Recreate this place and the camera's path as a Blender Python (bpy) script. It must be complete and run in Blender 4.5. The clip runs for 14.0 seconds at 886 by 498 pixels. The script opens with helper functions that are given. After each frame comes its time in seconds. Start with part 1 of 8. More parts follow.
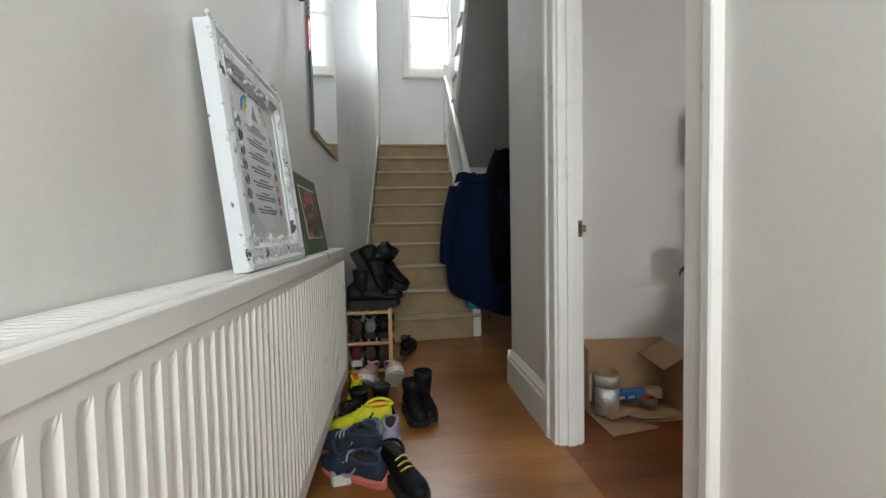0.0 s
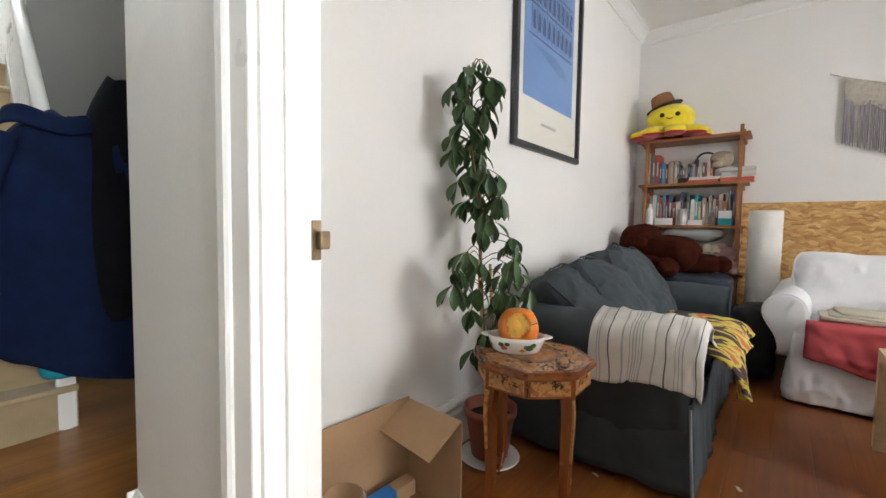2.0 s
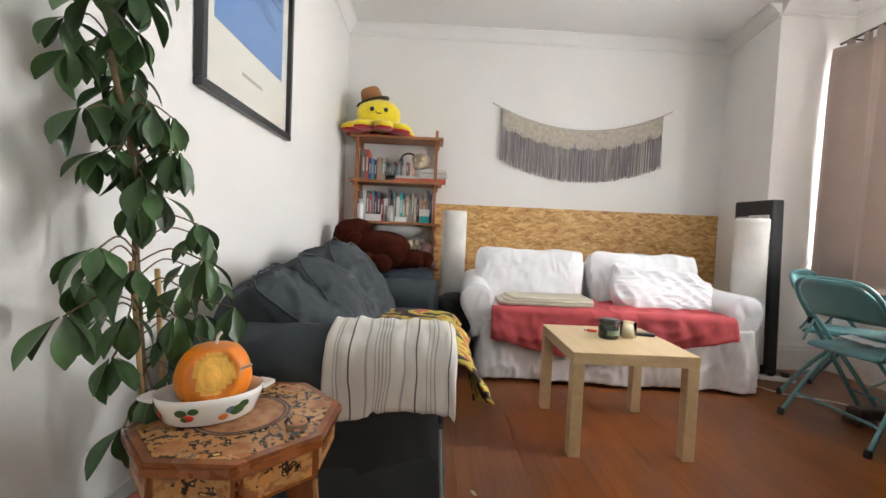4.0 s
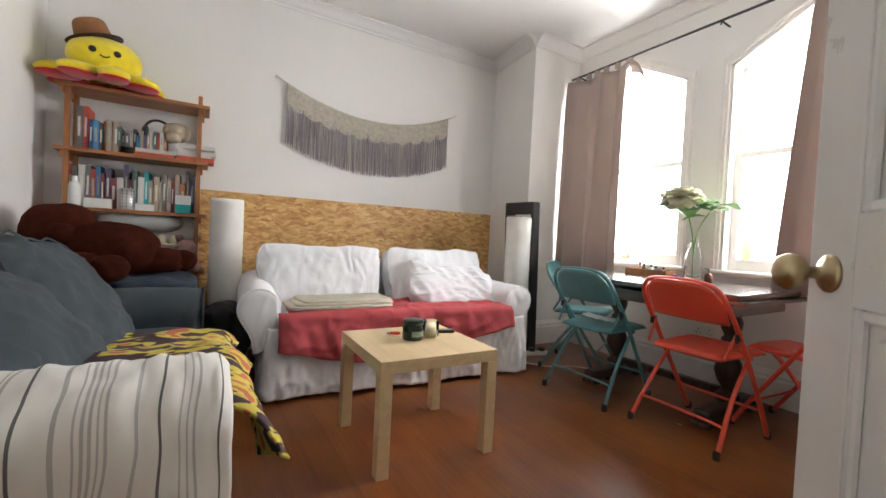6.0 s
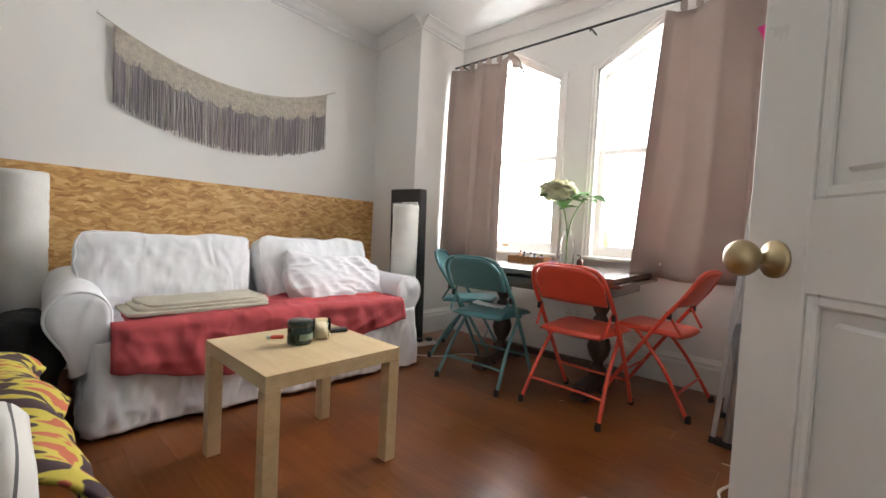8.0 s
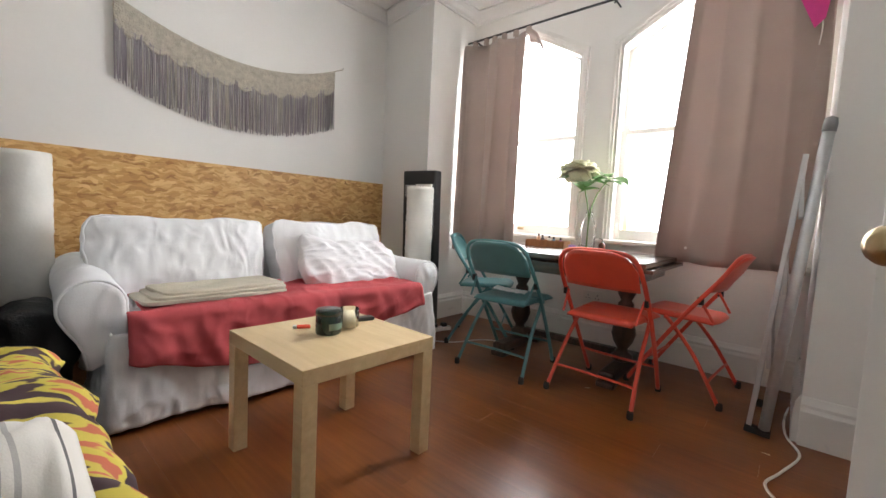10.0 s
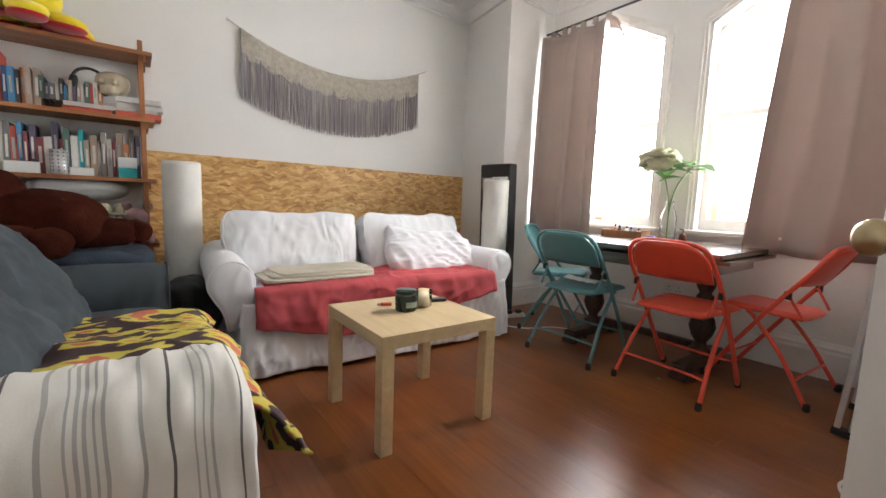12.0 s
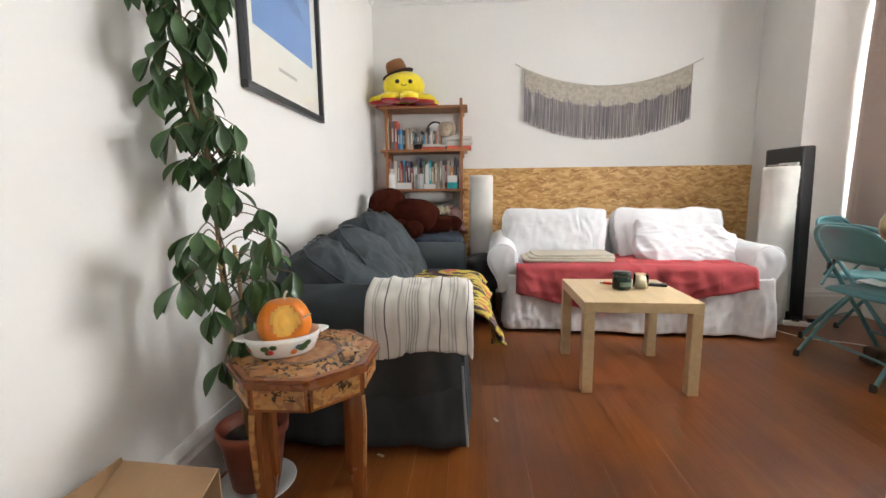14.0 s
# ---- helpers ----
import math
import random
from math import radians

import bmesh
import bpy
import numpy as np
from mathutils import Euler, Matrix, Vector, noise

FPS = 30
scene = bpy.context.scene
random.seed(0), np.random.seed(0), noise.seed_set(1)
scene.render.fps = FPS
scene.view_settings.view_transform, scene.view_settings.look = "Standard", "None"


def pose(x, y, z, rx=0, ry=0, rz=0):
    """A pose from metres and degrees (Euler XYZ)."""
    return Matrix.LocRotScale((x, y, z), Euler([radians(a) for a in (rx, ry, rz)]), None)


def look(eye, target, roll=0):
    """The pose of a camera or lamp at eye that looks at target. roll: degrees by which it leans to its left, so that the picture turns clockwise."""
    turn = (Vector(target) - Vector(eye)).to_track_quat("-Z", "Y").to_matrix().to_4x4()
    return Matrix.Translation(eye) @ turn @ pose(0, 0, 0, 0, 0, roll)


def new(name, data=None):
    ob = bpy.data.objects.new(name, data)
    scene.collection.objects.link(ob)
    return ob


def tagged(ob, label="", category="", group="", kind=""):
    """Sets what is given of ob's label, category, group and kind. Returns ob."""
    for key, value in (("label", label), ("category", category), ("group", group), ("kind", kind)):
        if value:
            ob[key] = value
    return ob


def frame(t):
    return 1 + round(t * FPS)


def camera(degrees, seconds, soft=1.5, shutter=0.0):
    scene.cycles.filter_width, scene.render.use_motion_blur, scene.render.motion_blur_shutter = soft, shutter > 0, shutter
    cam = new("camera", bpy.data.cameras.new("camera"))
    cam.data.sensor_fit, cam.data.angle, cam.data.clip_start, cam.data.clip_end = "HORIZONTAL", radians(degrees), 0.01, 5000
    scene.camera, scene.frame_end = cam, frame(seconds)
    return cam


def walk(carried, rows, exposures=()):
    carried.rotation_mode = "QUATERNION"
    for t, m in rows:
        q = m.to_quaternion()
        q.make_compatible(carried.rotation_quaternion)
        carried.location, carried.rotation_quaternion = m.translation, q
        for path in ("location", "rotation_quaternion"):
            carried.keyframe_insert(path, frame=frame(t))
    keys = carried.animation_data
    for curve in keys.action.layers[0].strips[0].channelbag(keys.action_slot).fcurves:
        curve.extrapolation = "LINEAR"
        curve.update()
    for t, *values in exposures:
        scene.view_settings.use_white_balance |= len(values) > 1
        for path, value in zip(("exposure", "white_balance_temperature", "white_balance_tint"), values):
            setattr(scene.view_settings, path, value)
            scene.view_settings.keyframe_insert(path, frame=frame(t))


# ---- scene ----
cam = camera(94.6, 14.0)
PATH = [
    (0, (0.422, 0.487, 0.938), (0.647, 2.472, 0.848), -1.1),
    (0.5, (0.506, 0.69, 0.951), (0.776, 2.669, 0.859), -1.0),
    (0.6, (0.514, 0.758, 0.962), (0.829, 2.73, 0.854), -1.3),
    (1, (0.543, 1.043, 0.968), (1.102, 2.96, 0.854), -0.9),
    (1.5, (0.64, 1.294, 0.961), (1.698, 2.987, 0.841), -0.1),
    (2, (0.78, 1.511, 0.964), (2.324, 2.777, 0.85), 0.9),
    (2.2, (0.848, 1.58, 0.97), (2.534, 2.651, 0.861), 1.2),
    (2.5, (0.926, 1.656, 0.933), (2.754, 2.462, 0.845), 1.6),
    (3, (0.992, 1.69, 0.936), (2.92, 2.217, 0.846), 1.8),
    (3.5, (1.095, 1.732, 0.934), (3.08, 1.961, 0.847), 2.2),
    (4, (1.202, 1.763, 0.926), (3.2, 1.712, 0.846), 2.5),
    (4.2, (1.236, 1.768, 0.924), (3.228, 1.608, 0.849), 2.5),
    (6.5, (1.55, 1.74, 0.918), (3.149, 0.541, 0.87), 3.0),
    (7, (1.605, 1.751, 0.915), (3.091, 0.412, 0.869), 3.1),
    (7.5, (1.64, 1.753, 0.92), (3.03, 0.316, 0.862), 3.0),
    (8, (1.695, 1.728, 0.908), (3.014, 0.226, 0.834), 3.0),
    (10.3, (1.868, 1.773, 0.904), (3.172, 0.266, 0.733), 2.8),
    (10.5, (1.84, 1.791, 0.907), (3.173, 0.31, 0.729), 2.8),
    (11, (1.798, 1.814, 0.912), (3.196, 0.395, 0.722), 2.5),
    (11.5, (1.737, 1.835, 0.924), (3.216, 0.505, 0.716), 2.4),
    (12, (1.665, 1.827, 0.924), (3.249, 0.626, 0.699), 2.1),
    (12.5, (1.567, 1.801, 0.924), (3.259, 0.763, 0.685), 1.7),
    (13, (1.445, 1.789, 0.928), (3.244, 0.95, 0.683), 1.2),
    (13.5, (1.279, 1.774, 0.949), (3.178, 1.208, 0.681), 0.7),
    (14, (0.984, 1.69, 0.963), (2.961, 1.821, 0.691), -0.6),
]
walk(cam, [(t, look(eye, target, roll)) for t, eye, target, roll in PATH],
     [(0, -1.05), (0.7, -0.75), (1.0, -0.22), (1.5, 0.16), (2.0, 0.16), (2.5, 0.02), (3.0, 0.2), (4.2, 0.36), (6.5, 0.12), (8.0, 0.1), (10.3, 0.16), (12.5, 0.22), (13.2, 0.3), (14.0, 0.45)])

# ---- world and light ----
world = bpy.data.worlds.new("world")
scene.world = world
world.use_nodes = True
wn = world.node_tree
sky = wn.nodes.new("ShaderNodeTexSky")
sky.sky_type = "NISHITA"
sky.sun_disc = False
sky.sun_elevation, sky.sun_rotation = radians(38), radians(160)
wn.links.new(sky.outputs["Color"], wn.nodes["Background"].inputs["Color"])
wn.nodes["Background"].inputs["Strength"].default_value = 0.12

sun = new("sun", bpy.data.lights.new("sun", "SUN"))
sun.data.energy, sun.data.angle, sun.data.color = 1.0, radians(12), (1.0, 0.95, 0.88)
sun.matrix_world = look((2.0, -8.0, 6.0), (3.2, 0.0, 0.0))


def area_lamp(name, at, target, width, height, watts, color):
    lamp = new(name, bpy.data.lights.new(name, "AREA"))
    lamp.data.shape, lamp.data.size, lamp.data.size_y = "RECTANGLE", width, height
    lamp.data.energy, lamp.data.color = watts, color
    lamp.matrix_world = look(at, target)
    return lamp


DAY, WARM = (0.88, 0.955, 1.0), (0.955, 0.97, 0.985)
area_lamp("daylight_window_a", (3.68, -1.6, 1.62), (3.68, 2.0, 1.0), 0.95, 1.66, 84, WARM)
area_lamp("daylight_window_b", (2.43, -1.6, 1.62), (2.43, 2.0, 1.0), 0.95, 1.66, 84, WARM)
area_lamp("daylight_landing", (0.95, 7.02, 4.05), (0.9, 0.0, 3.6), 0.8, 1.7, 195, DAY)
# added fill for the hall, from an assumed glazed door out of view
area_lamp("hall_door_fill", (0.55, -1.02, 1.75), (0.55, 3.0, 1.4), 0.8, 1.3, 90, DAY)

# ---- materials ----


def mat(name, color, rough=0.6, metal=0.0, scale=8.0, vary=0.12, bump=0.05, fine=90.0, second=None, sheen=0.0, spec=0.5,
        objects=False, trans=0.0, coat=0.0):
    """A surface: a base colour broken at two scales, fine relief, and gloss that varies a little."""
    m = bpy.data.materials.new(name)
    m.use_nodes = True
    n, l = m.node_tree.nodes, m.node_tree.links
    b = n["Principled BSDF"]
    tc = n.new("ShaderNodeTexCoord")
    n1 = n.new("ShaderNodeTexNoise")
    n1.inputs["Scale"].default_value, n1.inputs["Detail"].default_value = scale, 5
    n2 = n.new("ShaderNodeTexNoise")
    n2.inputs["Scale"].default_value, n2.inputs["Detail"].default_value = fine, 4
    l.new(tc.outputs["Object"], n1.inputs["Vector"])
    l.new(tc.outputs["Object"], n2.inputs["Vector"])
    ramp = n.new("ShaderNodeValToRGB")
    lo = [c * (1 - vary) for c in color]
    hi = [min(1.0, c * (1 + vary * 0.6)) for c in (second or color)]
    ramp.color_ramp.elements[0].position, ramp.color_ramp.elements[1].position = 0.3, 0.7
    ramp.color_ramp.elements[0].color, ramp.color_ramp.elements[1].color = (*lo, 1), (*hi, 1)
    l.new(n1.outputs["Fac"], ramp.inputs["Fac"])
    mix = n.new("ShaderNodeMix")
    mix.data_type, mix.blend_type = "RGBA", "MULTIPLY"
    mix.inputs[0].default_value = 0.35
    l.new(ramp.outputs["Color"], mix.inputs[6])
    r2 = n.new("ShaderNodeMapRange")
    r2.inputs[3].default_value, r2.inputs[4].default_value = 1 - vary * 1.5, 1 + vary
    l.new(n2.outputs["Fac"], r2.inputs[0])
    l.new(r2.outputs[0], mix.inputs[7])
    out = mix.outputs[2]
    if objects:
        info = n.new("ShaderNodeObjectInfo")
        hsv = n.new("ShaderNodeHueSaturation")
        mr = n.new("ShaderNodeMapRange")
        mr.inputs[3].default_value, mr.inputs[4].default_value = 0.92, 1.08
        l.new(info.outputs["Random"], mr.inputs[0])
        l.new(mr.outputs[0], hsv.inputs["Value"])
        l.new(out, hsv.inputs["Color"])
        out = hsv.outputs["Color"]
    l.new(out, b.inputs["Base Color"])
    rr = n.new("ShaderNodeMapRange")
    rr.inputs[3].default_value, rr.inputs[4].default_value = max(0.02, rough - 0.08), min(1.0, rough + 0.08)
    l.new(n1.outputs["Fac"], rr.inputs[0])
    l.new(rr.outputs[0], b.inputs["Roughness"])
    b.inputs["Metallic"].default_value = metal
    b.inputs["Specular IOR Level"].default_value = spec
    b.inputs["Sheen Weight"].default_value = sheen
    b.inputs["Coat Weight"].default_value = coat
    b.inputs["Coat Roughness"].default_value = 0.15
    b.inputs["Transmission Weight"].default_value = trans
    if bump:
        bp = n.new("ShaderNodeBump")
        bp.inputs["Strength"].default_value, bp.inputs["Distance"].default_value = bump, 0.01
        l.new(n2.outputs["Fac"], bp.inputs["Height"])
        l.new(bp.outputs["Normal"], b.inputs["Normal"])
    return m


def wood(name, color, dark, rough=0.35, axis="Y", scale=3.0, stretch=14.0, objects=False, coat=0.0, bump=0.04):
    """Timber with grain along one axis of the object."""
    m = mat(name, color, rough, objects=objects, coat=coat, bump=0)
    n, l = m.node_tree.nodes, m.node_tree.links
    b = n["Principled BSDF"]
    tc = [x for x in n if x.type == "TEX_COORD"][0]
    mp = n.new("ShaderNodeMapping")
    k = {"X": (1, stretch, stretch), "Y": (stretch, 1, stretch), "Z": (stretch, stretch, 1)}[axis]
    mp.inputs["Scale"].default_value = k
    l.new(tc.outputs["Object"], mp.inputs["Vector"])
    g = n.new("ShaderNodeTexNoise")
    g.inputs["Scale"].default_value, g.inputs["Detail"].default_value, g.inputs["Distortion"].default_value = scale, 8, 0.6
    l.new(mp.outputs[0], g.inputs["Vector"])
    ramp = n.new("ShaderNodeValToRGB")
    ramp.color_ramp.elements[0].position, ramp.color_ramp.elements[1].position = 0.32, 0.68
    ramp.color_ramp.elements[0].color, ramp.color_ramp.elements[1].color = (*dark, 1), (*color, 1)
    l.new(g.outputs["Fac"], ramp.inputs["Fac"])
    old = [x for x in n if x.type == "MIX"][0]
    l.new(ramp.outputs["Color"], old.inputs[6])
    bp = n.new("ShaderNodeBump")
    bp.inputs["Strength"].default_value, bp.inputs["Distance"].default_value = bump, 0.01
    l.new(g.outputs["Fac"], bp.inputs["Height"])
    l.new(bp.outputs["Normal"], b.inputs["Normal"])
    return m


def floor_wood(name, color, dark, axis):
    """Old varnished boards: warm grain, worn dull patches, each board its own tone."""
    m = wood(name, color, dark, 0.3, axis=axis, scale=1.3, stretch=34, objects=True, coat=0.0, bump=0.002)
    n, l = m.node_tree.nodes, m.node_tree.links
    b = n["Principled BSDF"]
    geo = n.new("ShaderNodeNewGeometry")
    wear = n.new("ShaderNodeTexNoise")
    wear.inputs["Scale"].default_value, wear.inputs["Detail"].default_value = 5.0, 5
    l.new(geo.outputs["Position"], wear.inputs["Vector"])
    mr = n.new("ShaderNodeMapRange")
    mr.inputs[1].default_value, mr.inputs[2].default_value = 0.35, 0.7
    mr.inputs[3].default_value, mr.inputs[4].default_value = 0.283, 0.34
    l.new(wear.outputs["Fac"], mr.inputs[0])
    l.new(mr.outputs[0], b.inputs["Roughness"])
    # old varnish: broad darker and redder stretches along the boards
    stain = n.new("ShaderNodeTexNoise")
    stain.inputs["Scale"].default_value, stain.inputs["Detail"].default_value = 1.6, 4
    far = n.new("ShaderNodeMapping")
    far.inputs["Scale"].default_value = (0.7, 1.6, 1)
    l.new(geo.outputs["Position"], far.inputs["Vector"])
    l.new(far.outputs[0], stain.inputs["Vector"])
    ramp = n.new("ShaderNodeValToRGB")
    e = ramp.color_ramp.elements
    e[0].position, e[0].color = 0.34, (0.62, 0.52, 0.5, 1)
    e[1].position, e[1].color = 0.66, (1.25, 1.22, 1.1, 1)
    l.new(stain.outputs["Fac"], ramp.inputs["Fac"])
    tint = n.new("ShaderNodeMix")
    tint.data_type, tint.blend_type = "RGBA", "MULTIPLY"
    tint.inputs[0].default_value = 1.0
    l.new(b.inputs["Base Color"].links[0].from_socket, tint.inputs[6])
    l.new(ramp.outputs["Color"], tint.inputs[7])
    l.new(tint.outputs[2], b.inputs["Base Color"])
    return m


def two_tone(name, a, c, kind="noise", scale=10.0, cut=0.5, rough=0.7, sharp=0.03, stretch=(1, 1, 1), third=None, cut2=0.6, detail=3):
    """A patterned surface: patches of two or three colours."""
    m = mat(name, a, rough)
    n, l = m.node_tree.nodes, m.node_tree.links
    tc = [x for x in n if x.type == "TEX_COORD"][0]
    mp = n.new("ShaderNodeMapping")
    mp.inputs["Scale"].default_value = stretch
    l.new(tc.outputs["Object"], mp.inputs["Vector"])
    if kind == "noise":
        t = n.new("ShaderNodeTexNoise")
        t.inputs["Scale"].default_value, t.inputs["Detail"].default_value = scale, detail
        o = t.outputs["Fac"]
    elif kind == "voronoi":
        t = n.new("ShaderNodeTexVoronoi")
        t.inputs["Scale"].default_value = scale
        o = t.outputs["Distance"]
    else:
        t = n.new("ShaderNodeTexWave")
        t.inputs["Scale"].default_value, t.inputs["Distortion"].default_value, t.inputs["Detail"].default_value = scale, 6, 2
        t.inputs["Detail Scale"].default_value = 0.8
        o = t.outputs["Fac"]
    l.new(mp.outputs[0], t.inputs["Vector"])
    ramp = n.new("ShaderNodeValToRGB")
    e = ramp.color_ramp.elements
    e[0].position, e[0].color = max(0.0, cut - sharp), (*a, 1)
    e[1].position, e[1].color = cut + sharp, (*c, 1)
    if third:
        x = e.new(cut2)
        x.color = (*c, 1)
        y = e.new(min(1.0, cut2 + sharp * 2))
        y.color = (*third, 1)
    l.new(o, ramp.inputs["Fac"])
    old = [x for x in n if x.type == "MIX"][0]
    l.new(ramp.outputs["Color"], old.inputs[6])
    return m


def glass_mat(name, color=(1, 1, 1), rough=0.0):
    m = bpy.data.materials.new(name)
    m.use_nodes = True
    b = m.node_tree.nodes["Principled BSDF"]
    b.inputs["Base Color"].default_value = (*color, 1)
    b.inputs["Transmission Weight"].default_value = 1.0
    b.inputs["Roughness"].default_value = rough
    b.inputs["IOR"].default_value = 1.45
    return m


def strand_board():
    """Pressed board: long flakes lying in all directions, each its own tone."""
    m = mat("pressed_strand_board", (0.5, 0.28, 0.1), 0.55, bump=0.15, fine=120)
    n, l = m.node_tree.nodes, m.node_tree.links
    tc = [x for x in n if x.type == "TEX_COORD"][0]
    warp = n.new("ShaderNodeTexNoise")
    warp.inputs["Scale"].default_value = 9
    add = n.new("ShaderNodeMixRGB")
    add.inputs[0].default_value = 0.09
    l.new(tc.outputs["Object"], warp.inputs["Vector"])
    l.new(tc.outputs["Object"], add.inputs[1])
    l.new(warp.outputs["Color"], add.inputs[2])
    tones = []
    for rot, scale in ((24, 52), (-28, 46)):
        mp = n.new("ShaderNodeMapping")
        mp.inputs["Rotation"].default_value = (radians(rot), 0, 0)
        mp.inputs["Scale"].default_value = (0.2, 0.42, 1.3)
        l.new(add.outputs[0], mp.inputs["Vector"])
        v = n.new("ShaderNodeTexVoronoi")
        v.inputs["Scale"].default_value = scale
        l.new(mp.outputs[0], v.inputs["Vector"])
        s = n.new("ShaderNodeSeparateColor")
        l.new(v.outputs["Color"], s.inputs[0])
        tones.append(s.outputs[0])
    mean = n.new("ShaderNodeMath")
    mean.operation = "ADD"
    l.new(tones[0], mean.inputs[0])
    l.new(tones[1], mean.inputs[1])
    half = n.new("ShaderNodeMath")
    half.operation = "MULTIPLY"
    half.inputs[1].default_value = 0.5
    l.new(mean.outputs[0], half.inputs[0])
    ramp = n.new("ShaderNodeValToRGB")
    e = ramp.color_ramp.elements
    e[0].position, e[0].color = 0.08, (0.38, 0.18, 0.05, 1)
    e[1].position, e[1].color = 0.92, (0.78, 0.52, 0.23, 1)
    e.new(0.45).color = (0.58, 0.32, 0.105, 1)
    l.new(half.outputs[0], ramp.inputs["Fac"])
    old = [x for x in n if x.type == "MIX"][0]
    l.new(ramp.outputs["Color"], old.inputs[6])
    return m


def wrinkled(m, scale, strength, stretch=(1, 1, 1)):
    """Adds soft creases to a cloth, over its fine weave."""
    n, l = m.node_tree.nodes, m.node_tree.links
    b = n["Principled BSDF"]
    tc = [x for x in n if x.type == "TEX_COORD"][0]
    mp = n.new("ShaderNodeMapping")
    mp.inputs["Scale"].default_value = stretch
    l.new(tc.outputs["Object"], mp.inputs["Vector"])
    t = n.new("ShaderNodeTexNoise")
    t.noise_type = "RIDGED_MULTIFRACTAL"
    t.inputs["Scale"].default_value, t.inputs["Detail"].default_value, t.inputs["Distortion"].default_value = scale, 3, 1.2
    l.new(mp.outputs[0], t.inputs["Vector"])
    bp = n.new("ShaderNodeBump")
    bp.inputs["Strength"].default_value, bp.inputs["Distance"].default_value = strength, 0.03
    l.new(t.outputs["Fac"], bp.inputs["Height"])
    old = [x for x in n if x.type == "BUMP" and x is not bp]
    if old:
        l.new(old[0].outputs["Normal"], bp.inputs["Normal"])
    l.new(bp.outputs["Normal"], b.inputs["Normal"])
    return m


def translucent(m, amount, color):
    """Lets part of the light through a cloth."""
    n, l = m.node_tree.nodes, m.node_tree.links
    b = n["Principled BSDF"]
    t = n.new("ShaderNodeBsdfTranslucent")
    t.inputs["Color"].default_value = (*color, 1)
    mix = n.new("ShaderNodeMixShader")
    mix.inputs[0].default_value = amount
    l.new(b.outputs[0], mix.inputs[1])
    l.new(t.outputs[0], mix.inputs[2])
    l.new(mix.outputs[0], n["Material Output"].inputs["Surface"])
    return m


M = {}
M["wall"] = mat("matt_warm_white_paint", (0.835, 0.82, 0.79), 0.75, scale=1.3, vary=0.035, bump=0.04, fine=60)
M["hall"] = two_tone("patchy_cream_paint", (0.71, 0.69, 0.655), (0.745, 0.72, 0.68), "noise", 1.7, 0.56, 0.55, 0.02)
M["stairwall"] = mat("white_landing_paint", (0.8, 0.8, 0.79), 0.6, scale=1.4, vary=0.05, bump=0.05, fine=45)
M["ceiling"] = mat("white_ceiling_paint", (0.84, 0.83, 0.81), 0.85, scale=1.5, vary=0.02, bump=0.03)
# soffit: one even grey, about half as pale as the landing walls
M["grey"] = mat("even_grey_soffit", (0.42, 0.415, 0.4), 0.8, scale=2, vary=0.06)
M["gloss"] = mat("white_gloss_paint", (0.79, 0.775, 0.74), 0.3, scale=5, vary=0.03, bump=0.02, fine=60)
M["radiator"] = mat("radiator_enamel", (0.78, 0.76, 0.72), 0.3, scale=5, vary=0.04, bump=0.02)
M["floor"] = floor_wood("golden_hall_boards", (0.33, 0.15, 0.04), (0.25, 0.1, 0.025), "X")
M["floorx"] = floor_wood("varnished_room_boards", (0.235, 0.08, 0.02), (0.18, 0.056, 0.012), "X")
M["gap"] = mat("dark_gap", (0.07, 0.028, 0.01), 0.9)
M["carpet"] = mat("beige_stair_carpet", (0.44, 0.325, 0.185), 0.95, scale=7, vary=0.14, bump=0.5, fine=260, sheen=0.3)
M["osb"] = strand_board()
# gleam of stair light on the worn nosings, put into a paler carpet colour
M["nosing"] = mat("lit_worn_carpet", (0.62, 0.54, 0.42), 0.9, scale=20, vary=0.15, bump=0.4, fine=200)
M["birch"] = wood("pale_birch_foil", (0.68, 0.52, 0.3), (0.6, 0.44, 0.24), 0.4, "X", 3, 10)
M["pine"] = wood("oiled_shelf_pine", (0.42, 0.175, 0.06), (0.27, 0.1, 0.03), 0.5, "Z", 3, 10)
M["shelfpine"] = wood("oiled_shelf_board", (0.4, 0.165, 0.06), (0.25, 0.09, 0.028), 0.5, "Y", 3, 10)
M["darkwood"] = wood("dark_turned_oak", (0.075, 0.04, 0.025), (0.03, 0.016, 0.01), 0.35, "Z", 4, 8)
M["tabletop"] = wood("worn_dark_table_top", (0.12, 0.075, 0.05), (0.05, 0.028, 0.018), 0.24, "X", 3, 9, coat=0.4)
M["whitecloth"] = wrinkled(mat("white_cotton_cover", (0.86, 0.865, 0.88), 0.9, scale=6, vary=0.03, bump=0.15, fine=220), 5.0, 0.75, (1.5, 1, 0.7))
M["greycloth"] = wrinkled(mat("charcoal_grey_cover", (0.06, 0.071, 0.079), 0.92, scale=6, vary=0.2, bump=0.25, fine=240, spec=0.25), 3.5, 0.7, (1, 1.4, 0.8))
M["redcloth"] = wrinkled(mat("faded_red_throw", (0.5, 0.075, 0.085), 0.92, scale=9, vary=0.14, bump=0.35, fine=260), 6.0, 0.4, (1.6, 1, 0.8))
M["curtain"] = translucent(mat("dusky_pink_curtain", (0.45, 0.36, 0.315), 0.85, scale=4, vary=0.06, bump=0.15, fine=300, sheen=0.2), 0.17, (0.45, 0.37, 0.335))
M["piping"] = mat("pale_grey_piping", (0.3, 0.32, 0.33), 0.9)
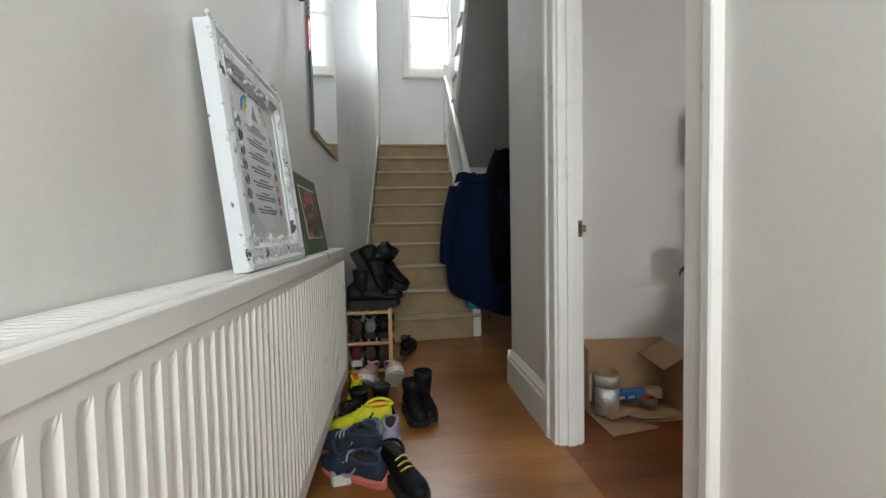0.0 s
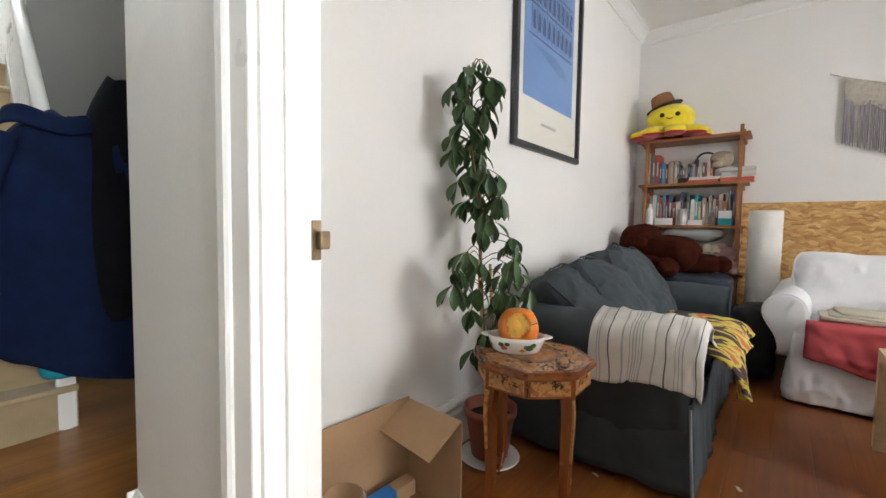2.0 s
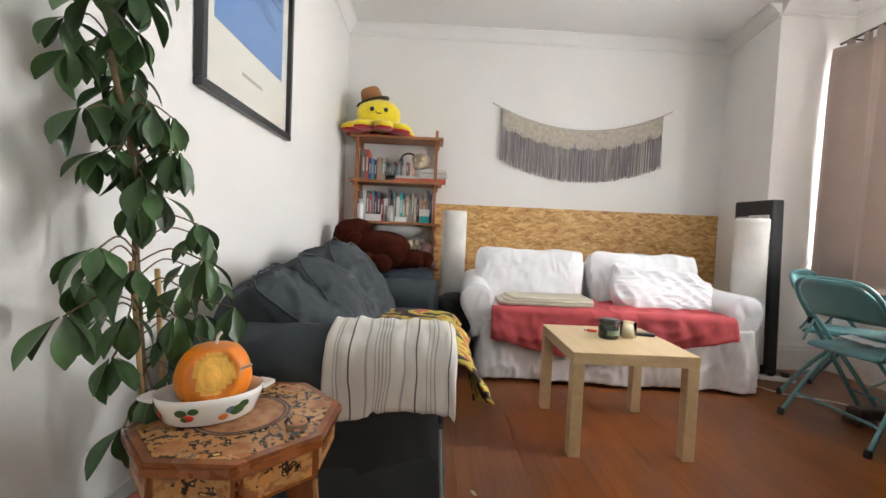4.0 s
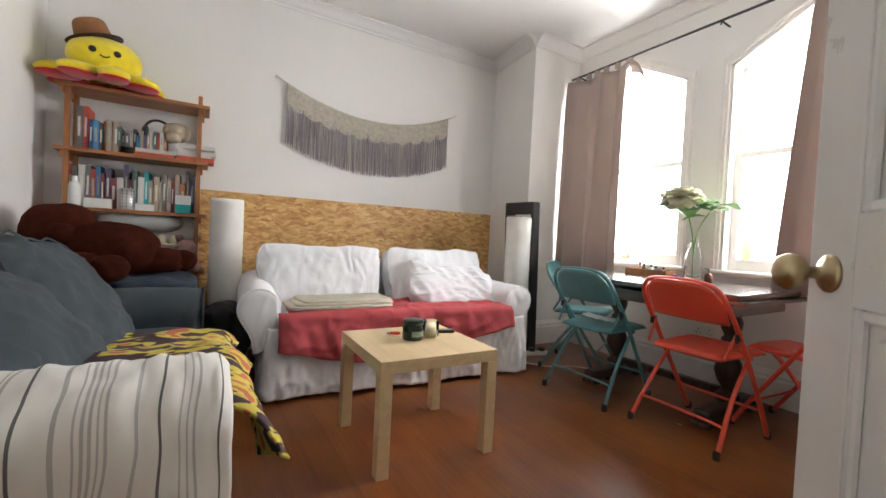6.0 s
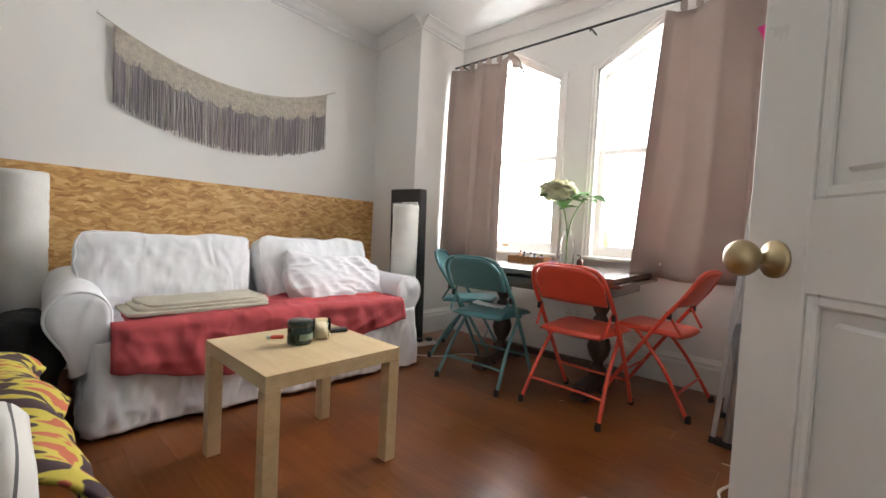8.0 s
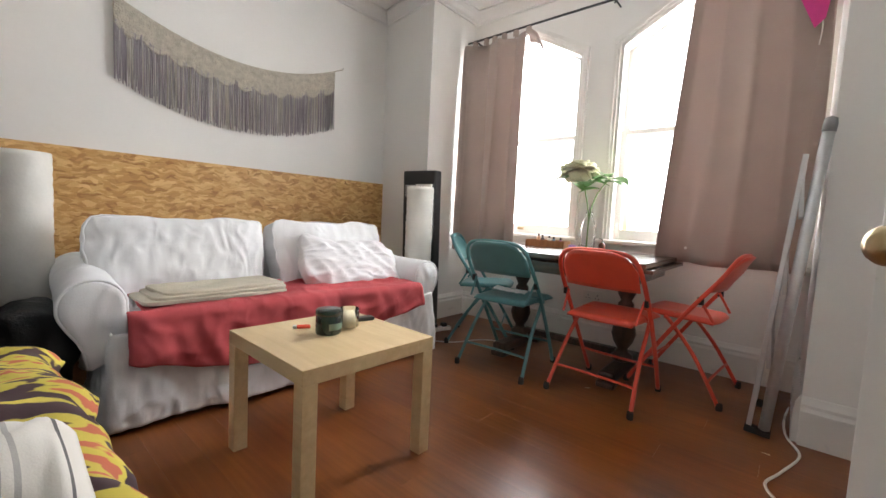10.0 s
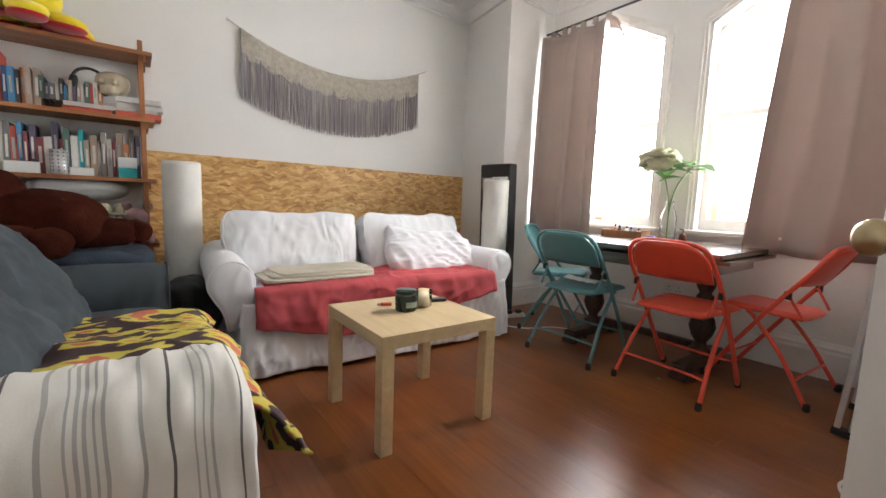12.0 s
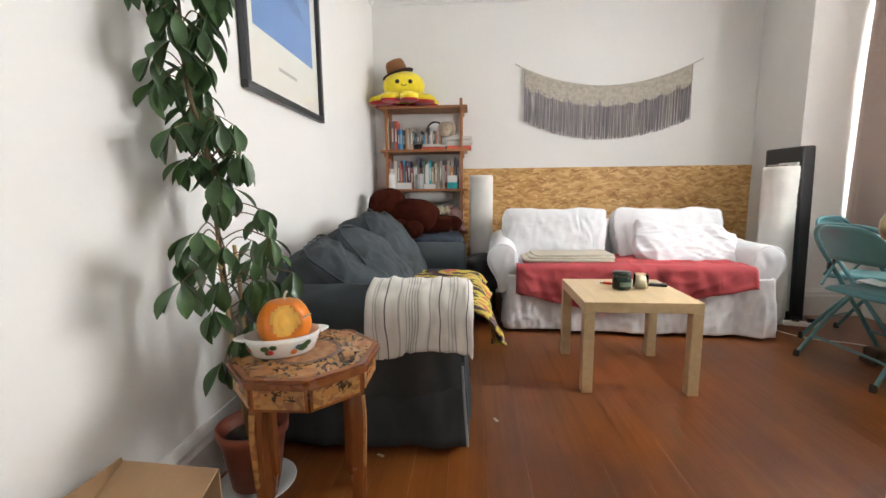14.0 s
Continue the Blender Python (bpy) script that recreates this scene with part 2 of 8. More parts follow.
M["teal"] = mat("teal_enamel", (0.09, 0.24, 0.25), 0.32, scale=9, vary=0.08, bump=0.02)
M["red"] = mat("coral_red_enamel", (0.72, 0.085, 0.045), 0.32, scale=9, vary=0.06, bump=0.02)
M["rubber"] = mat("black_rubber", (0.02, 0.02, 0.02), 0.7)
M["black"] = mat("black_plastic", (0.022, 0.022, 0.024), 0.35, vary=0.1)
M["brass"] = mat("aged_brass", (0.45, 0.36, 0.21), 0.3, 1.0, scale=20, vary=0.15)
M["oldbrass"] = mat("tarnished_brass", (0.2, 0.14, 0.08), 0.4, 0.9, scale=30, vary=0.3)
M["steel"] = mat("dull_silver_metal", (0.6, 0.6, 0.6), 0.35, 0.7, scale=14, vary=0.08)
M["glass"] = glass_mat("window_glass")
M["mirror"] = mat("mirror_silver", (0.9, 0.92, 0.92), 0.02, 1.0, vary=0.0, bump=0)

# ---- building helpers ----


def part(name, bm, material, parent=None, label="", smooth=False):
    """One mesh object from a bmesh, under a thing or a part."""
    me = bpy.data.meshes.new(name)
    bmesh.ops.recalc_face_normals(bm, faces=bm.faces)
    bm.to_mesh(me)
    bm.free()
    for k in (material if isinstance(material, (list, tuple)) else [material]):
        me.materials.append(k)
    if smooth:
        me.polygons.foreach_set("use_smooth", [True] * len(me.polygons))
    ob = new(name, me)
    if parent is not None:
        ob.parent = parent
    if label:
        ob["label"] = label
    return ob


def thing(name, m, label, category, group="", kind=""):
    ob = new(name)
    ob.empty_display_size = 0.1
    ob.matrix_basis = m
    return tagged(ob, label, category, group, kind)


def structure(name, bm, material, label, category, smooth=False):
    return tagged(part(name, bm, material, None, "", smooth), label, category, "", "structure")


def box(bm, x0, x1, y0, y1, z0, z1, bev=0.0, seg=2, m=None):
    vs = bmesh.ops.create_cube(bm, size=1.0)["verts"]
    bmesh.ops.scale(bm, vec=(x1 - x0, y1 - y0, z1 - z0), verts=vs)
    bmesh.ops.translate(bm, vec=((x0 + x1) / 2, (y0 + y1) / 2, (z0 + z1) / 2), verts=vs)
    if bev:
        es = list({e for v in vs for e in v.link_edges})
        r = bmesh.ops.bevel(bm, geom=es, offset=bev, segments=seg, affect="EDGES", profile=0.5)
        vs = list({v for f in r["faces"] for v in f.verts} | {v for v in vs if v.is_valid})
    if m is not None:
        bmesh.ops.transform(bm, matrix=m, verts=vs)
    return vs


def bx(x0, x1, y0, y1, z0, z1, bev=0.0, seg=2):
    bm = bmesh.new()
    box(bm, x0, x1, y0, y1, z0, z1, bev, seg)
    return bm


def prism(bm, pts, z0, z1, plane="XY"):
    """A straight prism over a polygon; plane names the polygon's two axes, z0..z1 run along the third."""
    def at(a, b, c):
        return {"XY": (a, b, c), "XZ": (a, c, b), "YZ": (c, a, b)}[plane]
    lo = [bm.verts.new(at(a, b, z0)) for a, b in pts]
    hi = [bm.verts.new(at(a, b, z1)) for a, b in pts]
    n = len(pts)
    bm.faces.new(lo[::-1])
    bm.faces.new(hi)
    for i in range(n):
        bm.faces.new((lo[i], lo[(i + 1) % n], hi[(i + 1) % n], hi[i]))
    return lo + hi


def smooth_path(pts, steps=6):
    """Points of a soft curve through the given points."""
    p = [Vector(a) for a in pts]
    out = []
    for i in range(len(p) - 1):
        a, b, c, d = p[max(i - 1, 0)], p[i], p[i + 1], p[min(i + 2, len(p) - 1)]
        for k in range(steps):
            t = k / steps
            out.append(0.5 * ((2 * b) + (c - a) * t + (2 * a - 5 * b + 4 * c - d) * t * t + (3 * b - a - 3 * c + d) * t ** 3))
    return out + [p[-1]]


def tube(bm, pts, radius, segs=10, closed=False, flat=1.0):
    """A round bar along points; radius a number or one for each point."""
    p = [Vector(a) for a in pts]
    n = len(p)
    rad = radius if isinstance(radius, (list, tuple)) else [radius] * n
    up = None
    rings = []
    for i in range(n):
        a, b = (p[i - 1], p[(i + 1) % n]) if closed else (p[max(i - 1, 0)], p[min(i + 1, n - 1)])
        d = (b - a).normalized()
        if up is None:
            up = d.orthogonal().normalized()
        up = (up - d * up.dot(d)).normalized()
        side = d.cross(up)
        rings.append([bm.verts.new(p[i] + (up * math.cos(q) * flat + side * math.sin(q)) * rad[i])
                      for q in (2 * math.pi * k / segs for k in range(segs))])
    for i in range(n if closed else n - 1):
        a, b = rings[i], rings[(i + 1) % n]
        for k in range(segs):
            bm.faces.new((a[k], a[(k + 1) % segs], b[(k + 1) % segs], b[k]))
    if not closed:
        bm.faces.new(rings[0][::-1])
        bm.faces.new(rings[-1])


def lathe(bm, prof, segs=24, at=(0, 0, 0), wob=0.0, squash=1.0):
    """A turned body from (radius, height) pairs."""
    rings = []
    for r, z in prof:
        rings.append([bm.verts.new((at[0] + math.cos(q) * r * (1 + wob * noise.noise(Vector((math.cos(q) * 2, math.sin(q) * 2, z * 9)))),
                                    at[1] + squash * math.sin(q) * r, at[2] + z)) for q in (2 * math.pi * k / segs for k in range(segs))])
    for a, b in zip(rings, rings[1:]):
        for k in range(segs):
            bm.faces.new((a[k], a[(k + 1) % segs], b[(k + 1) % segs], b[k]))
    ringed = prof[0] == prof[-1]
    if prof[0][0] > 1e-4 and not ringed:
        bm.faces.new(rings[0][::-1])
    if prof[-1][0] > 1e-4 and not ringed:
        bm.faces.new(rings[-1])
    bmesh.ops.remove_doubles(bm, verts=[v for r in (rings[0], rings[-1]) for v in r], dist=1e-5)


def merge(bm, tmp, slot=0):
    """Adds a finished bmesh to another, with a material slot."""
    for f in tmp.faces:
        f.material_index = slot
    me = bpy.data.meshes.new("piece")
    tmp.to_mesh(me)
    tmp.free()
    bm.from_mesh(me)
    bpy.data.meshes.remove(me)


def pillow(bm, sx, sy, sz, m=None, power=0.45, crease=0.01, seed=0.0, cuts=14, fold=5.0, pinch=0.0, slot=0):
    """A stuffed cushion: a rounded block, puffed and lightly creased."""
    tmp = bmesh.new()
    bmesh.ops.create_cube(tmp, size=2.0)
    bmesh.ops.subdivide_edges(tmp, edges=tmp.edges[:], cuts=cuts, use_grid_fill=True)
    for v in tmp.verts:
        x, y, z = v.co
        n = (abs(x) ** (2 / power) + abs(y) ** (2 / power) + abs(z) ** (2 / power)) ** (power / 2)
        c = v.co / n
        q = Vector((c.x * sx / 2, c.y * sy / 2, c.z * sz / 2))
        edge = max(abs(c.x), abs(c.y)) ** 4
        q.z *= 1 - pinch * edge
        d = noise.noise(q * fold + Vector((seed, seed * 2, 0))) + 0.5 * noise.noise(q * fold * 2.6 + Vector((0, seed, seed)))
        v.co = q + c.normalized() * d * crease
    if m is not None:
        bmesh.ops.transform(tmp, matrix=m, verts=tmp.verts)
    merge(bm, tmp, slot)


def sheet(bm, fn, nu, nv, thick=0.006):
    """A cloth with two sides: fn(u, v) gives a place for u, v in 0..1."""
    g = [[Vector(fn(i / nu, j / nv)) for j in range(nv + 1)] for i in range(nu + 1)]
    nor = [[None] * (nv + 1) for _ in range(nu + 1)]
    for i in range(nu + 1):
        for j in range(nv + 1):
            a = g[min(i + 1, nu)][j] - g[max(i - 1, 0)][j]
            b = g[i][min(j + 1, nv)] - g[i][max(j - 1, 0)]
            nor[i][j] = a.cross(b).normalized() if a.cross(b).length > 1e-9 else Vector((0, 0, 1))
    top = [[bm.verts.new(g[i][j] + nor[i][j] * thick / 2) for j in range(nv + 1)] for i in range(nu + 1)]
    low = [[bm.verts.new(g[i][j] - nor[i][j] * thick / 2) for j in range(nv + 1)] for i in range(nu + 1)]
    for i in range(nu):
        for j in range(nv):
            bm.faces.new((top[i][j], top[i + 1][j], top[i + 1][j + 1], top[i][j + 1]))
            bm.faces.new((low[i][j], low[i][j + 1], low[i + 1][j + 1], low[i + 1][j]))
    for i in range(nu):
        bm.faces.new((top[i][0], low[i][0], low[i + 1][0], top[i + 1][0]))
        bm.faces.new((top[i][nv], top[i + 1][nv], low[i + 1][nv], low[i][nv]))
    for j in range(nv):
        bm.faces.new((top[0][j], top[0][j + 1], low[0][j + 1], low[0][j]))
        bm.faces.new((top[nu][j], low[nu][j], low[nu][j + 1], top[nu][j + 1]))


I4 = Matrix.Identity(4)

# ---- the shell ----
CEIL = 2.73
bm = bmesh.new()
prism(bm, [(-0.12, -1.15), (0.05, -1.15), (0.05, 3.0), (0.2, 5.4), (0.225, 6.7), (-0.12, 6.7)], 0, 5.0)
structure("wall_hall_west", bm, M["hall"], "scuffed cream painted hall wall beside the radiator", "wall")
bm = bmesh.new()
box(bm, 1.1, 1.22, -1.31, 1.358, 0, CEIL)
box(bm, 1.1, 1.22, 1.358, 2.162, 2.04, CEIL)
box(bm, 1.1, 1.22, 2.162, 2.87, 0, CEIL)
structure("wall_hall_east", bm, M["hall"], "painted wall between hall and living room with a doorway", "wall")
structure("wall_living_north", bx(1.22, 5.06, 2.577, 2.87, 0, CEIL), M["wall"], "plain warm white living room wall", "wall")
structure("wall_living_east", bx(4.91, 5.06, -1.56, 2.577, 0, CEIL), M["wall"], "plain warm white wall behind the white sofa", "wall")
structure("wall_living_west", bx(1.22, 1.232, -0.58, 1.28, 0, CEIL), M["wall"], "plain white living room wall beside the door", "wall")
bm = bmesh.new()
prism(bm, [(4.91, -0.84), (4.23, -0.74), (4.23, -1.31), (4.91, -1.31)], 0, CEIL)
structure("wall_pier_east", bm, M["wall"], "white boxed-out pier beside the window", "wall")
structure("wall_pier_west", bx(1.22, 1.785, -1.31, -0.58, 0, CEIL), M["wall"], "white boxed-out pier behind the open door", "wall")
WINDOWS = ((3.215, 4.145), (1.965, 2.895))
SILL, EAVE, PEAK, WY = 0.80, 2.17, 2.43, -1.31
bm = bmesh.new()
box(bm, 1.05, 4.91, -1.56, WY, 0, SILL)
box(bm, 1.05, 4.91, -1.56, WY, PEAK, CEIL)
for x0, x1 in ((1.05, 1.965), (2.895, 3.215), (4.145, 4.91)):
    box(bm, x0, x1, -1.56, WY, SILL, PEAK)
for x0, x1 in WINDOWS:
    c = (x0 + x1) / 2
    prism(bm, [(x0, EAVE), (c, PEAK), (x0, PEAK)], -1.56, WY, "XZ")
    prism(bm, [(x1, EAVE), (x1, PEAK), (c, PEAK)], -1.56, WY, "XZ")
structure("wall_window", bm, M["wall"], "white window wall with two gable-headed openings", "wall")
structure("wall_hall_south", bx(-0.12, 0.14, -1.15, -1.0, 0, CEIL), M["hall"], "hall wall beside the front door", "wall")
structure("wall_hall_south_b", bx(0.96, 1.1, -1.15, -1.0, 0, CEIL), M["hall"], "hall wall beside the front door", "wall")
structure("wall_hall_south_c", bx(0.14, 0.96, -1.15, -1.0, 2.45, CEIL), M["hall"], "hall wall over the front door", "wall")
bm = bmesh.new()
box(bm, -0.12, 0.68, 6.7, 6.9, 0, 5.0)
box(bm, 1.3, 2.3, 6.7, 6.9, 0, 5.0)
box(bm, 0.68, 1.3, 6.7, 6.9, 0, 3.33)
box(bm, 0.68, 1.3, 6.7, 6.9, 4.75, 5.0)
structure("wall_landing", bm, M["stairwall"], "bright white landing wall with a sash window", "wall")
structure("wall_passage_east", bx(2.15, 2.3, 2.87, 6.7, 0, 5.0), M["stairwall"], "plain wall of the under-stair passage", "wall")
structure("wall_upper_south", bx(0.05, 2.15, 2.72, 2.87, CEIL + 0.15, 5.0), M["stairwall"], "plain wall of the upper landing", "wall")
structure("wall_passage_end", bx(1.09, 2.15, 5.9, 6.0, 0, 1.92), M["stairwall"], "plain white end wall under the stairs", "wall")
structure("ceiling_living", bx(1.1, 5.06, -1.56, 2.87, CEIL, CEIL + 0.15), M["ceiling"], "plain white ceiling", "ceiling")
structure("ceiling_hall", bx(-0.12, 1.1, -1.15, 2.87, CEIL, CEIL + 0.15), M["ceiling"], "plain white hall ceiling", "ceiling")
structure("ceiling_stairwell", bx(-0.12, 2.3, 2.72, 6.9, 5.0, 5.1), M["ceiling"], "plain white stairwell ceiling", "ceiling")
structure("floor", bx(-0.12, 5.06, -1.56, 6.9, -0.12, -0.02), M["gap"], "dark sub-floor under the boards", "floor")


def sweep(name, prof, a, b, material, label, side):
    """A moulding with the profile (out from the wall, up) between two floor points, standing out to one side."""
    a, b = Vector((*a, 0)), Vector((*b, 0))
    d = (b - a).normalized()
    out = Vector((-d.y, d.x, 0)) * side
    bm = bmesh.new()
    lo = [bm.verts.new(a + out * o + Vector((0, 0, z))) for o, z in prof]
    hi = [bm.verts.new(b + out * o + Vector((0, 0, z))) for o, z in prof]
    n = len(prof)
    bm.faces.new(lo)
    bm.faces.new(hi[::-1])
    for i in range(n):
        bm.faces.new((lo[i], hi[i], hi[(i + 1) % n], lo[(i + 1) % n]))
    return structure(name, bm, material, label, "moulding")


SKIRT = [(0, 0), (0.024, 0), (0.024, 0.15), (0.018, 0.165), (0.02, 0.18), (0.012, 0.195), (0.006, 0.21), (0, 0.21)]
CORN = [(0, CEIL), (0.085, CEIL), (0.085, CEIL - 0.012), (0.07, CEIL - 0.018), (0.05, CEIL - 0.035), (0.03, CEIL - 0.06),
        (0.012, CEIL - 0.075), (0.012, CEIL - 0.09), (0, CEIL - 0.09)]
for a, b, side in (((1.22, 2.577), (4.91, 2.577), -1), ((4.91, 2.577), (4.91, -0.84), -1), ((4.91, -0.84), (4.23, -0.74), -1),
                   ((4.23, -0.74), (4.23, -1.31), -1), ((4.23, -1.31), (1.785, -1.31), -1), ((1.785, -1.31), (1.785, -0.58), -1),
                   ((1.785, -0.58), (1.232, -0.58), -1)):
    sweep("baseboard", SKIRT, a, b, M["gloss"], "tall moulded white skirting board", side)
    sweep("cornice", CORN, a, b, M["ceiling"], "white moulded plaster cornice", side)
sweep("baseboard", SKIRT, (1.1, 2.252), (1.1, 2.87), M["gloss"], "tall scuffed white skirting board in the hall", 1)
sweep("baseboard", SKIRT, (1.076, 2.87), (2.15, 2.87), M["gloss"], "tall white skirting board round the corner", 1)
sweep("baseboard", SKIRT, (1.1, -1.0), (1.1, 1.268), M["gloss"], "tall scuffed white skirting board in the hall", 1)
sweep("baseboard", SKIRT, (0.05, -1.0), (0.05, 3.0), M["gloss"], "tall scuffed white skirting board in the hall", -1)
sweep("baseboard", SKIRT, (0.05, 3.0), (0.105, 3.88), M["gloss"], "tall scuffed white skirting board in the hall", -1)

# ---- doorway ----
door_frame = tagged(new("door_frame"), "white gloss moulded door casing with chipped paint", "door frame", "", "structure")
ARCH = [(0, 0), (0.014, 0), (0.016, 0.003), (0.018, 0.058), (0.022, 0.061), (0.027, 0.068), (0.028, 0.09), (0.024, 0.095), (0, 0.095)]


def upright(name, x, out, y, way, z1):
    """An architrave post: moulding profile (out of the wall, across)."""
    bm = bmesh.new()
    prism(bm, [(x + out * o, y + way * s) for o, s in ARCH], 0, z1)
    return part(name, bm, M["gloss"], door_frame)


for x, out, lip in ((1.1, -1, 0.012), (1.22, 0.7, 0.058)):
    upright("architrave", x, out, 2.142 + lip, 1, 2.135)
    upright("architrave", x, out, 1.378 - lip * (0.2 if out > 0 else 1), -1, 2.135)
    bm = bmesh.new()
    prism(bm, [(x + out * o, 2.045 + s) for o, s in ARCH], 1.366, 2.154, "XZ")
    part("architrave_head", bm, M["gloss"], door_frame)
part("jamb", bx(1.098, 1.206, 2.142, 2.162, 0, 2.04, 0.002), M["gloss"], door_frame)
part("jamb", bx(1.098, 1.222, 1.358, 1.378, 0, 2.04, 0.002), M["gloss"], door_frame)
part("jamb_head", bx(1.098, 1.222, 1.378, 2.142, 2.018, 2.042, 0.002), M["gloss"], door_frame)
part("door_stop", bx(1.135, 1.172, 2.131, 2.142, 0, 2.018, 0.003), M["gloss"], door_frame)
part("door_stop", bx(1.135, 1.172, 1.378, 1.389, 0, 2.018, 0.003), M["gloss"], door_frame)
strike = part("strike_plate", bx(1.186, 1.204, 2.1385, 2.142, 0.9, 0.97, 0.001), M["oldbrass"], door_frame, "aged brass strike box")
part("strike_box", bx(1.194, 1.214, 2.124, 2.1383, 0.919, 0.951, 0.003), M["oldbrass"], strike)

# the open four-panel door
DOOR_AT = Vector((1.236, 1.398, 0))
ang = math.degrees(math.atan2(0.833 - DOOR_AT.y, 1.752 - DOOR_AT.x))
door = tagged(thing("door_1", pose(*DOOR_AT, 0, 0, ang), "white painted panelled door standing half open into the room", "door"), kind="structure")
W, T = 0.765, 0.042
ST = 0.115
rails = ((0.012, 0.2), (0.85, 0.985), (1.86, 1.985))
bm = bmesh.new()
for x0, x1 in ((0, ST), (W - ST, W), (W / 2 - 0.055, W / 2 + 0.055)):
    box(bm, x0, x1, -T / 2, T / 2, 0.012, 1.985, 0.002)
for z0, z1 in rails:
    for x0, x1 in ((ST, W / 2 - 0.055), (W / 2 + 0.055, W - ST)):
        box(bm, x0, x1, -T / 2 + 0.0005, T / 2 - 0.0005, z0, z1)
part("door_leaf", bm, M["gloss"], door)
for z0, z1 in ((0.2, 0.85), (0.985, 1.86)):
    for x0, x1 in ((ST, W / 2 - 0.055), (W / 2 + 0.055, W - ST)):
        bm = bmesh.new()
        box(bm, x0 - 0.005, x1 + 0.005, -0.007, 0.007, z0 - 0.005, z1 + 0.005)
        box(bm, x0 + 0.035, x1 - 0.035, -0.013, 0.013, z0 + 0.035, z1 - 0.035, 0.006, 1)
        for s in (-1, 1):
            y0, y1 = sorted((s * 0.006, s * 0.0195))
            for q in ((x0, x0 + 0.018, z0, z1), (x1 - 0.018, x1, z0, z1), (x0 + 0.018, x1 - 0.018, z0, z0 + 0.018), (x0 + 0.018, x1 - 0.018, z1 - 0.018, z1)):
                box(bm, q[0], q[1], y0, y1, q[2], q[3], 0.004, 1)
        part("door_panel", bm, M["gloss"], door)
for s in (-1, 1):
    bm = bmesh.new()
    lathe(bm, [(0.0, 0.0), (0.03, 0.0), (0.03, 0.004), (0.026, 0.008), (0.012, 0.012), (0.0095, 0.02), (0.0095, 0.03), (0.014, 0.034),
               (0.024, 0.04), (0.029, 0.05), (0.029, 0.058), (0.024, 0.068), (0.012, 0.074), (0.0, 0.075)], 28)
    bmesh.ops.transform(bm, matrix=pose(W - 0.06, s * T / 2, 0.895, -90 * s, 0, 0), verts=bm.verts)
    part("door_knob", bm, M["brass"], door, "round aged brass door knob", True)
for z in (0.2, 1.75):
    bm = bmesh.new()
    tube(bm, [(-0.006, T / 2, z), (-0.006, T / 2, z + 0.09)], 0.007, 10)
    part("hinge", bm, M["steel"], door)

# front door behind the walk: unseen, added with its glazing for the hall lamp
fd = tagged(thing("front_door", pose(0.55, -1.06, 0), "unseen white front door with a tall glazed panel, added behind the walk", "door"), kind="structure")
bm = bmesh.new()
for x0, x1, z0, z1 in ((-0.41, -0.3, 0.01, 2.45), (0.3, 0.41, 0.01, 2.45), (-0.3, 0.3, 0.01, 1.0), (-0.3, 0.3, 2.33, 2.45)):
    box(bm, x0, x1, -0.022, 0.022, z0, z1, 0.003)
part("door_leaf", bm, M["gloss"], fd)
pane = part("pane", bx(-0.3, 0.3, -0.003, 0.003, 1.0, 2.33), M["glass"], fd)
pane.visible_shadow = False

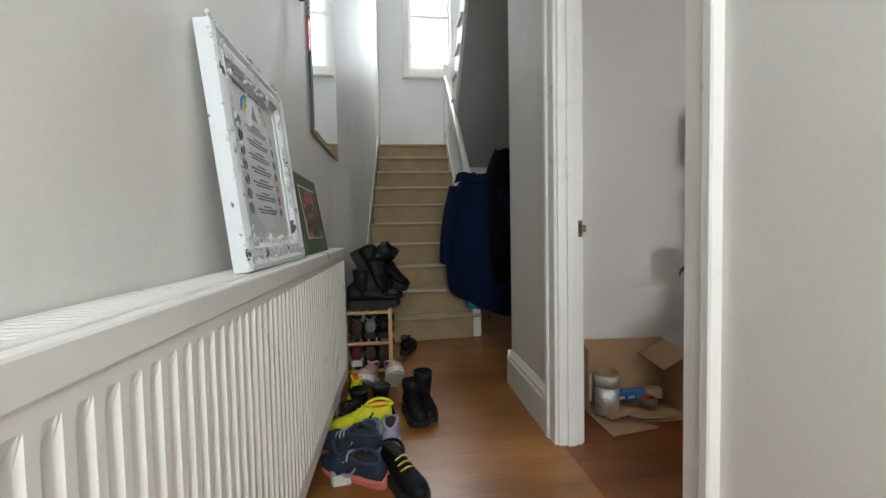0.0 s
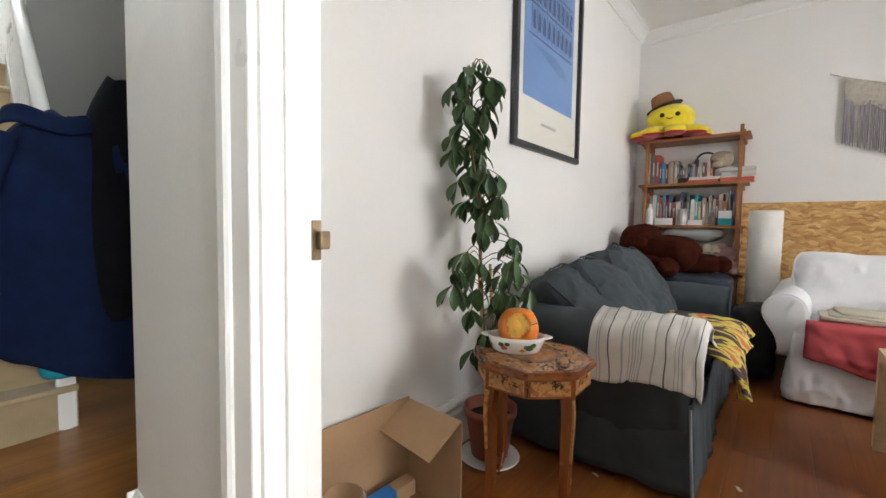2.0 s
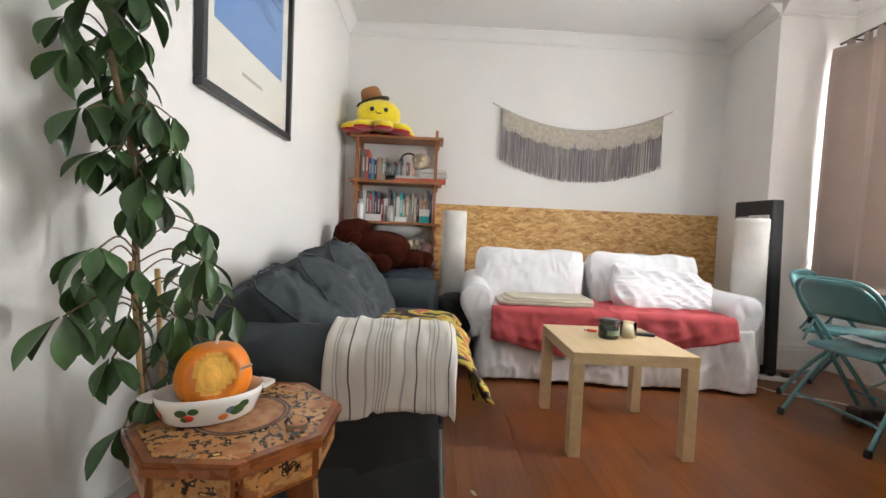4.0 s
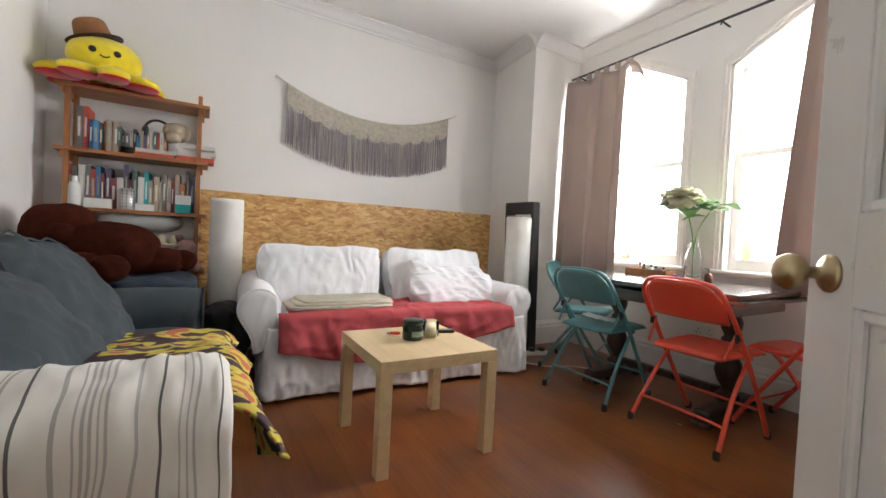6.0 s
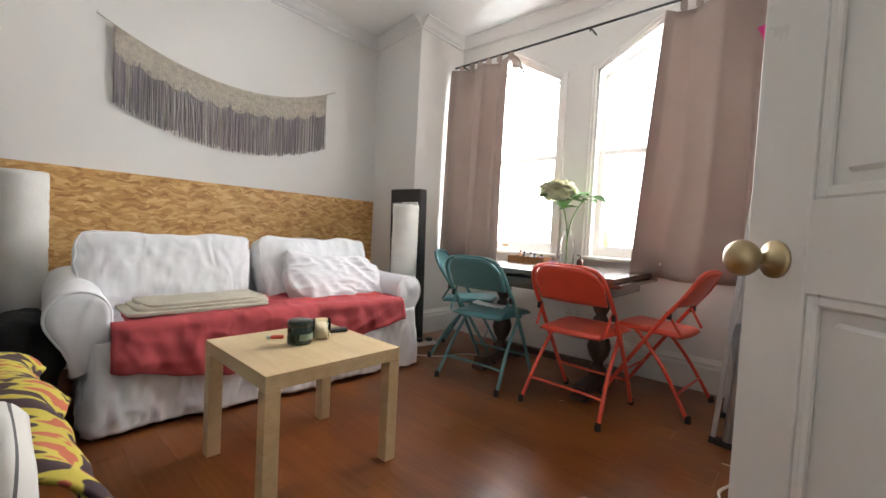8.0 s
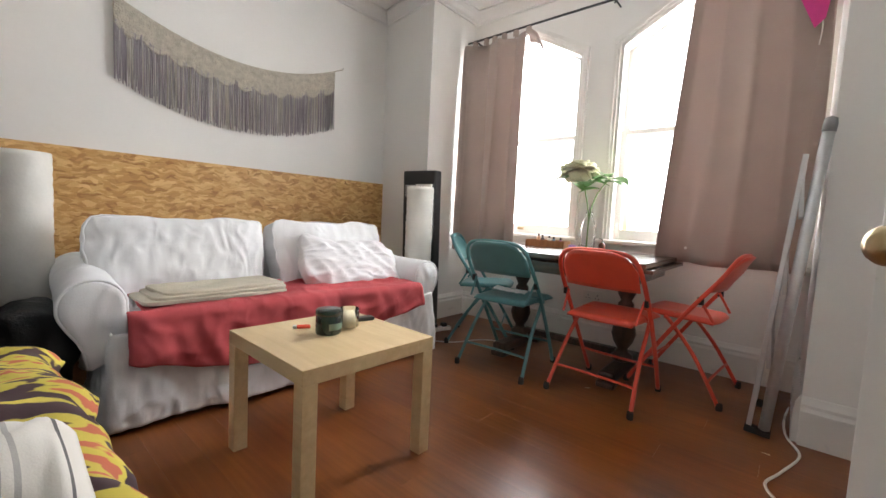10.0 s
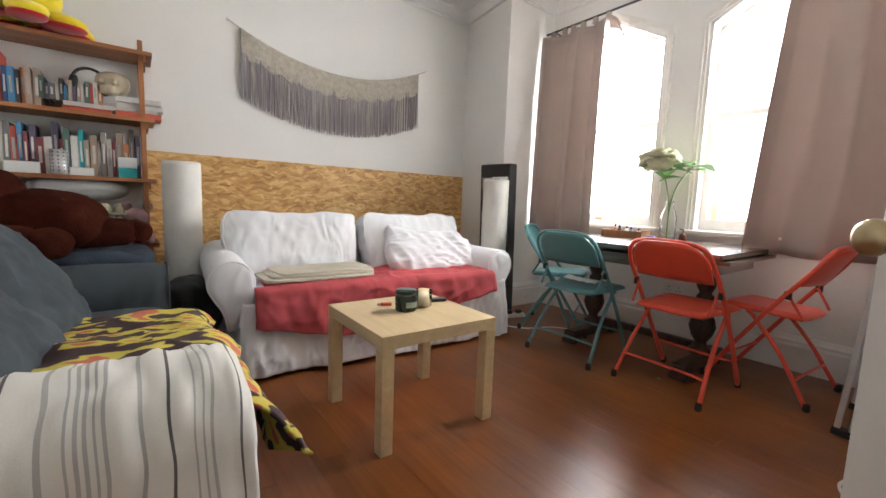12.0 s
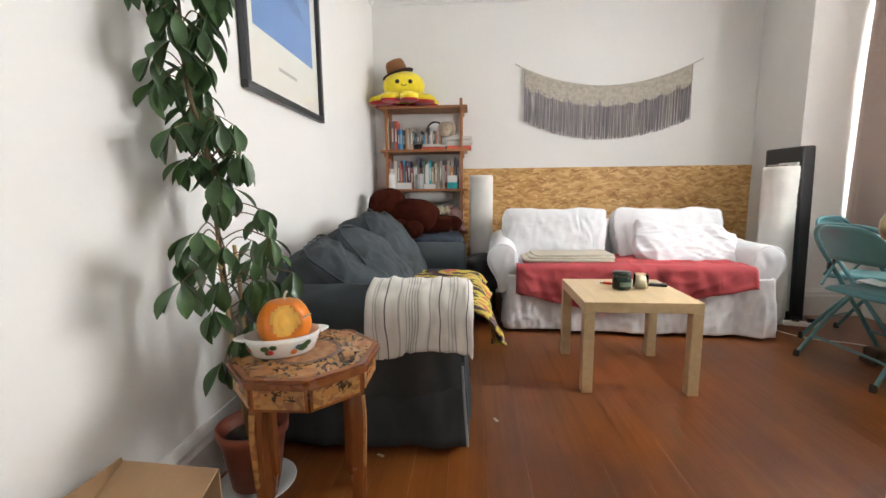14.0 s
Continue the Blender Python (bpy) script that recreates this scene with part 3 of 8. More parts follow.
# ---- living room windows ----
for k, (x0, x1) in enumerate(WINDOWS, 1):
    win = tagged(new("window_%d" % k), "white painted sash window with a gabled head, bright daylight outside", "window", "living room windows", "structure")
    c = (x0 + x1) / 2
    sl = (PEAK - EAVE) / (c - x0)
    # casing round the opening
    for a, s in ((x0, -1), (x1, 1)):
        bm = bmesh.new()
        prism(bm, [(a + s * q, WY + o) for o, q in [(0, -0.002), (0.014, 0), (0.014, 0.02), (0.022, 0.026), (0.022, 0.042), (0.028, 0.05), (0.028, 0.066), (0, 0.066)]], SILL, EAVE + 0.02)
        part("casing", bm, M["gloss"], win)
        bm = bmesh.new()
        for d, o in ((0.0, 0.014), (0.024, 0.022), (0.046, 0.028)):
            w = 0.0215
            lo, hi = (a + s * (d + w), EAVE + d * 0.6 - w * sl), (c, PEAK + d * 1.2)
            prism(bm, [lo, hi, (hi[0], hi[1] + w * 1.25), (lo[0], lo[1] + w * 1.25 + 0.012)], WY, WY + o, "XZ")
        part("casing_head", bm, M["gloss"], win)
    part("window_sill", bx(x0 - 0.09, x1 + 0.09, WY - 0.2, WY + 0.07, SILL - 0.032, SILL - 0.002, 0.008), M["gloss"], win)
    mid = 1.575
    for z0, z1, y, top in ((SILL, mid + 0.02, -1.395, False), (mid - 0.02, EAVE, -1.43, True)):
        sash = bmesh.new()
        fr = 0.042
        box(sash, x0, x0 + fr, y - 0.018, y + 0.018, z0, z1, 0.002)
        box(sash, x1 - fr, x1, y - 0.018, y + 0.018, z0, z1, 0.002)
        box(sash, x0 + fr, x1 - fr, y - 0.017, y + 0.017, z0, z0 + (0.04 if top else 0.075))
        if not top:
            box(sash, x0 + fr, x1 - fr, y - 0.017, y + 0.017, z1 - 0.035, z1)
        else:
            for a in (x0, x1):
                prism(sash, [(a, z1 - 0.02), (c, PEAK - 0.02), (c, PEAK + 0.02), (a, EAVE + 0.02)], y - 0.018, y + 0.018, "XZ")
        sh = part("sash", sash, M["gloss"], win)
        g = bmesh.new()
        if top:
            prism(g, [(x0 + 0.01, z0 + 0.01), (x1 - 0.01, z0 + 0.01), (x1 - 0.01, EAVE), (c, PEAK - 0.01), (x0 + 0.01, EAVE)], y - 0.002, y + 0.002, "XZ")
        else:
            box(g, x0 + 0.01, x1 - 0.01, y - 0.002, y + 0.002, z0 + 0.01, z1 - 0.01)
        pn = part("pane", g, M["glass"], sh)
        pn.visible_shadow = False
        if not top:
            lf = bmesh.new()
            box(lf, c - 0.03, c + 0.03, y + 0.018, y + 0.03, z0 + 0.03, z0 + 0.05, 0.004)
            part("sash_lift", lf, M["brass"], sh)
structure("ledge", bx(1.785, 4.23, WY, WY + 0.03, 0.69, 0.72, 0.006), M["gloss"], "thin white ledge under the windows", "ledge")

# ---- landing window ----
lw = tagged(new("window_landing"), "white painted landing sash window blown out by daylight", "window", "", "structure")
part("window_sill", bx(0.57, 1.41, 6.62, 6.72, 3.2, 3.235, 0.008), M["gloss"], lw)
for q in ((0.58, 0.68, 3.235, 4.75), (1.3, 1.4, 3.235, 4.75)):
    part("casing", bx(q[0], q[1], 6.675, 6.702, q[2], q[3], 0.006), M["gloss"], lw)
bm = bmesh.new()
for q in ((0.68, 0.72, 3.33, 4.75), (1.26, 1.3, 3.33, 4.75), (0.72, 1.26, 3.33, 3.4), (0.72, 1.26, 4.12, 4.17), (0.72, 1.26, 4.7, 4.75)):
    box(bm, q[0], q[1], 6.76, 6.8, q[2], q[3], 0.002)
part("sash", bm, M["gloss"], lw)
pn = part("pane", bx(0.7, 1.28, 6.778, 6.782, 3.36, 4.72), M["glass"], lw)
pn.visible_shadow = False
part("apron", bx(0.68, 1.3, 6.69, 6.702, 3.24, 3.33), M["gloss"], lw)

# ---- stairs ----
RISE, GO, Y0 = 0.205, 0.208, 3.9
stairs = tagged(new("staircase"), "steep staircase with beige carpet and white painted strings", "staircase", "", "structure")
for i in range(10):
    y = Y0 + i * GO
    x0 = 0.05 + 0.0625 * (y - 3.0) + 0.012
    x1 = 1.09
    z = RISE * (i + 1)
    bm = bmesh.new()
    deep = GO + (0.0 if i < 9 else 0.72)
    prism(bm, [(y + 0.012, z - RISE - (0.02 if i else 0)), (y + 0.012, z - 0.035), (y - 0.008, z - 0.03), (y - 0.014, z - 0.016), (y - 0.008, z - 0.004),
               (y + 0.004, z), (y + deep + 0.012, z), (y + deep + 0.012, z - RISE - (0.02 if i else 0))], x0, x1 + (0.06 if i == 0 else 0), "YZ")
    if i == 0:
        for v in bm.verts:
            if v.co.x > x1 and v.co.y < y + 0.1:
                v.co.y += 0.1
    st = part("carpeted_step", bm, M["carpet"], stairs)
    # pale strip along the edge stands in for light caught there, plus wear
    if i < 9 and i:
        bm = bmesh.new()
        tube(bm, [(x0 + 0.002, y - 0.006, z - 0.006), (x1 - 0.002, y - 0.006, z - 0.006)], 0.009, 8)
        part("lit_nosing", bm, M["nosing"], st, "pale strip of caught light on the worn carpet nosing", True)
bm = bmesh.new()
prism(bm, [(Y0 + 0.1, 0), (Y0 + 0.1, 0.35), (Y0 + 9.2 * GO, RISE * 10 + 0.1), (Y0 + 9.2 * GO + 0.1, RISE * 10), (Y0 + 9.2 * GO + 0.1, 0)], 1.092, 1.128, "YZ")
part("outer_string", bm, M["gloss"], stairs, "white painted stair string")
bm = bmesh.new()
prism(bm, [(Y0 - 0.05, 0), (Y0 - 0.05, 0.26), (Y0 + 9 * GO, RISE * 10 + 0.1), (6.69, RISE * 10 + 0.1), (6.69, 0)], -0.011, 0.011, "YZ")
for v in bm.verts:
    v.co.x += 0.05 + 0.0625 * (min(v.co.y, 5.6) - 3.0)
part("wall_string", bm, M["gloss"], stairs)


def newel(y, z0, z1):
    bm = bmesh.new()
    box(bm, 1.075, 1.145, y - 0.035, y + 0.035, z0, z1, 0.005)
    lathe(bm, [(0.0, z1 + 0.05), (0.025, z1 + 0.04), (0.04, z1 + 0.02), (0.045, z1)][::-1], 16, (1.11, y, 0))
    part("newel_post", bm, M["gloss"], stairs)


newel(Y0 + 0.14, 0, 1.2)
newel(Y0 + 9.3 * GO, RISE * 8, RISE * 10 + 1.0)
bm = bmesh.new()
ra, rb = (1.11, Y0 + 0.16, 1.17), (1.11, Y0 + 9.1 * GO, RISE * 10 + 0.86)
tube(bm, [ra, rb], 0.032, 12)
part("handrail", bm, M["gloss"], stairs, "white painted handrail", True)
for i in range(1, 17):
    f = i / 17
    y = ra[1] + (rb[1] - ra[1]) * f
    zt = ra[2] + (rb[2] - ra[2]) * f
    bm = bmesh.new()
    box(bm, 1.098, 1.122, y - 0.012, y + 0.012, 0.3 + (y - Y0) / GO * RISE - 0.1, zt - 0.02)
    part("baluster", bm, M["gloss"], stairs)
# the flight that turns back above
upper = tagged(new("staircase"), "upper flight of stairs seen from below with a grey soffit", "staircase", "", "structure")
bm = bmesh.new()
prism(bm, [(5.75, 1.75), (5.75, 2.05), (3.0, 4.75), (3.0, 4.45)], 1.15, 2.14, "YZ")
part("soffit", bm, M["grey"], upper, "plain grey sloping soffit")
bm = bmesh.new()
prism(bm, [(5.76, 1.72), (5.76, 2.15), (3.0, 4.86), (3.0, 4.42)], 1.115, 1.148, "YZ")
part("string", bm, M["gloss"], upper)
for i in range(12):
    y = 5.6 - i * 0.21
    z = 2.25 + i * 0.205
    part("tread", bx(1.09, 2.14, y - 0.24, y + 0.02, z - 0.035, z, 0.008), M["gloss"], upper)
    part("riser", bx(1.12, 2.14, y - 0.005, y + 0.005, z - 0.24, z - 0.035), M["gloss"], upper)
    for d in (0.05, 0.16):
        part("baluster", bx(1.125, 1.15, y - d - 0.012, y - d + 0.012, z, z + 0.85), M["gloss"], upper)

# ---- sofas ----


def sofa(name, m, width, depth, cloth, label, seat=0.43, arm=0.6, back=0.74, cushion=0.84, seed=0.0, hem=0.03, trim=None, aw=0.23):
    s = thing(name, m, label, "sofa")
    w = width / 2
    # skirted base with a loose hem
    bm = bmesh.new()
    per = [(-w + 0.02, 0), (-w + 0.02, -depth + 0.004), (w - 0.02, -depth + 0.004), (w - 0.02, 0)]
    path = []
    for (x0, y0), (x1, y1) in zip(per, per[1:]):
        n = max(2, int(math.dist((x0, y0), (x1, y1)) / 0.02))
        path += [(x0 + (x1 - x0) * k / n, y0 + (y1 - y0) * k / n) for k in range(n)]
    path.append(per[-1])
    cx, cy = 0, -depth / 2

    def skirt(u, v):
        x, y = path[min(len(path) - 1, int(round(u * (len(path) - 1))))]
        z = 0.025 + v * (seat - 0.09)
        out = (1 - v) ** 1.3 * (hem * 0.6 + hem * noise.noise(Vector((x * 9 + seed, y * 9, 0.4))) + 0.5 * hem * noise.noise(Vector((x * 24, y * 24, z * 5 + seed))))
        out += 0.25 * hem * noise.noise(Vector((x * 7, y * 7, z * 16 + seed)))
        d = Vector((x - cx, y - cy, 0))
        side = Vector((math.copysign(1, x), 0, 0)) if abs(abs(x) - (w - 0.02)) < 1e-3 and y > -depth + 0.03 else Vector((0, -1, 0))
        return Vector((x, y, z)) + side * out
    sheet(bm, skirt, len(path) - 1, 10, 0.008)
    part("skirt", bm, cloth, s, "", True)
    for sx in (-1, 1):
        pb = bmesh.new()
        tube(pb, smooth_path([(sx * (w - 0.016), -depth + 0.008, seat - 0.08), (sx * (w - 0.012), -depth + 0.0, 0.2), (sx * (w - 0.006), -depth - 0.012, 0.03)], 4), 0.005, 6)
        part("corner_piping", pb, trim or cloth, s)
    bm = bmesh.new()
    box(bm, -w + 0.03, w - 0.03, -depth + 0.04, -0.02, 0.06, seat - 0.12, 0.01)
    part("base", bm, cloth, s)
    for sx in (-1, 1):
        # rolled arm
        prof = []
        for k in range(15):
            q = math.pi * (k / 14 * 1.25 - 0.12)
            prof.append((0.135 * aw / 0.23 * math.cos(q) * sx * 1.0, 0.105 * math.sin(q)))
        bm = bmesh.new()
        rows = []
        ny = 16
        for j in range(ny + 1):
            f = j / ny
            y = -depth + 0.015 + f * (depth - 0.05)
            rnd = 1 - 0.06 * max(0.0, 1 - f * 9)
            ring = []
            for px, pz in [(sx * 0.37 * aw, -(arm - 0.105 - 0.05))] + prof + [(-sx * 0.41 * aw, -(arm - 0.105 - 0.05))]:
                p = Vector((sx * (w - aw / 2) + px * rnd, y, arm - 0.105 + pz * (rnd if pz > 0 else 1)))
                p += Vector((1, 0, 1)) * 0.006 * noise.noise(p * 8 + Vector((seed, 0, 0)))
                ring.append(bm.verts.new(p))
            rows.append(ring)
        for a, b in zip(rows, rows[1:]):
            for k in range(len(a) - 1):
                bm.faces.new((a[k], a[k + 1], b[k + 1], b[k]))
            bm.faces.new((a[-1], a[0], b[0], b[-1]))
        bm.faces.new(rows[0])
        bm.faces.new(rows[-1][::-1])
        arm_ob = part("arm", bm, cloth, s, "", True)
        pb = bmesh.new()
        tube(pb, [v + Vector((0, -0.002, 0)) for v in [Vector((sx * (w - aw / 2) + px * 0.95, -depth + 0.013, arm - 0.105 + pz * (0.95 if pz > 0 else 1))) for px, pz in [(sx * 0.37 * aw, -0.13)] + prof + [(-sx * 0.41 * aw, -0.13)]]], 0.005, 6)
        part("piping", pb, cloth, arm_ob)
    bm = bmesh.new()
    pillow(bm, width - 0.2, 0.22, back - 0.1, pose(0, -0.13, 0.1 + (back - 0.1) / 2, 6, 0, 0), 0.35, 0.008, seed, 14)
    part("back", bm, cloth, s, "", True)
    n = 2
    cw = (width - 2 * aw + 0.02) / n
    for k in range(n):
        x = -w + aw - 0.01 + cw * (k + 0.5)
        bm = bmesh.new()
        pillow(bm, cw + 0.01, depth - 0.26, 0.17, pose(x, -depth / 2 - 0.11, seat - 0.045, 0, 0, 0), 0.3, 0.008, seed + k, 14)
        part("seat_cushion", bm, cloth, s, "", True)
    return s


def crumple(p, seed, along=(1.0, 1.0, 1.0)):
    """Creases of a loose cover: soft swells with sharp ridges between."""
    q = Vector((p.x * along[0], p.y * along[1], p.z * along[2]))
    a = noise.noise(q * 4 + Vector((seed, 1, 2)))
    b = 0.3 - abs(noise.noise(q * 7 + Vector((2, seed, 5)) + Vector((a, a, 0))))
    c = 0.3 - abs(noise.noise(q * 15 + Vector((7, 3, seed))))
    return 0.5 * a + 0.9 * max(0.0, b) + 0.35 * max(0.0, c)


def box_cushion(bm, w, h, t, puff=0.35, seed=0.0, crease=0.012, along=(1, 1, 1), square=11):
    """A boxed cushion lying flat (w along x, h along y), with a welted edge, a puffed face and drawn creases."""
    tmp = bmesh.new()
    bmesh.ops.create_cube(tmp, size=2.0)
    bmesh.ops.subdivide_edges(tmp, edges=tmp.edges[:], cuts=38, use_grid_fill=True)
    for v in tmp.verts:
        c = v.co.copy()
        n = (abs(c.x) ** square + abs(c.y) ** square + abs(c.z) ** square) ** (1 / square)
        c /= n
        bulge = 1 + puff * (1 - c.x ** 4) * (1 - c.y ** 4)
        p = Vector((c.x * w / 2, c.y * h / 2, c.z * t / 2 * bulge))
        edge = max(abs(c.x), abs(c.y))
        p.z += math.copysign(1, c.z) * crease * crumple(p, seed, along) * min(1.0, 1.6 - edge)
        p.x += 0.4 * crease * noise.noise(Vector((c.y * 3, c.z, seed)))
        p.y += 0.6 * crease * noise.noise(Vector((c.x * 3, c.z, seed + 4)))
        v.co = p
    for s in (-1, 1):
        ring = []
        for k in range(72):
            q = 2 * math.pi * k / 72
            cq, sq = math.cos(q), math.sin(q)
            n = (abs(cq) ** square + abs(sq) ** square) ** (1 / square)
            x, y = cq / n, sq / n
            ring.append((x * w / 2 * 0.985 + 0.4 * crease * noise.noise(Vector((y * 3, s, seed))), y * h / 2 * 0.985 + 0.6 * crease * noise.noise(Vector((x * 3, s, seed + 4))), s * t / 2 * 0.9))
        tube(tmp, ring, 0.0045, 6, True)
    merge(bm, tmp)


def wide_sofa(m, cloth, label):
    """A low two-seat sofa in a loose washed cover: boxed back cushions over rolled arms, and a skirt to the floor."""
    s = thing("sofa", m, label, "sofa")
    W, D = 0.835, 0.905
    path = []
    per = [(-W, -0.02), (-W, -D), (W, -D), (W, -0.02)]
    for (x0, y0), (x1, y1) in zip(per, per[1:]):
        n = int(math.dist((x0, y0), (x1, y1)) / 0.012)
        path += [(x0 + (x1 - x0) * k / n, y0 + (y1 - y0) * k / n) for k in range(n)]
    path.append(per[-1])

    def skirt(u, v):
        x, y = path[int(round(u * (len(path) - 1)))]
        z = 0.022 + v * 0.375
        front = y < -D + 1e-4
        k = (1 - v) ** 0.8
        swell = 0.022 * k + 0.03 * k * noise.noise(Vector((x * 5, y * 5, 0.4))) + 0.045 * k * crumple(Vector((x, y, z)), 3.0, (1.6, 1.6, 1.2))
        bunch = 0.03 * k * math.exp(-((abs(x) - W + 0.1) / 0.09) ** 2) * (0.5 + noise.noise(Vector((x * 22, y * 22, z * 4))))
        out = swell + bunch + 0.006 * noise.noise(Vector((x * 30, y * 30, z * 12)))
        way = Vector((0.25 * math.copysign(1, x) * (abs(x) / W) ** 12, -1, 0)) if front else Vector((math.copysign(1, x), 0, 0))
        return Vector((x, y, z + 0.008 * noise.noise(Vector((x * 6, y * 6, 2))))) + way * out
    bm = bmesh.new()
    sheet(bm, skirt, len(path) - 1, 26, 0.006)
    part("skirt", bm, cloth, s, "", True)
    bm = bmesh.new()
    box(bm, -W + 0.03, W - 0.03, -D + 0.03, -0.02, 0.07, 0.33, 0.01)
    part("base", bm, cloth, s)
    for sx in (-1, 1):
        prof = [(0.745, 0.3), (0.743, 0.42), (0.745, 0.49)]
        prof += [(0.85 - 0.106 * math.cos(a), 0.497 + 0.108 * math.sin(a)) for a in [math.pi * (0.06 + 1.12 * k / 16) for k in range(17)]]
        prof += [(0.92, 0.405), (0.897, 0.37), (0.88, 0.33), (0.868, 0.26)]
        cx, cz = 0.82, 0.47
        rows = []
        bm = bmesh.new()
        for j, (y, k) in enumerate([(-0.88, 0.7), (-0.878, 0.88), (-0.868, 0.975)] + [(-0.855 + 0.79 * f / 26, 1.0) for f in range(27)]):
            ring = []
            for x, z in prof:
                zz = z + (0.03 * max(0.0, (y + 0.55) / 0.5) if z > 0.45 else 0)
                p = Vector((sx * (cx + (x - cx) * k) - 0.035, y, cz + (zz - cz) * k if zz > cz else zz))
                e = 0.009 * crumple(p, 6.0 + sx, (1.2, 0.9, 1.2)) * min(1.0, j / 5)
                p += Vector((sx * (x - cx), 0, max(0.0, z - cz))).normalized() * e
                ring.append(bm.verts.new(p))
            rows.append(ring)
        for a, b in zip(rows, rows[1:]):
            for i in range(len(a)):
                bm.faces.new((a[i], a[(i + 1) % len(a)], b[(i + 1) % len(a)], b[i]))
        bm.faces.new(rows[0])
        bm.faces.new(rows[-1][::-1])
        arm = part("arm", bm, cloth, s, "", True)
        pb = bmesh.new()
        tube(pb, [(sx * (cx + (x - cx) * 0.975) - 0.035, -0.869, cz + (z - cz) * 0.975 if z > cz else z) for x, z in prof], 0.0055, 7)
        part("piping", pb, cloth, arm, "", True)
    bm = bmesh.new()
    pillow(bm, 1.66, 0.2, 0.66, pose(0, -0.12, 0.4, 6, 0, 0), 0.3, 0.012, 2.0, 22)
    part("back", bm, cloth, s, "", True)
    for k, x in enumerate((-0.415, 0.33)):
        bm = bmesh.new()
        box_cushion(bm, 0.745, 0.62, 0.16, 0.12, 2.0 + k, 0.012)
        bmesh.ops.transform(bm, matrix=pose(x, -0.6, 0.375), verts=bm.verts)
        part("seat_cushion", bm, cloth, s, "", True)
    for k, (x, w) in enumerate(((-0.485, 0.8), (0.36, 0.785))):
        bm = bmesh.new()
        box_cushion(bm, w, 0.43, 0.16, 0.45, 8.0 + 3 * k, 0.034, (1.7, 0.7, 1))
        for v in bm.verts:
            # narrower where it sits between the arms, slumped in the middle
            f = max(0.0, 0.1 - v.co.y / 0.43)
            v.co.x -= math.copysign(1, v.co.x) * 0.055 * f * (abs(v.co.x) / (w / 2))
            v.co.y -= 0.03 * math.cos(v.co.x / w * 3.0) * max(0.0, v.co.y / 0.43)
        bmesh.ops.transform(bm, matrix=pose(x, -0.375, 0.615, 70, 0, (k - 0.5) * 2), verts=bm.verts)
        part("back_cushion", bm, cloth, s, "", True)
    return s


SOFA_M = pose(4.637, 0.515, 0, 0, 0, -94.3)
wide_sofa(SOFA_M, M["whitecloth"], "white loose-covered two-seat sofa with rolled arms")
sofa("sofa", pose(3.17, 2.53, 0, 0, 0, 0), 1.58, 0.82, M["greycloth"], "charcoal grey loose-covered two-seat sofa with rolled arms", 0.42, 0.62, 0.72, 0.84, 5.0, 0.025, M["piping"])

# ---- coffee table ----
ct = thing("coffee_table", pose(3.14, 0.88, 0, 0, 0, -1.2), "square birch-effect coffee table with chunky legs", "table")
part("tabletop", bx(-0.264, 0.264, -0.268, 0.268, 0.4, 0.45, 0.002), M["birch"], ct)
for x in (-0.239, 0.239):
    for y in (-0.243, 0.243):
        part("leg", bx(x - 0.025, x + 0.025, y - 0.025, y + 0.025, 0, 0.4, 0.002), M["birch"], ct)

# ---- folding chairs ----


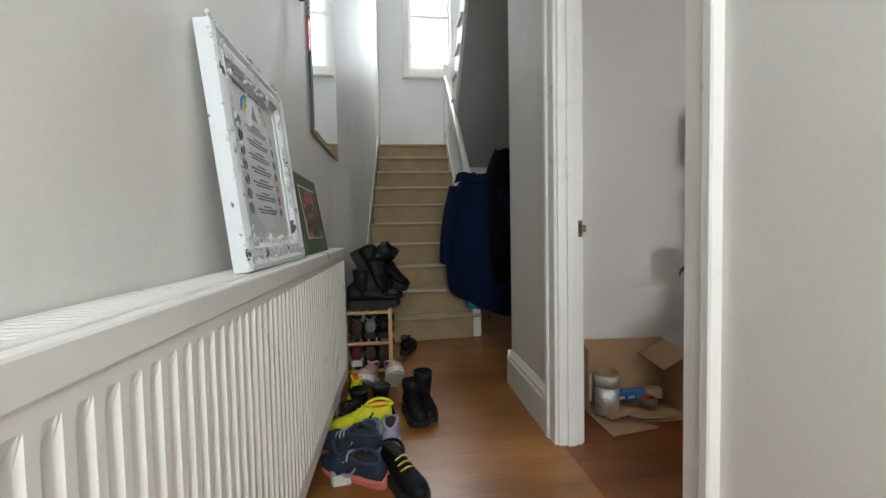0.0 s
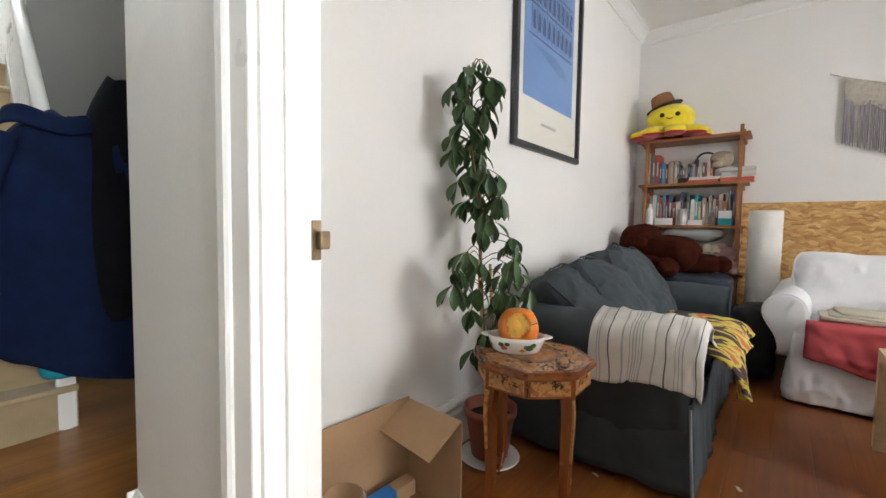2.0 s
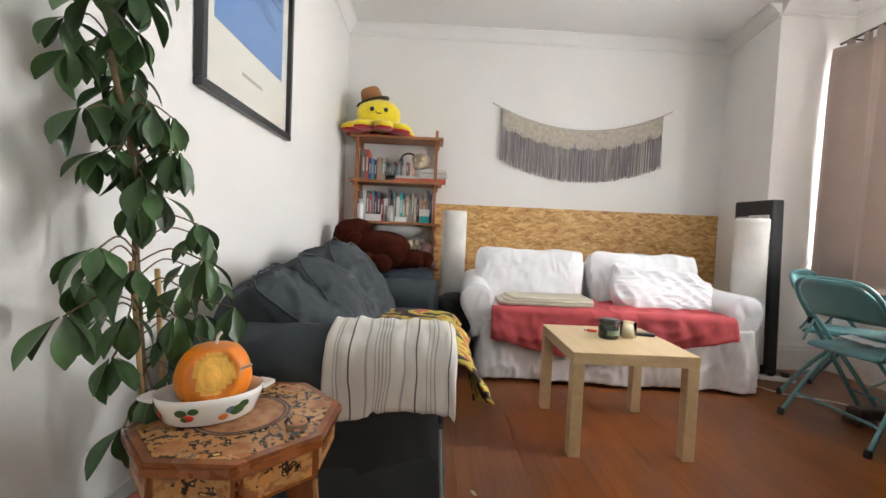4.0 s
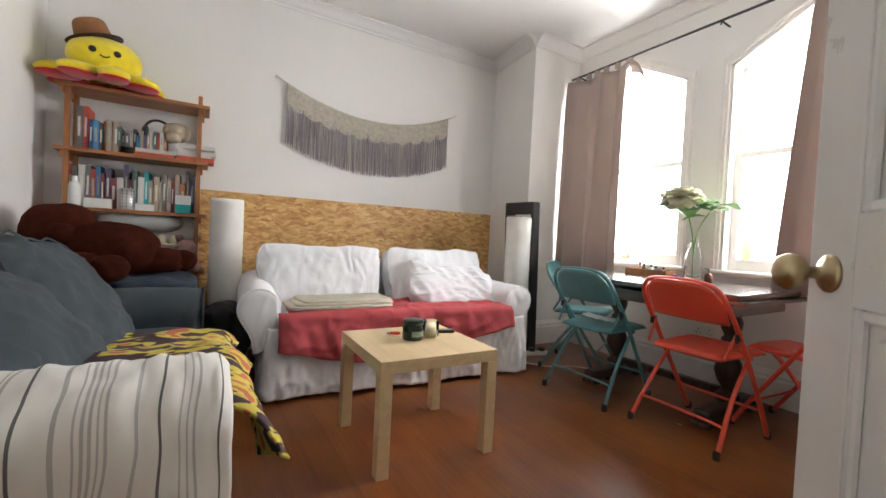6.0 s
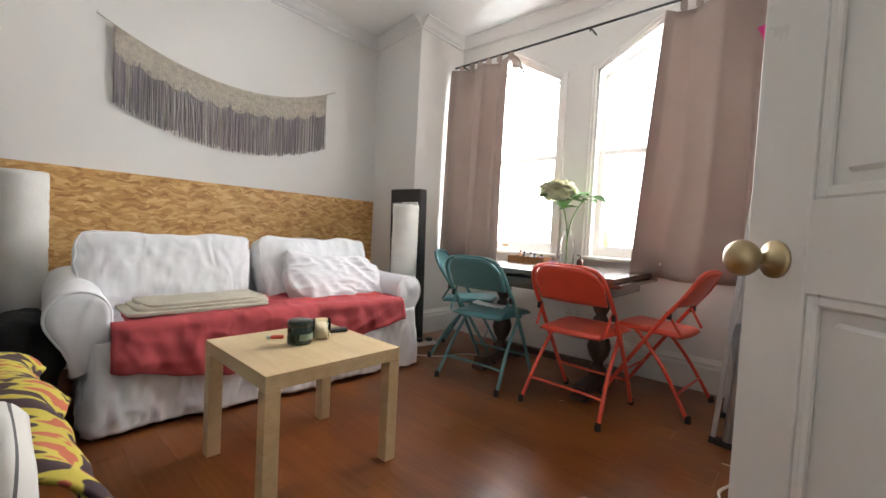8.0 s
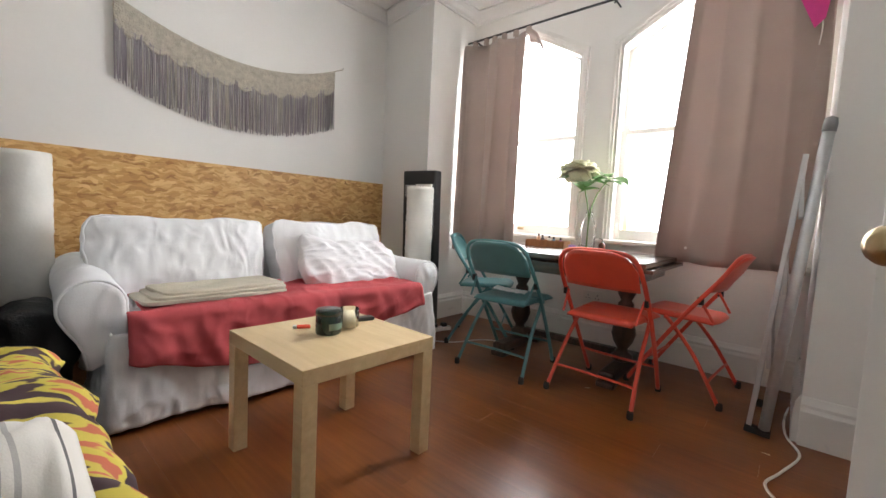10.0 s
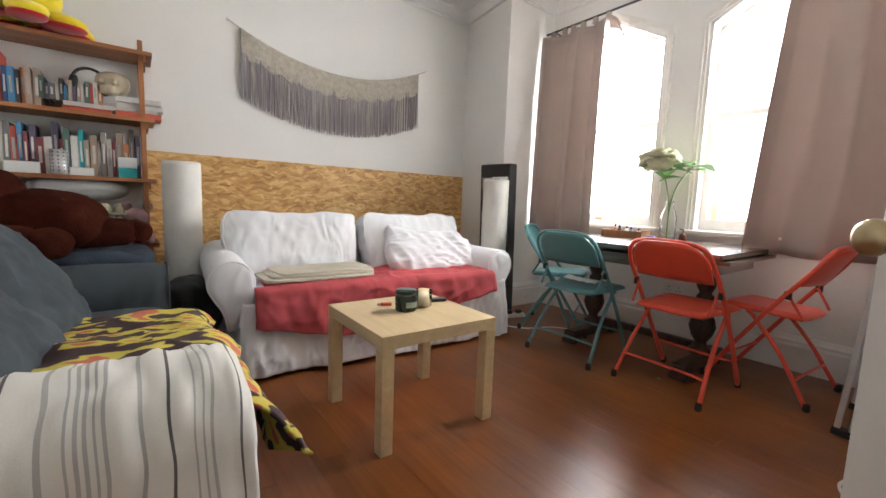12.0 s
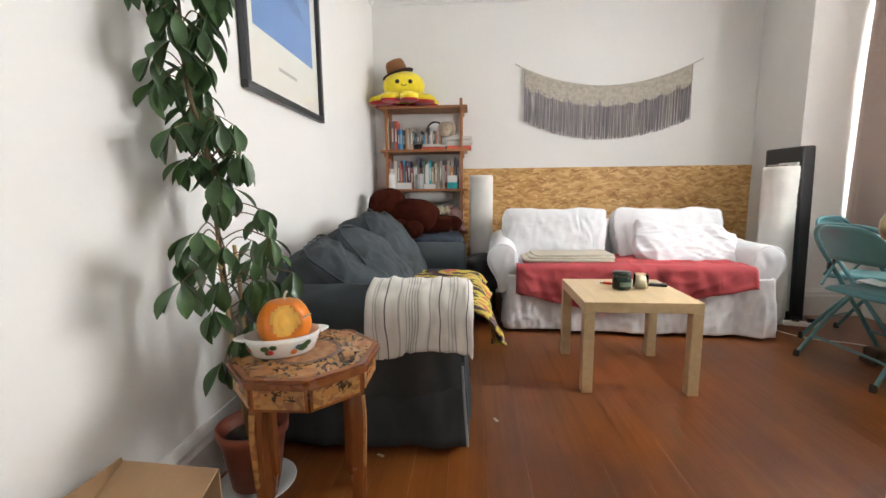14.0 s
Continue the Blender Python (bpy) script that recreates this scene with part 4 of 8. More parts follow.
def folding_chair(m, paint, label):
    c = thing("folding_chair", m, label, "chair", "folding chairs round the table")
    hw = 0.205
    bm = bmesh.new()
    side = lambda s: [(s * 0.2, 0.23, 0.012), (s * 0.21, 0.1, 0.225), (s * 0.215, -0.06, 0.475), (s * 0.21, -0.19, 0.66)]
    pts = smooth_path(side(-1) + [(-0.18, -0.235, 0.745), (-0.1, -0.25, 0.775), (0.1, -0.25, 0.775), (0.18, -0.235, 0.745)] + side(1)[::-1], 5)
    tube(bm, pts, 0.0115, 10)
    part("front_frame", bm, paint, c, "", True)
    bm = bmesh.new()
    pts = smooth_path([(-0.222, -0.235, 0.012), (-0.2, -0.1, 0.24), (-0.185, 0.035, 0.4), (-0.16, 0.055, 0.415), (0.16, 0.055, 0.415), (0.185, 0.035, 0.4), (0.2, -0.1, 0.24), (0.222, -0.235, 0.012)], 5)
    tube(bm, pts, 0.0105, 10)
    part("rear_frame", bm, paint, c, "", True)

    def back(u, v):
        x = -0.19 + 0.38 * u
        top = 0.775 - 0.09 * abs(u * 2 - 1) ** 5
        z = 0.585 + (top - 0.585) * v
        y = -0.14 - (z - 0.585) * 0.58 - 0.03 * (1 - (u * 2 - 1) ** 2)
        return (x, y, z)
    bm = bmesh.new()
    sheet(bm, back, 20, 8, 0.012)
    part("backrest", bm, paint, c, "", True)

    def seat(u, v):
        x = (-0.19 + 0.38 * u) * (0.9 + 0.12 * v)
        e = max(abs(u * 2 - 1), abs(v * 2 - 1))
        return (x, -0.185 + 0.385 * v - 0.02 * abs(u * 2 - 1) ** 3 * (1 if v > 0.5 else -1), 0.437 + 0.012 * v - 0.022 * (e ** 14) - 0.006 * (1 - e ** 2))
    bm = bmesh.new()
    sheet(bm, seat, 22, 20, 0.01)
    part("seat", bm, paint, c, "", True)
    bm = bmesh.new()
    tube(bm, smooth_path([(-0.205, 0.14, 0.16), (-0.12, 0.142, 0.156), (0.12, 0.142, 0.156), (0.205, 0.14, 0.16)], 3), 0.007, 8)
    part("front_rung", bm, paint, c, "", True)
    bm = bmesh.new()
    tube(bm, smooth_path([(-0.21, -0.175, 0.115), (-0.17, -0.176, 0.13), (0.17, -0.176, 0.13), (0.21, -0.175, 0.115)], 4), 0.007, 8)
    part("rear_rung", bm, paint, c, "", True)
    for s in (-1, 1):
        bm = bmesh.new()
        tube(bm, [(s * 0.19, -0.17, 0.43), (s * 0.2, -0.105, 0.54)], 0.007, 8)
        part("link", bm, paint, c)
        bm = bmesh.new()
        box(bm, s * 0.213 - 0.009, s * 0.213 + 0.009, -0.125, -0.095, 0.515, 0.555, 0.003)
        part("bracket", bm, M["rubber"], c)
        for x, y in ((s * 0.2, 0.232), (s * 0.222, -0.238)):
            bm = bmesh.new()
            lathe(bm, [(0.0, 0.0), (0.015, 0.0), (0.016, 0.015), (0.014, 0.035), (0.0, 0.036)], 12, (x, y, 0))
            part("foot", bm, M["rubber"], c)
    return c


folding_chair(pose(2.585, -0.5, 0, 0, 0, 176), M["red"], "coral red metal folding chair with its back to the room")
folding_chair(pose(2.3, -0.93, 0, 0, 0, -95), M["red"], "coral red metal folding chair at the end of the table")
folding_chair(pose(3.18, -0.455, 0, 0, 0, 182), M["teal"], "teal metal folding chair with its back to the room")
folding_chair(pose(3.6, -0.78, 0, 0, 0, 118), M["teal"], "teal metal folding chair tucked behind another")

bm = bmesh.new()
sheet(bm, lambda u, v: ((u - 0.5) * 0.2, (v - 0.5) * 0.13, 0.004 + 0.012 * abs(noise.noise(Vector((u * 4, v * 4, 1)))) + 0.02 * u * u), 12, 10, 0.001)
ob = part("paper_sheet", bm, mat("white_paper", (0.8, 0.8, 0.78), 0.7, vary=0.03), None, "", True)
ob.matrix_basis = pose(3.2, -0.47, 0.452, 0, 0, 20)
tagged(ob, "crumpled white paper lying on the teal chair seat", "paper")

# ---- dining table ----
dt = thing("dining_table", pose(2.95, -0.82, 0, 0, 0, 1), "dark old wooden table on two turned pedestals", "table")
part("tabletop", bx(-0.53, 0.53, -0.36, 0.4, 0.69, 0.72, 0.006), M["tabletop"], dt)
part("leaf", bx(-0.56, -0.30, -0.4, 0.38, 0.668, 0.688, 0.004), M["tabletop"], dt)
part("apron", bx(-0.48, 0.48, -0.3, 0.34, 0.6, 0.668, 0.004), M["tabletop"], dt)
for x in (-0.35, 0.35):
    bm = bmesh.new()
    lathe(bm, [(0.035, 0.09), (0.06, 0.1), (0.062, 0.13), (0.035, 0.15), (0.03, 0.17), (0.055, 0.21), (0.07, 0.26), (0.06, 0.31), (0.035, 0.36),
               (0.028, 0.4), (0.045, 0.42), (0.045, 0.44), (0.03, 0.46), (0.05, 0.5), (0.055, 0.54), (0.04, 0.58), (0.06, 0.6)], 20, (x, 0.02, 0))
    part("pedestal", bm, M["darkwood"], dt, "dark turned wooden pedestal", True)
    bm = bmesh.new()
    box(bm, x - 0.045, x + 0.045, -0.26, 0.3, 0.03, 0.09, 0.015)
    for y in (-0.22, 0.26):
        box(bm, x - 0.05, x + 0.05, y - 0.05, y + 0.05, 0, 0.035, 0.01)
    part("foot", bm, M["darkwood"], dt)
part("stretcher", bx(-0.31, 0.31, -0.005, 0.045, 0.12, 0.16, 0.006), M["darkwood"], dt)

# ---- strand board ----
ob = part("board", bx(4.893, 4.909, -0.84, 1.75, 0.2, 1.185, 0.001), M["osb"])
tagged(ob, "large sheet of pressed strand board fixed behind the sofa", "board")

# ---- bookshelf ----
SH = thing("bookshelf", pose(4.655, 1.745, 0), "tall slatted pine bookshelf crammed with books and oddments", "bookshelf")
LV = (0.24, 0.62, 1.0, 1.345, 1.715)
for x in (0.02, 0.22):
    for y in (0.02, 0.68):
        part("post", bx(x - 0.016, x + 0.016, y - 0.012, y + 0.012, 0, 1.775, 0.002), M["pine"], SH)
for z in LV:
    part("shelf", bx(-0.012, 0.25, -0.035, 0.735, z - 0.022, z, 0.002), M["shelfpine"], SH)
for y in (0.003, 0.697):
    for z in LV:
        part("batten", bx(-0.01, 0.25, y - 0.008, y + 0.008, z - 0.06, z - 0.024, 0.002), M["pine"], SH)

# ---- soft things on the sofas ----
M["pattern"] = two_tone("bold_patterned_throw", (0.06, 0.03, 0.035), (0.55, 0.45, 0.07), "noise", 12, 0.5, 0.9, 0.012, (1.6, 0.8, 1), (0.5, 0.13, 0.07), 0.61, 1.6)
M["beige"] = mat("oatmeal_knit", (0.55, 0.5, 0.4), 0.95, scale=10, vary=0.1, bump=0.5, fine=120)
M["jersey"] = wrinkled(mat("white_crumpled_cotton", (0.82, 0.81, 0.83), 0.9, scale=12, vary=0.05, bump=0.15, fine=180), 4.2, 0.9, (0.8, 2.6, 1))


def towel_mat():
    """White cotton with groups of dark woven stripes across x."""
    m = mat("striped_tea_towel", (0.74, 0.71, 0.66), 0.92, bump=0.1, fine=420)
    n, l = m.node_tree.nodes, m.node_tree.links
    at = n.new("ShaderNodeUVMap")
    sx = n.new("ShaderNodeSeparateXYZ")
    l.new(at.outputs[0], sx.inputs[0])
    ramp = n.new("ShaderNodeValToRGB")
    ramp.color_ramp.interpolation = "CONSTANT"
    e = ramp.color_ramp.elements
    w, g, d = (0.74, 0.71, 0.66, 1), (0.45, 0.43, 0.41, 1), (0.13, 0.12, 0.12, 1)
    e[0].position, e[0].color = 0.0, w
    e[1].position, e[1].color = 0.075, g
    stops = [(0.085, w), (0.105, g), (0.115, w), (0.19, d), (0.201, w), (0.3, g), (0.315, w), (0.36, g), (0.37, w), (0.385, g), (0.395, w),
             (0.41, g), (0.42, w), (0.435, g), (0.445, w), (0.46, g), (0.47, w), (0.56, g), (0.575, w), (0.66, d), (0.671, w), (0.74, g), (0.75, w),
             (0.77, g), (0.78, w), (0.8, g), (0.81, w), (0.92, d), (0.931, w)]
    for p, c in stops:
        e.new(p).color = c
    l.new(sx.outputs[0], ramp.inputs["Fac"])
    old = [x for x in n if x.type == "MIX"][0]
    l.new(ramp.outputs["Color"], old.inputs[6])
    return m


M["towel"] = wrinkled(towel_mat(), 5.0, 0.5)


def uv_sheet(ob, nu, nv):
    """UVs for a mesh made by sheet(): both sides share u, v."""
    me = ob.data
    uv = me.uv_layers.new(name="UVMap")
    per = (nu + 1) * (nv + 1)
    for lp in me.loops:
        k = lp.vertex_index % per
        uv.data[lp.index].uv = ((k // (nv + 1)) / nu, (k % (nv + 1)) / nv)


def nz(x, y, z=0.0):
    return noise.noise(Vector((x, y, z)))


# loose grey back cushions
for k, (x, y, z, sx, sy, sz, rx, ry, rz) in enumerate(((2.76, 2.25, 0.575, 0.5, 0.44, 0.16, 36, -4, 8), (3.04, 2.2, 0.575, 0.56, 0.46, 0.16, 48, 10, -6), (3.42, 2.2, 0.6, 0.58, 0.52, 0.18, 58, 6, -8))):
    bm = bmesh.new()
    box_cushion(bm, sx, sy, sz, 0.55, 3.3 * k + 1, 0.05, (0.8, 1.2, 1), 5)
    ob = part("cushion", bm, M["greycloth"], None, "", True)
    ob.matrix_basis = pose(x, y, z, rx, ry, rz)
    tagged(ob, "slumped charcoal grey cushion on the grey sofa", "cushion", "grey sofa cushions")
# tea towel over the arm
AX, AR, AZ = 2.495, 0.118, 0.513


def over_arm(u, v):
    y = 2.06 - 0.4 * u + 0.012 * nz(v * 5, u * 3, 2)
    s = v * 0.62
    drop = 0.125 - 0.035 * u + 0.01 * math.sin(u * 9)
    if s < drop:
        p = Vector((AX - (AR + 0.014) * 1.12 - 0.012 * (1 - s / drop), y, AZ - drop + s))
    else:
        q = math.pi - (s - drop) / (AR + 0.012)
        if q > 0.35:
            p = Vector((AX + (AR + 0.014) * math.cos(q) * 1.12, y, AZ + (AR + 0.006) * math.sin(q)))
        else:
            r = s - drop - (math.pi - 0.35) * (AR + 0.012)
            p = Vector((AX + (AR + 0.014) * math.cos(0.35) * 1.12 + r * 0.9, y, AZ + (AR + 0.006) * math.sin(0.35) - r * 0.35))
    k = max(0.0, u - 0.84) / 0.16
    p.z -= 0.03 * k * k
    p.y += 0.02 * k
    w = 0.016 * nz(u * 7, v * 5, 1) + 0.007 * nz(u * 15, v * 10, 5) + 0.006 * (0.3 - abs(nz(u * 6 + v * 3, v * 6 - u * 4, 8)))
    return p + Vector((-0.7 * w if v < 0.4 else 0, 0, abs(w)))


bm = bmesh.new()
sheet(bm, over_arm, 48, 48, 0.004)
ob = part("tea_towel", bm, M["towel"], None, "", True)
uv_sheet(ob, 48, 48)
tagged(ob, "white tea towel with dark woven stripes draped over the sofa arm", "tea towel")


def throw(u, v):
    """From the back of the grey seat, over its front edge and bunched against the near arm."""
    x = 2.56 + 0.92 * u
    edge = 1.69 + 0.025 * nz(u * 5, 3)
    s = v * 0.86
    top = 0.468 + 0.05 * math.sin(min(1.0, u * 1.3) * 2.6) ** 2 + 0.035 * math.exp(-((u - 0.06) * 7) ** 2)
    crease = 0.03 * max(0.0, 0.25 - abs(nz(x * 5 + s * 3, s * 6 - x * 2, 3))) + 0.014 * nz(x * 9, s * 9, 7)
    if s < 0.52:
        p = Vector((x, 2.2 - s * (2.2 - edge) / 0.52, top + crease))
    else:
        r = s - 0.52
        q = min(r / 0.07, 1.5)
        fall = 0.42 if u < 0.3 else 0.42 - 0.3 * min(1.0, (u - 0.3) / 0.2)
        fall *= min(1.0, 0.3 + u * 5)
        p = Vector((x, edge - 0.07 * math.sin(q), top - 0.07 * (1 - math.cos(q)) - max(0, r - 0.105) * fall + crease * 0.3))
        p.y -= (0.02 + 0.03 * nz(u * 11, r * 4)) * min(1.0, r * 8)
        p.x -= 0.12 * max(0.0, 1 - u / 0.4) * min(1.0, r * 6)
        p.y -= 0.03 * max(0.0, 1 - u / 0.3) * min(1.0, r * 6)
    return p


bm = bmesh.new()
sheet(bm, throw, 90, 66, 0.007)
ob = part("throw", bm, M["pattern"], None, "", True)
tagged(ob, "rumpled brown and yellow patterned throw on the grey sofa seat", "blanket")

def red_throw(u, v):
    """In the white sofa's own axes."""
    x = -0.79 + 1.5 * u
    low = 0.275 - 0.12 * math.sin(min(1.0, u / 0.5) * math.pi / 2) if u < 0.42 else 0.163 + 0.17 * ((u - 0.42) / 0.58) ** 1.1
    low += 0.022 * nz(u * 9, 5.0, 3)
    flat = 0.4 + 0.06 * nz(u * 3, 1.0, 9)
    s = v * (flat + 0.03 + 0.455 - low)
    if s < flat:
        p = Vector((x, -0.905 - s + flat, 0.474 + 0.006 * nz(x * 6, s * 7, 1)))
        p.x = max(-0.735, p.x)
    else:
        r = s - flat
        q = min(r / 0.035, 1.57)
        p = Vector((x, -0.905 - 0.035 * math.sin(q), 0.474 - 0.035 * (1 - math.cos(q)) - max(0, r - 0.055)))
        g = min(1, r * 6)
        p.y -= (0.02 + 0.034 * nz(x * 6 + r * 4, 1, 4) + 0.018 * nz(x * 15 - r * 6, r * 4, 6)) * g
    fold = 0.2 - abs(nz(x * 5 + v * 4, v * 4 - x * 3, 2))
    return p + Vector((0, -0.05 * max(0.0, fold) * (v >= 0.5), 0.07 * max(0.0, fold) * (v < 0.5) + 0.006 * nz(x * 12, v * 9, 2)))


bm = bmesh.new()
sheet(bm, red_throw, 90, 60, 0.007)
ob = part("throw", bm, M["redcloth"], None, "", True)
ob.matrix_basis = SOFA_M
tagged(ob, "faded red cotton throw over the white sofa seat", "blanket")
bl = thing("folded_blanket", SOFA_M @ pose(-0.43, -0.72, 0.472, 0, 0, 3), "folded oatmeal knitted blanket on the white sofa", "blanket")
for k, z in enumerate((0.012, 0.026, 0.04)):
    bm = bmesh.new()
    pillow(bm, 0.62 - 0.03 * k, 0.3 - 0.02 * k, 0.018, pose(0.02 * k, 0.012 * k, z + 0.006, 0, 0, 2.5 * k), 0.22, 0.011, k * 2.0, 20, 6)
    part("fold", bm, M["beige"], bl, "", True)
bm = bmesh.new()
pillow(bm, 0.72, 0.36, 0.15, None, 0.24, 0.012, 9.0, 40, 6, 0.6)
for v in bm.verts:
    r = noise.noise(Vector((v.co.x * 7 + v.co.y * 9, v.co.y * 4 - v.co.x * 3, 4.0)))
    r2 = noise.noise(Vector((v.co.x * 13 - v.co.y * 20, v.co.y * 8, 7.0)))
    v.co.z += math.copysign(1, v.co.z) * (0.045 * (0.35 - abs(r)) + 0.016 * (0.3 - abs(r2)))
    v.co.y += 0.03 * math.sin(v.co.x * 9) + 0.012 * noise.noise(v.co * 11)
ob = part("pillow", bm, M["jersey"], None, "", True)
ob.matrix_basis = SOFA_M @ pose(0.43, -0.585, 0.565, 48, 11, -4)
tagged(ob, "crumpled white cotton pillow leaning on the white sofa back", "pillow")

# ---- coffee table things ----
M["jar"] = mat("dark_green_glass", (0.012, 0.03, 0.022), 0.15, spec=0.7, vary=0.05, bump=0)
M["label"] = mat("pale_green_label", (0.2, 0.27, 0.19), 0.7)
M["wax"] = mat("cream_wax", (0.75, 0.66, 0.45), 0.5)
M["lighter"] = mat("orange_red_plastic", (0.8, 0.09, 0.05), 0.25)
M["clear"] = glass_mat("clear_glass", (0.97, 0.98, 0.98), 0.0)
M["clear"].node_tree.nodes["Principled BSDF"].inputs["IOR"].default_value = 1.12
jar = thing("candle_jar", pose(3.155, 0.89, 0.45), "dark green glass candle jar with a pale label", "candle")
bm = bmesh.new()
lathe(bm, [(0, 0), (0.043, 0), (0.047, 0.006), (0.047, 0.06), (0.043, 0.068), (0.042, 0.07), (0.048, 0.072), (0.048, 0.088), (0.044, 0.092), (0, 0.092)], 28)
part("jar", bm, M["jar"], jar, "", True)
bm = bmesh.new()
tube(bm, [(0.0478 * math.cos(a), 0.0478 * math.sin(a), 0.032) for a in [math.radians(d) for d in range(150, 260, 8)]], 0.0165, 4, False, 1.0)
for v in bm.verts:
    r = math.hypot(v.co.x, v.co.y)
    k = (0.0474 + (0.001 if r > 0.048 else 0)) / r
    v.co.x *= k
    v.co.y *= k
part("label", bm, M["label"], jar)
gc = thing("glass_candle", pose(3.17, 0.787, 0.45), "clear glass tumbler holding a cream candle", "candle")
bm = bmesh.new()
lathe(bm, [(0, 0), (0.037, 0), (0.038, 0.004), (0.038, 0.078), (0.0355, 0.078), (0.0355, 0.006), (0, 0.006)], 28)
g = part("tumbler", bm, M["clear"], gc, "", True)
g.visible_shadow = False
bm = bmesh.new()
lathe(bm, [(0, 0.007), (0.0345, 0.007), (0.0345, 0.045), (0, 0.043)], 24)
part("wax", bm, M["wax"], gc, "", True)
lt = thing("lighter", pose(3.27, 0.93, 0.45, 0, 0, 62), "orange red disposable lighter", "lighter")
part("body", bx(-0.03, 0.02, -0.011, 0.011, 0, 0.012, 0.004), M["lighter"], lt)
part("cap", bx(0.0205, 0.034, -0.01, 0.01, 0.001, 0.012, 0.002), M["steel"], lt, "silver lighter cap")
rm = thing("remote_control", pose(3.225, 0.69, 0.45, 0, 0, 75), "small black remote control", "remote")
part("body", bx(-0.06, 0.06, -0.02, 0.02, 0, 0.016, 0.005), M["black"], rm)

# ---- wall hangings ----
M["macrame"] = mat("knotted_cream_cotton", (0.52, 0.47, 0.39), 0.95, scale=30, vary=0.2, bump=0.9, fine=110)
M["fringe"] = two_tone("dip_dyed_fringe", (0.17, 0.145, 0.175), (0.42, 0.385, 0.39), "noise", 3, 0.5, 0.95, 0.25, (1, 26, 0.6))
M["fringe_pale"] = mat("undyed_fringe", (0.5, 0.46, 0.4), 0.95, scale=20, vary=0.15)
mac = thing("wall_hanging", pose(4.905, 0.467, 2.1), "cream knotted wall hanging with a dip-dyed grey fringe", "wall hanging")


def sag(y):
    q = y / 0.81
    return -0.205 * (1 - q * q)


bm = bmesh.new()
tube(bm, [(-0.02, -0.81 + 1.62 * k / 40, sag(-0.81 + 1.62 * k / 40)) for k in range(41)], 0.004, 6)
part("cord", bm, M["macrame"], mac)
for y in (-0.81, 0.81):
    bm = bmesh.new()
    tube(bm, [(0.0, y, 0), (-0.025, y, 0.0), (-0.025, y, 0.012)], 0.003, 6)
    part("hook", bm, M["steel"], mac)


def mac_body(u, v):
    y = -0.73 + 1.46 * u
    d = 0.15 + 0.035 * abs(math.sin(u * math.pi * 11))
    return (-0.022 - 0.004 * nz(u * 60, v * 14), y, sag(y) - d * v)


bm = bmesh.new()
sheet(bm, mac_body, 150, 16, 0.01)
part("knotted_band", bm, M["macrame"], mac, "", True)
rnd = random.Random(2)
dark, pale = bmesh.new(), bmesh.new()
for k in range(330):
    y = -0.728 + 1.456 * (k + rnd.random()) / 330
    u = (y + 0.73) / 1.46
    z0 = sag(y) - 0.125 - 0.02 * abs(math.sin(u * math.pi * 11))
    z1 = sag(y) - 0.45 - rnd.uniform(-0.015, 0.025)
    dy, dx = rnd.uniform(-0.008, 0.008), rnd.uniform(-0.007, 0.005)
    tube(pale if rnd.random() < 0.24 else dark, [(-0.023 + dx * 0.3, y, z0), (-0.023 + dx, y + dy * 0.5, (z0 + z1) / 2), (-0.022 + dx, y + dy, z1)], [0.003, 0.0032, 0.0026], 5)
tagged(part("fringe", dark, M["fringe"], mac, "dip-dyed grey fringe"), kind="stuff")
tagged(part("pale_fringe", pale, M["fringe_pale"], mac, "undyed cream fringe strands"), kind="stuff")

M["frame"] = mat("black_picture_frame", (0.03, 0.033, 0.038), 0.35)
M["paper"] = mat("cream_paper", (0.74, 0.7, 0.62), 0.6, vary=0.03, bump=0.01)
M["blueprint"] = two_tone("blue_wash_print", (0.12, 0.23, 0.48), (0.17, 0.3, 0.55), "noise", 5, 0.5, 0.5, 0.3)
M["inkblue"] = mat("dark_blue_ink", (0.035, 0.07, 0.18), 0.6)
M["inkgrey"] = mat("grey_print", (0.42, 0.4, 0.37), 0.7)
pic = thing("picture", pose(3.011, 2.575, 1.378), "large black-framed poster of a blue harbour facade", "picture")
PW, PH = 0.844, 1.12
for q in ((-PW / 2, PW / 2, 0, 0.032), (-PW / 2, PW / 2, PH - 0.032, PH)):
    part("frame_side", bx(q[0], q[1], -0.03, 0, q[2], q[3], 0.003), M["frame"], pic)
for q in ((-PW / 2, -PW / 2 + 0.032), (PW / 2 - 0.032, PW / 2)):
    part("frame_side", bx(q[0], q[1], -0.0299, 0, 0.033, PH - 0.033, 0.003), M["frame"], pic)
part("print", bx(-PW / 2 + 0.03, PW / 2 - 0.03, -0.008, -0.002, 0.03, PH - 0.03), M["paper"], pic)
part("blue_field", bx(-0.318, 0.318, -0.0095, -0.0085, 0.275, PH - 0.1), M["blueprint"], pic)
bm = bmesh.new()
for k in range(9):
    x = -0.24 + 0.06 * k
    box(bm, x - 0.0025, x + 0.0025, -0.0105, -0.0098, 0.62, 0.95)
    prism(bm, [(x + 0.012, 0.64), (x + 0.045, 0.64), (x + 0.045, 0.72), (x + 0.0285, 0.745), (x + 0.012, 0.72)], -0.0104, -0.0098, "XZ")
    box(bm, x + 0.012, x + 0.045, -0.0104, -0.0098, 0.79, 0.89)
for z in (0.6, 0.765, 0.91):
    box(bm, -0.26, 0.29, -0.0106, -0.0098, z, z + 0.008)
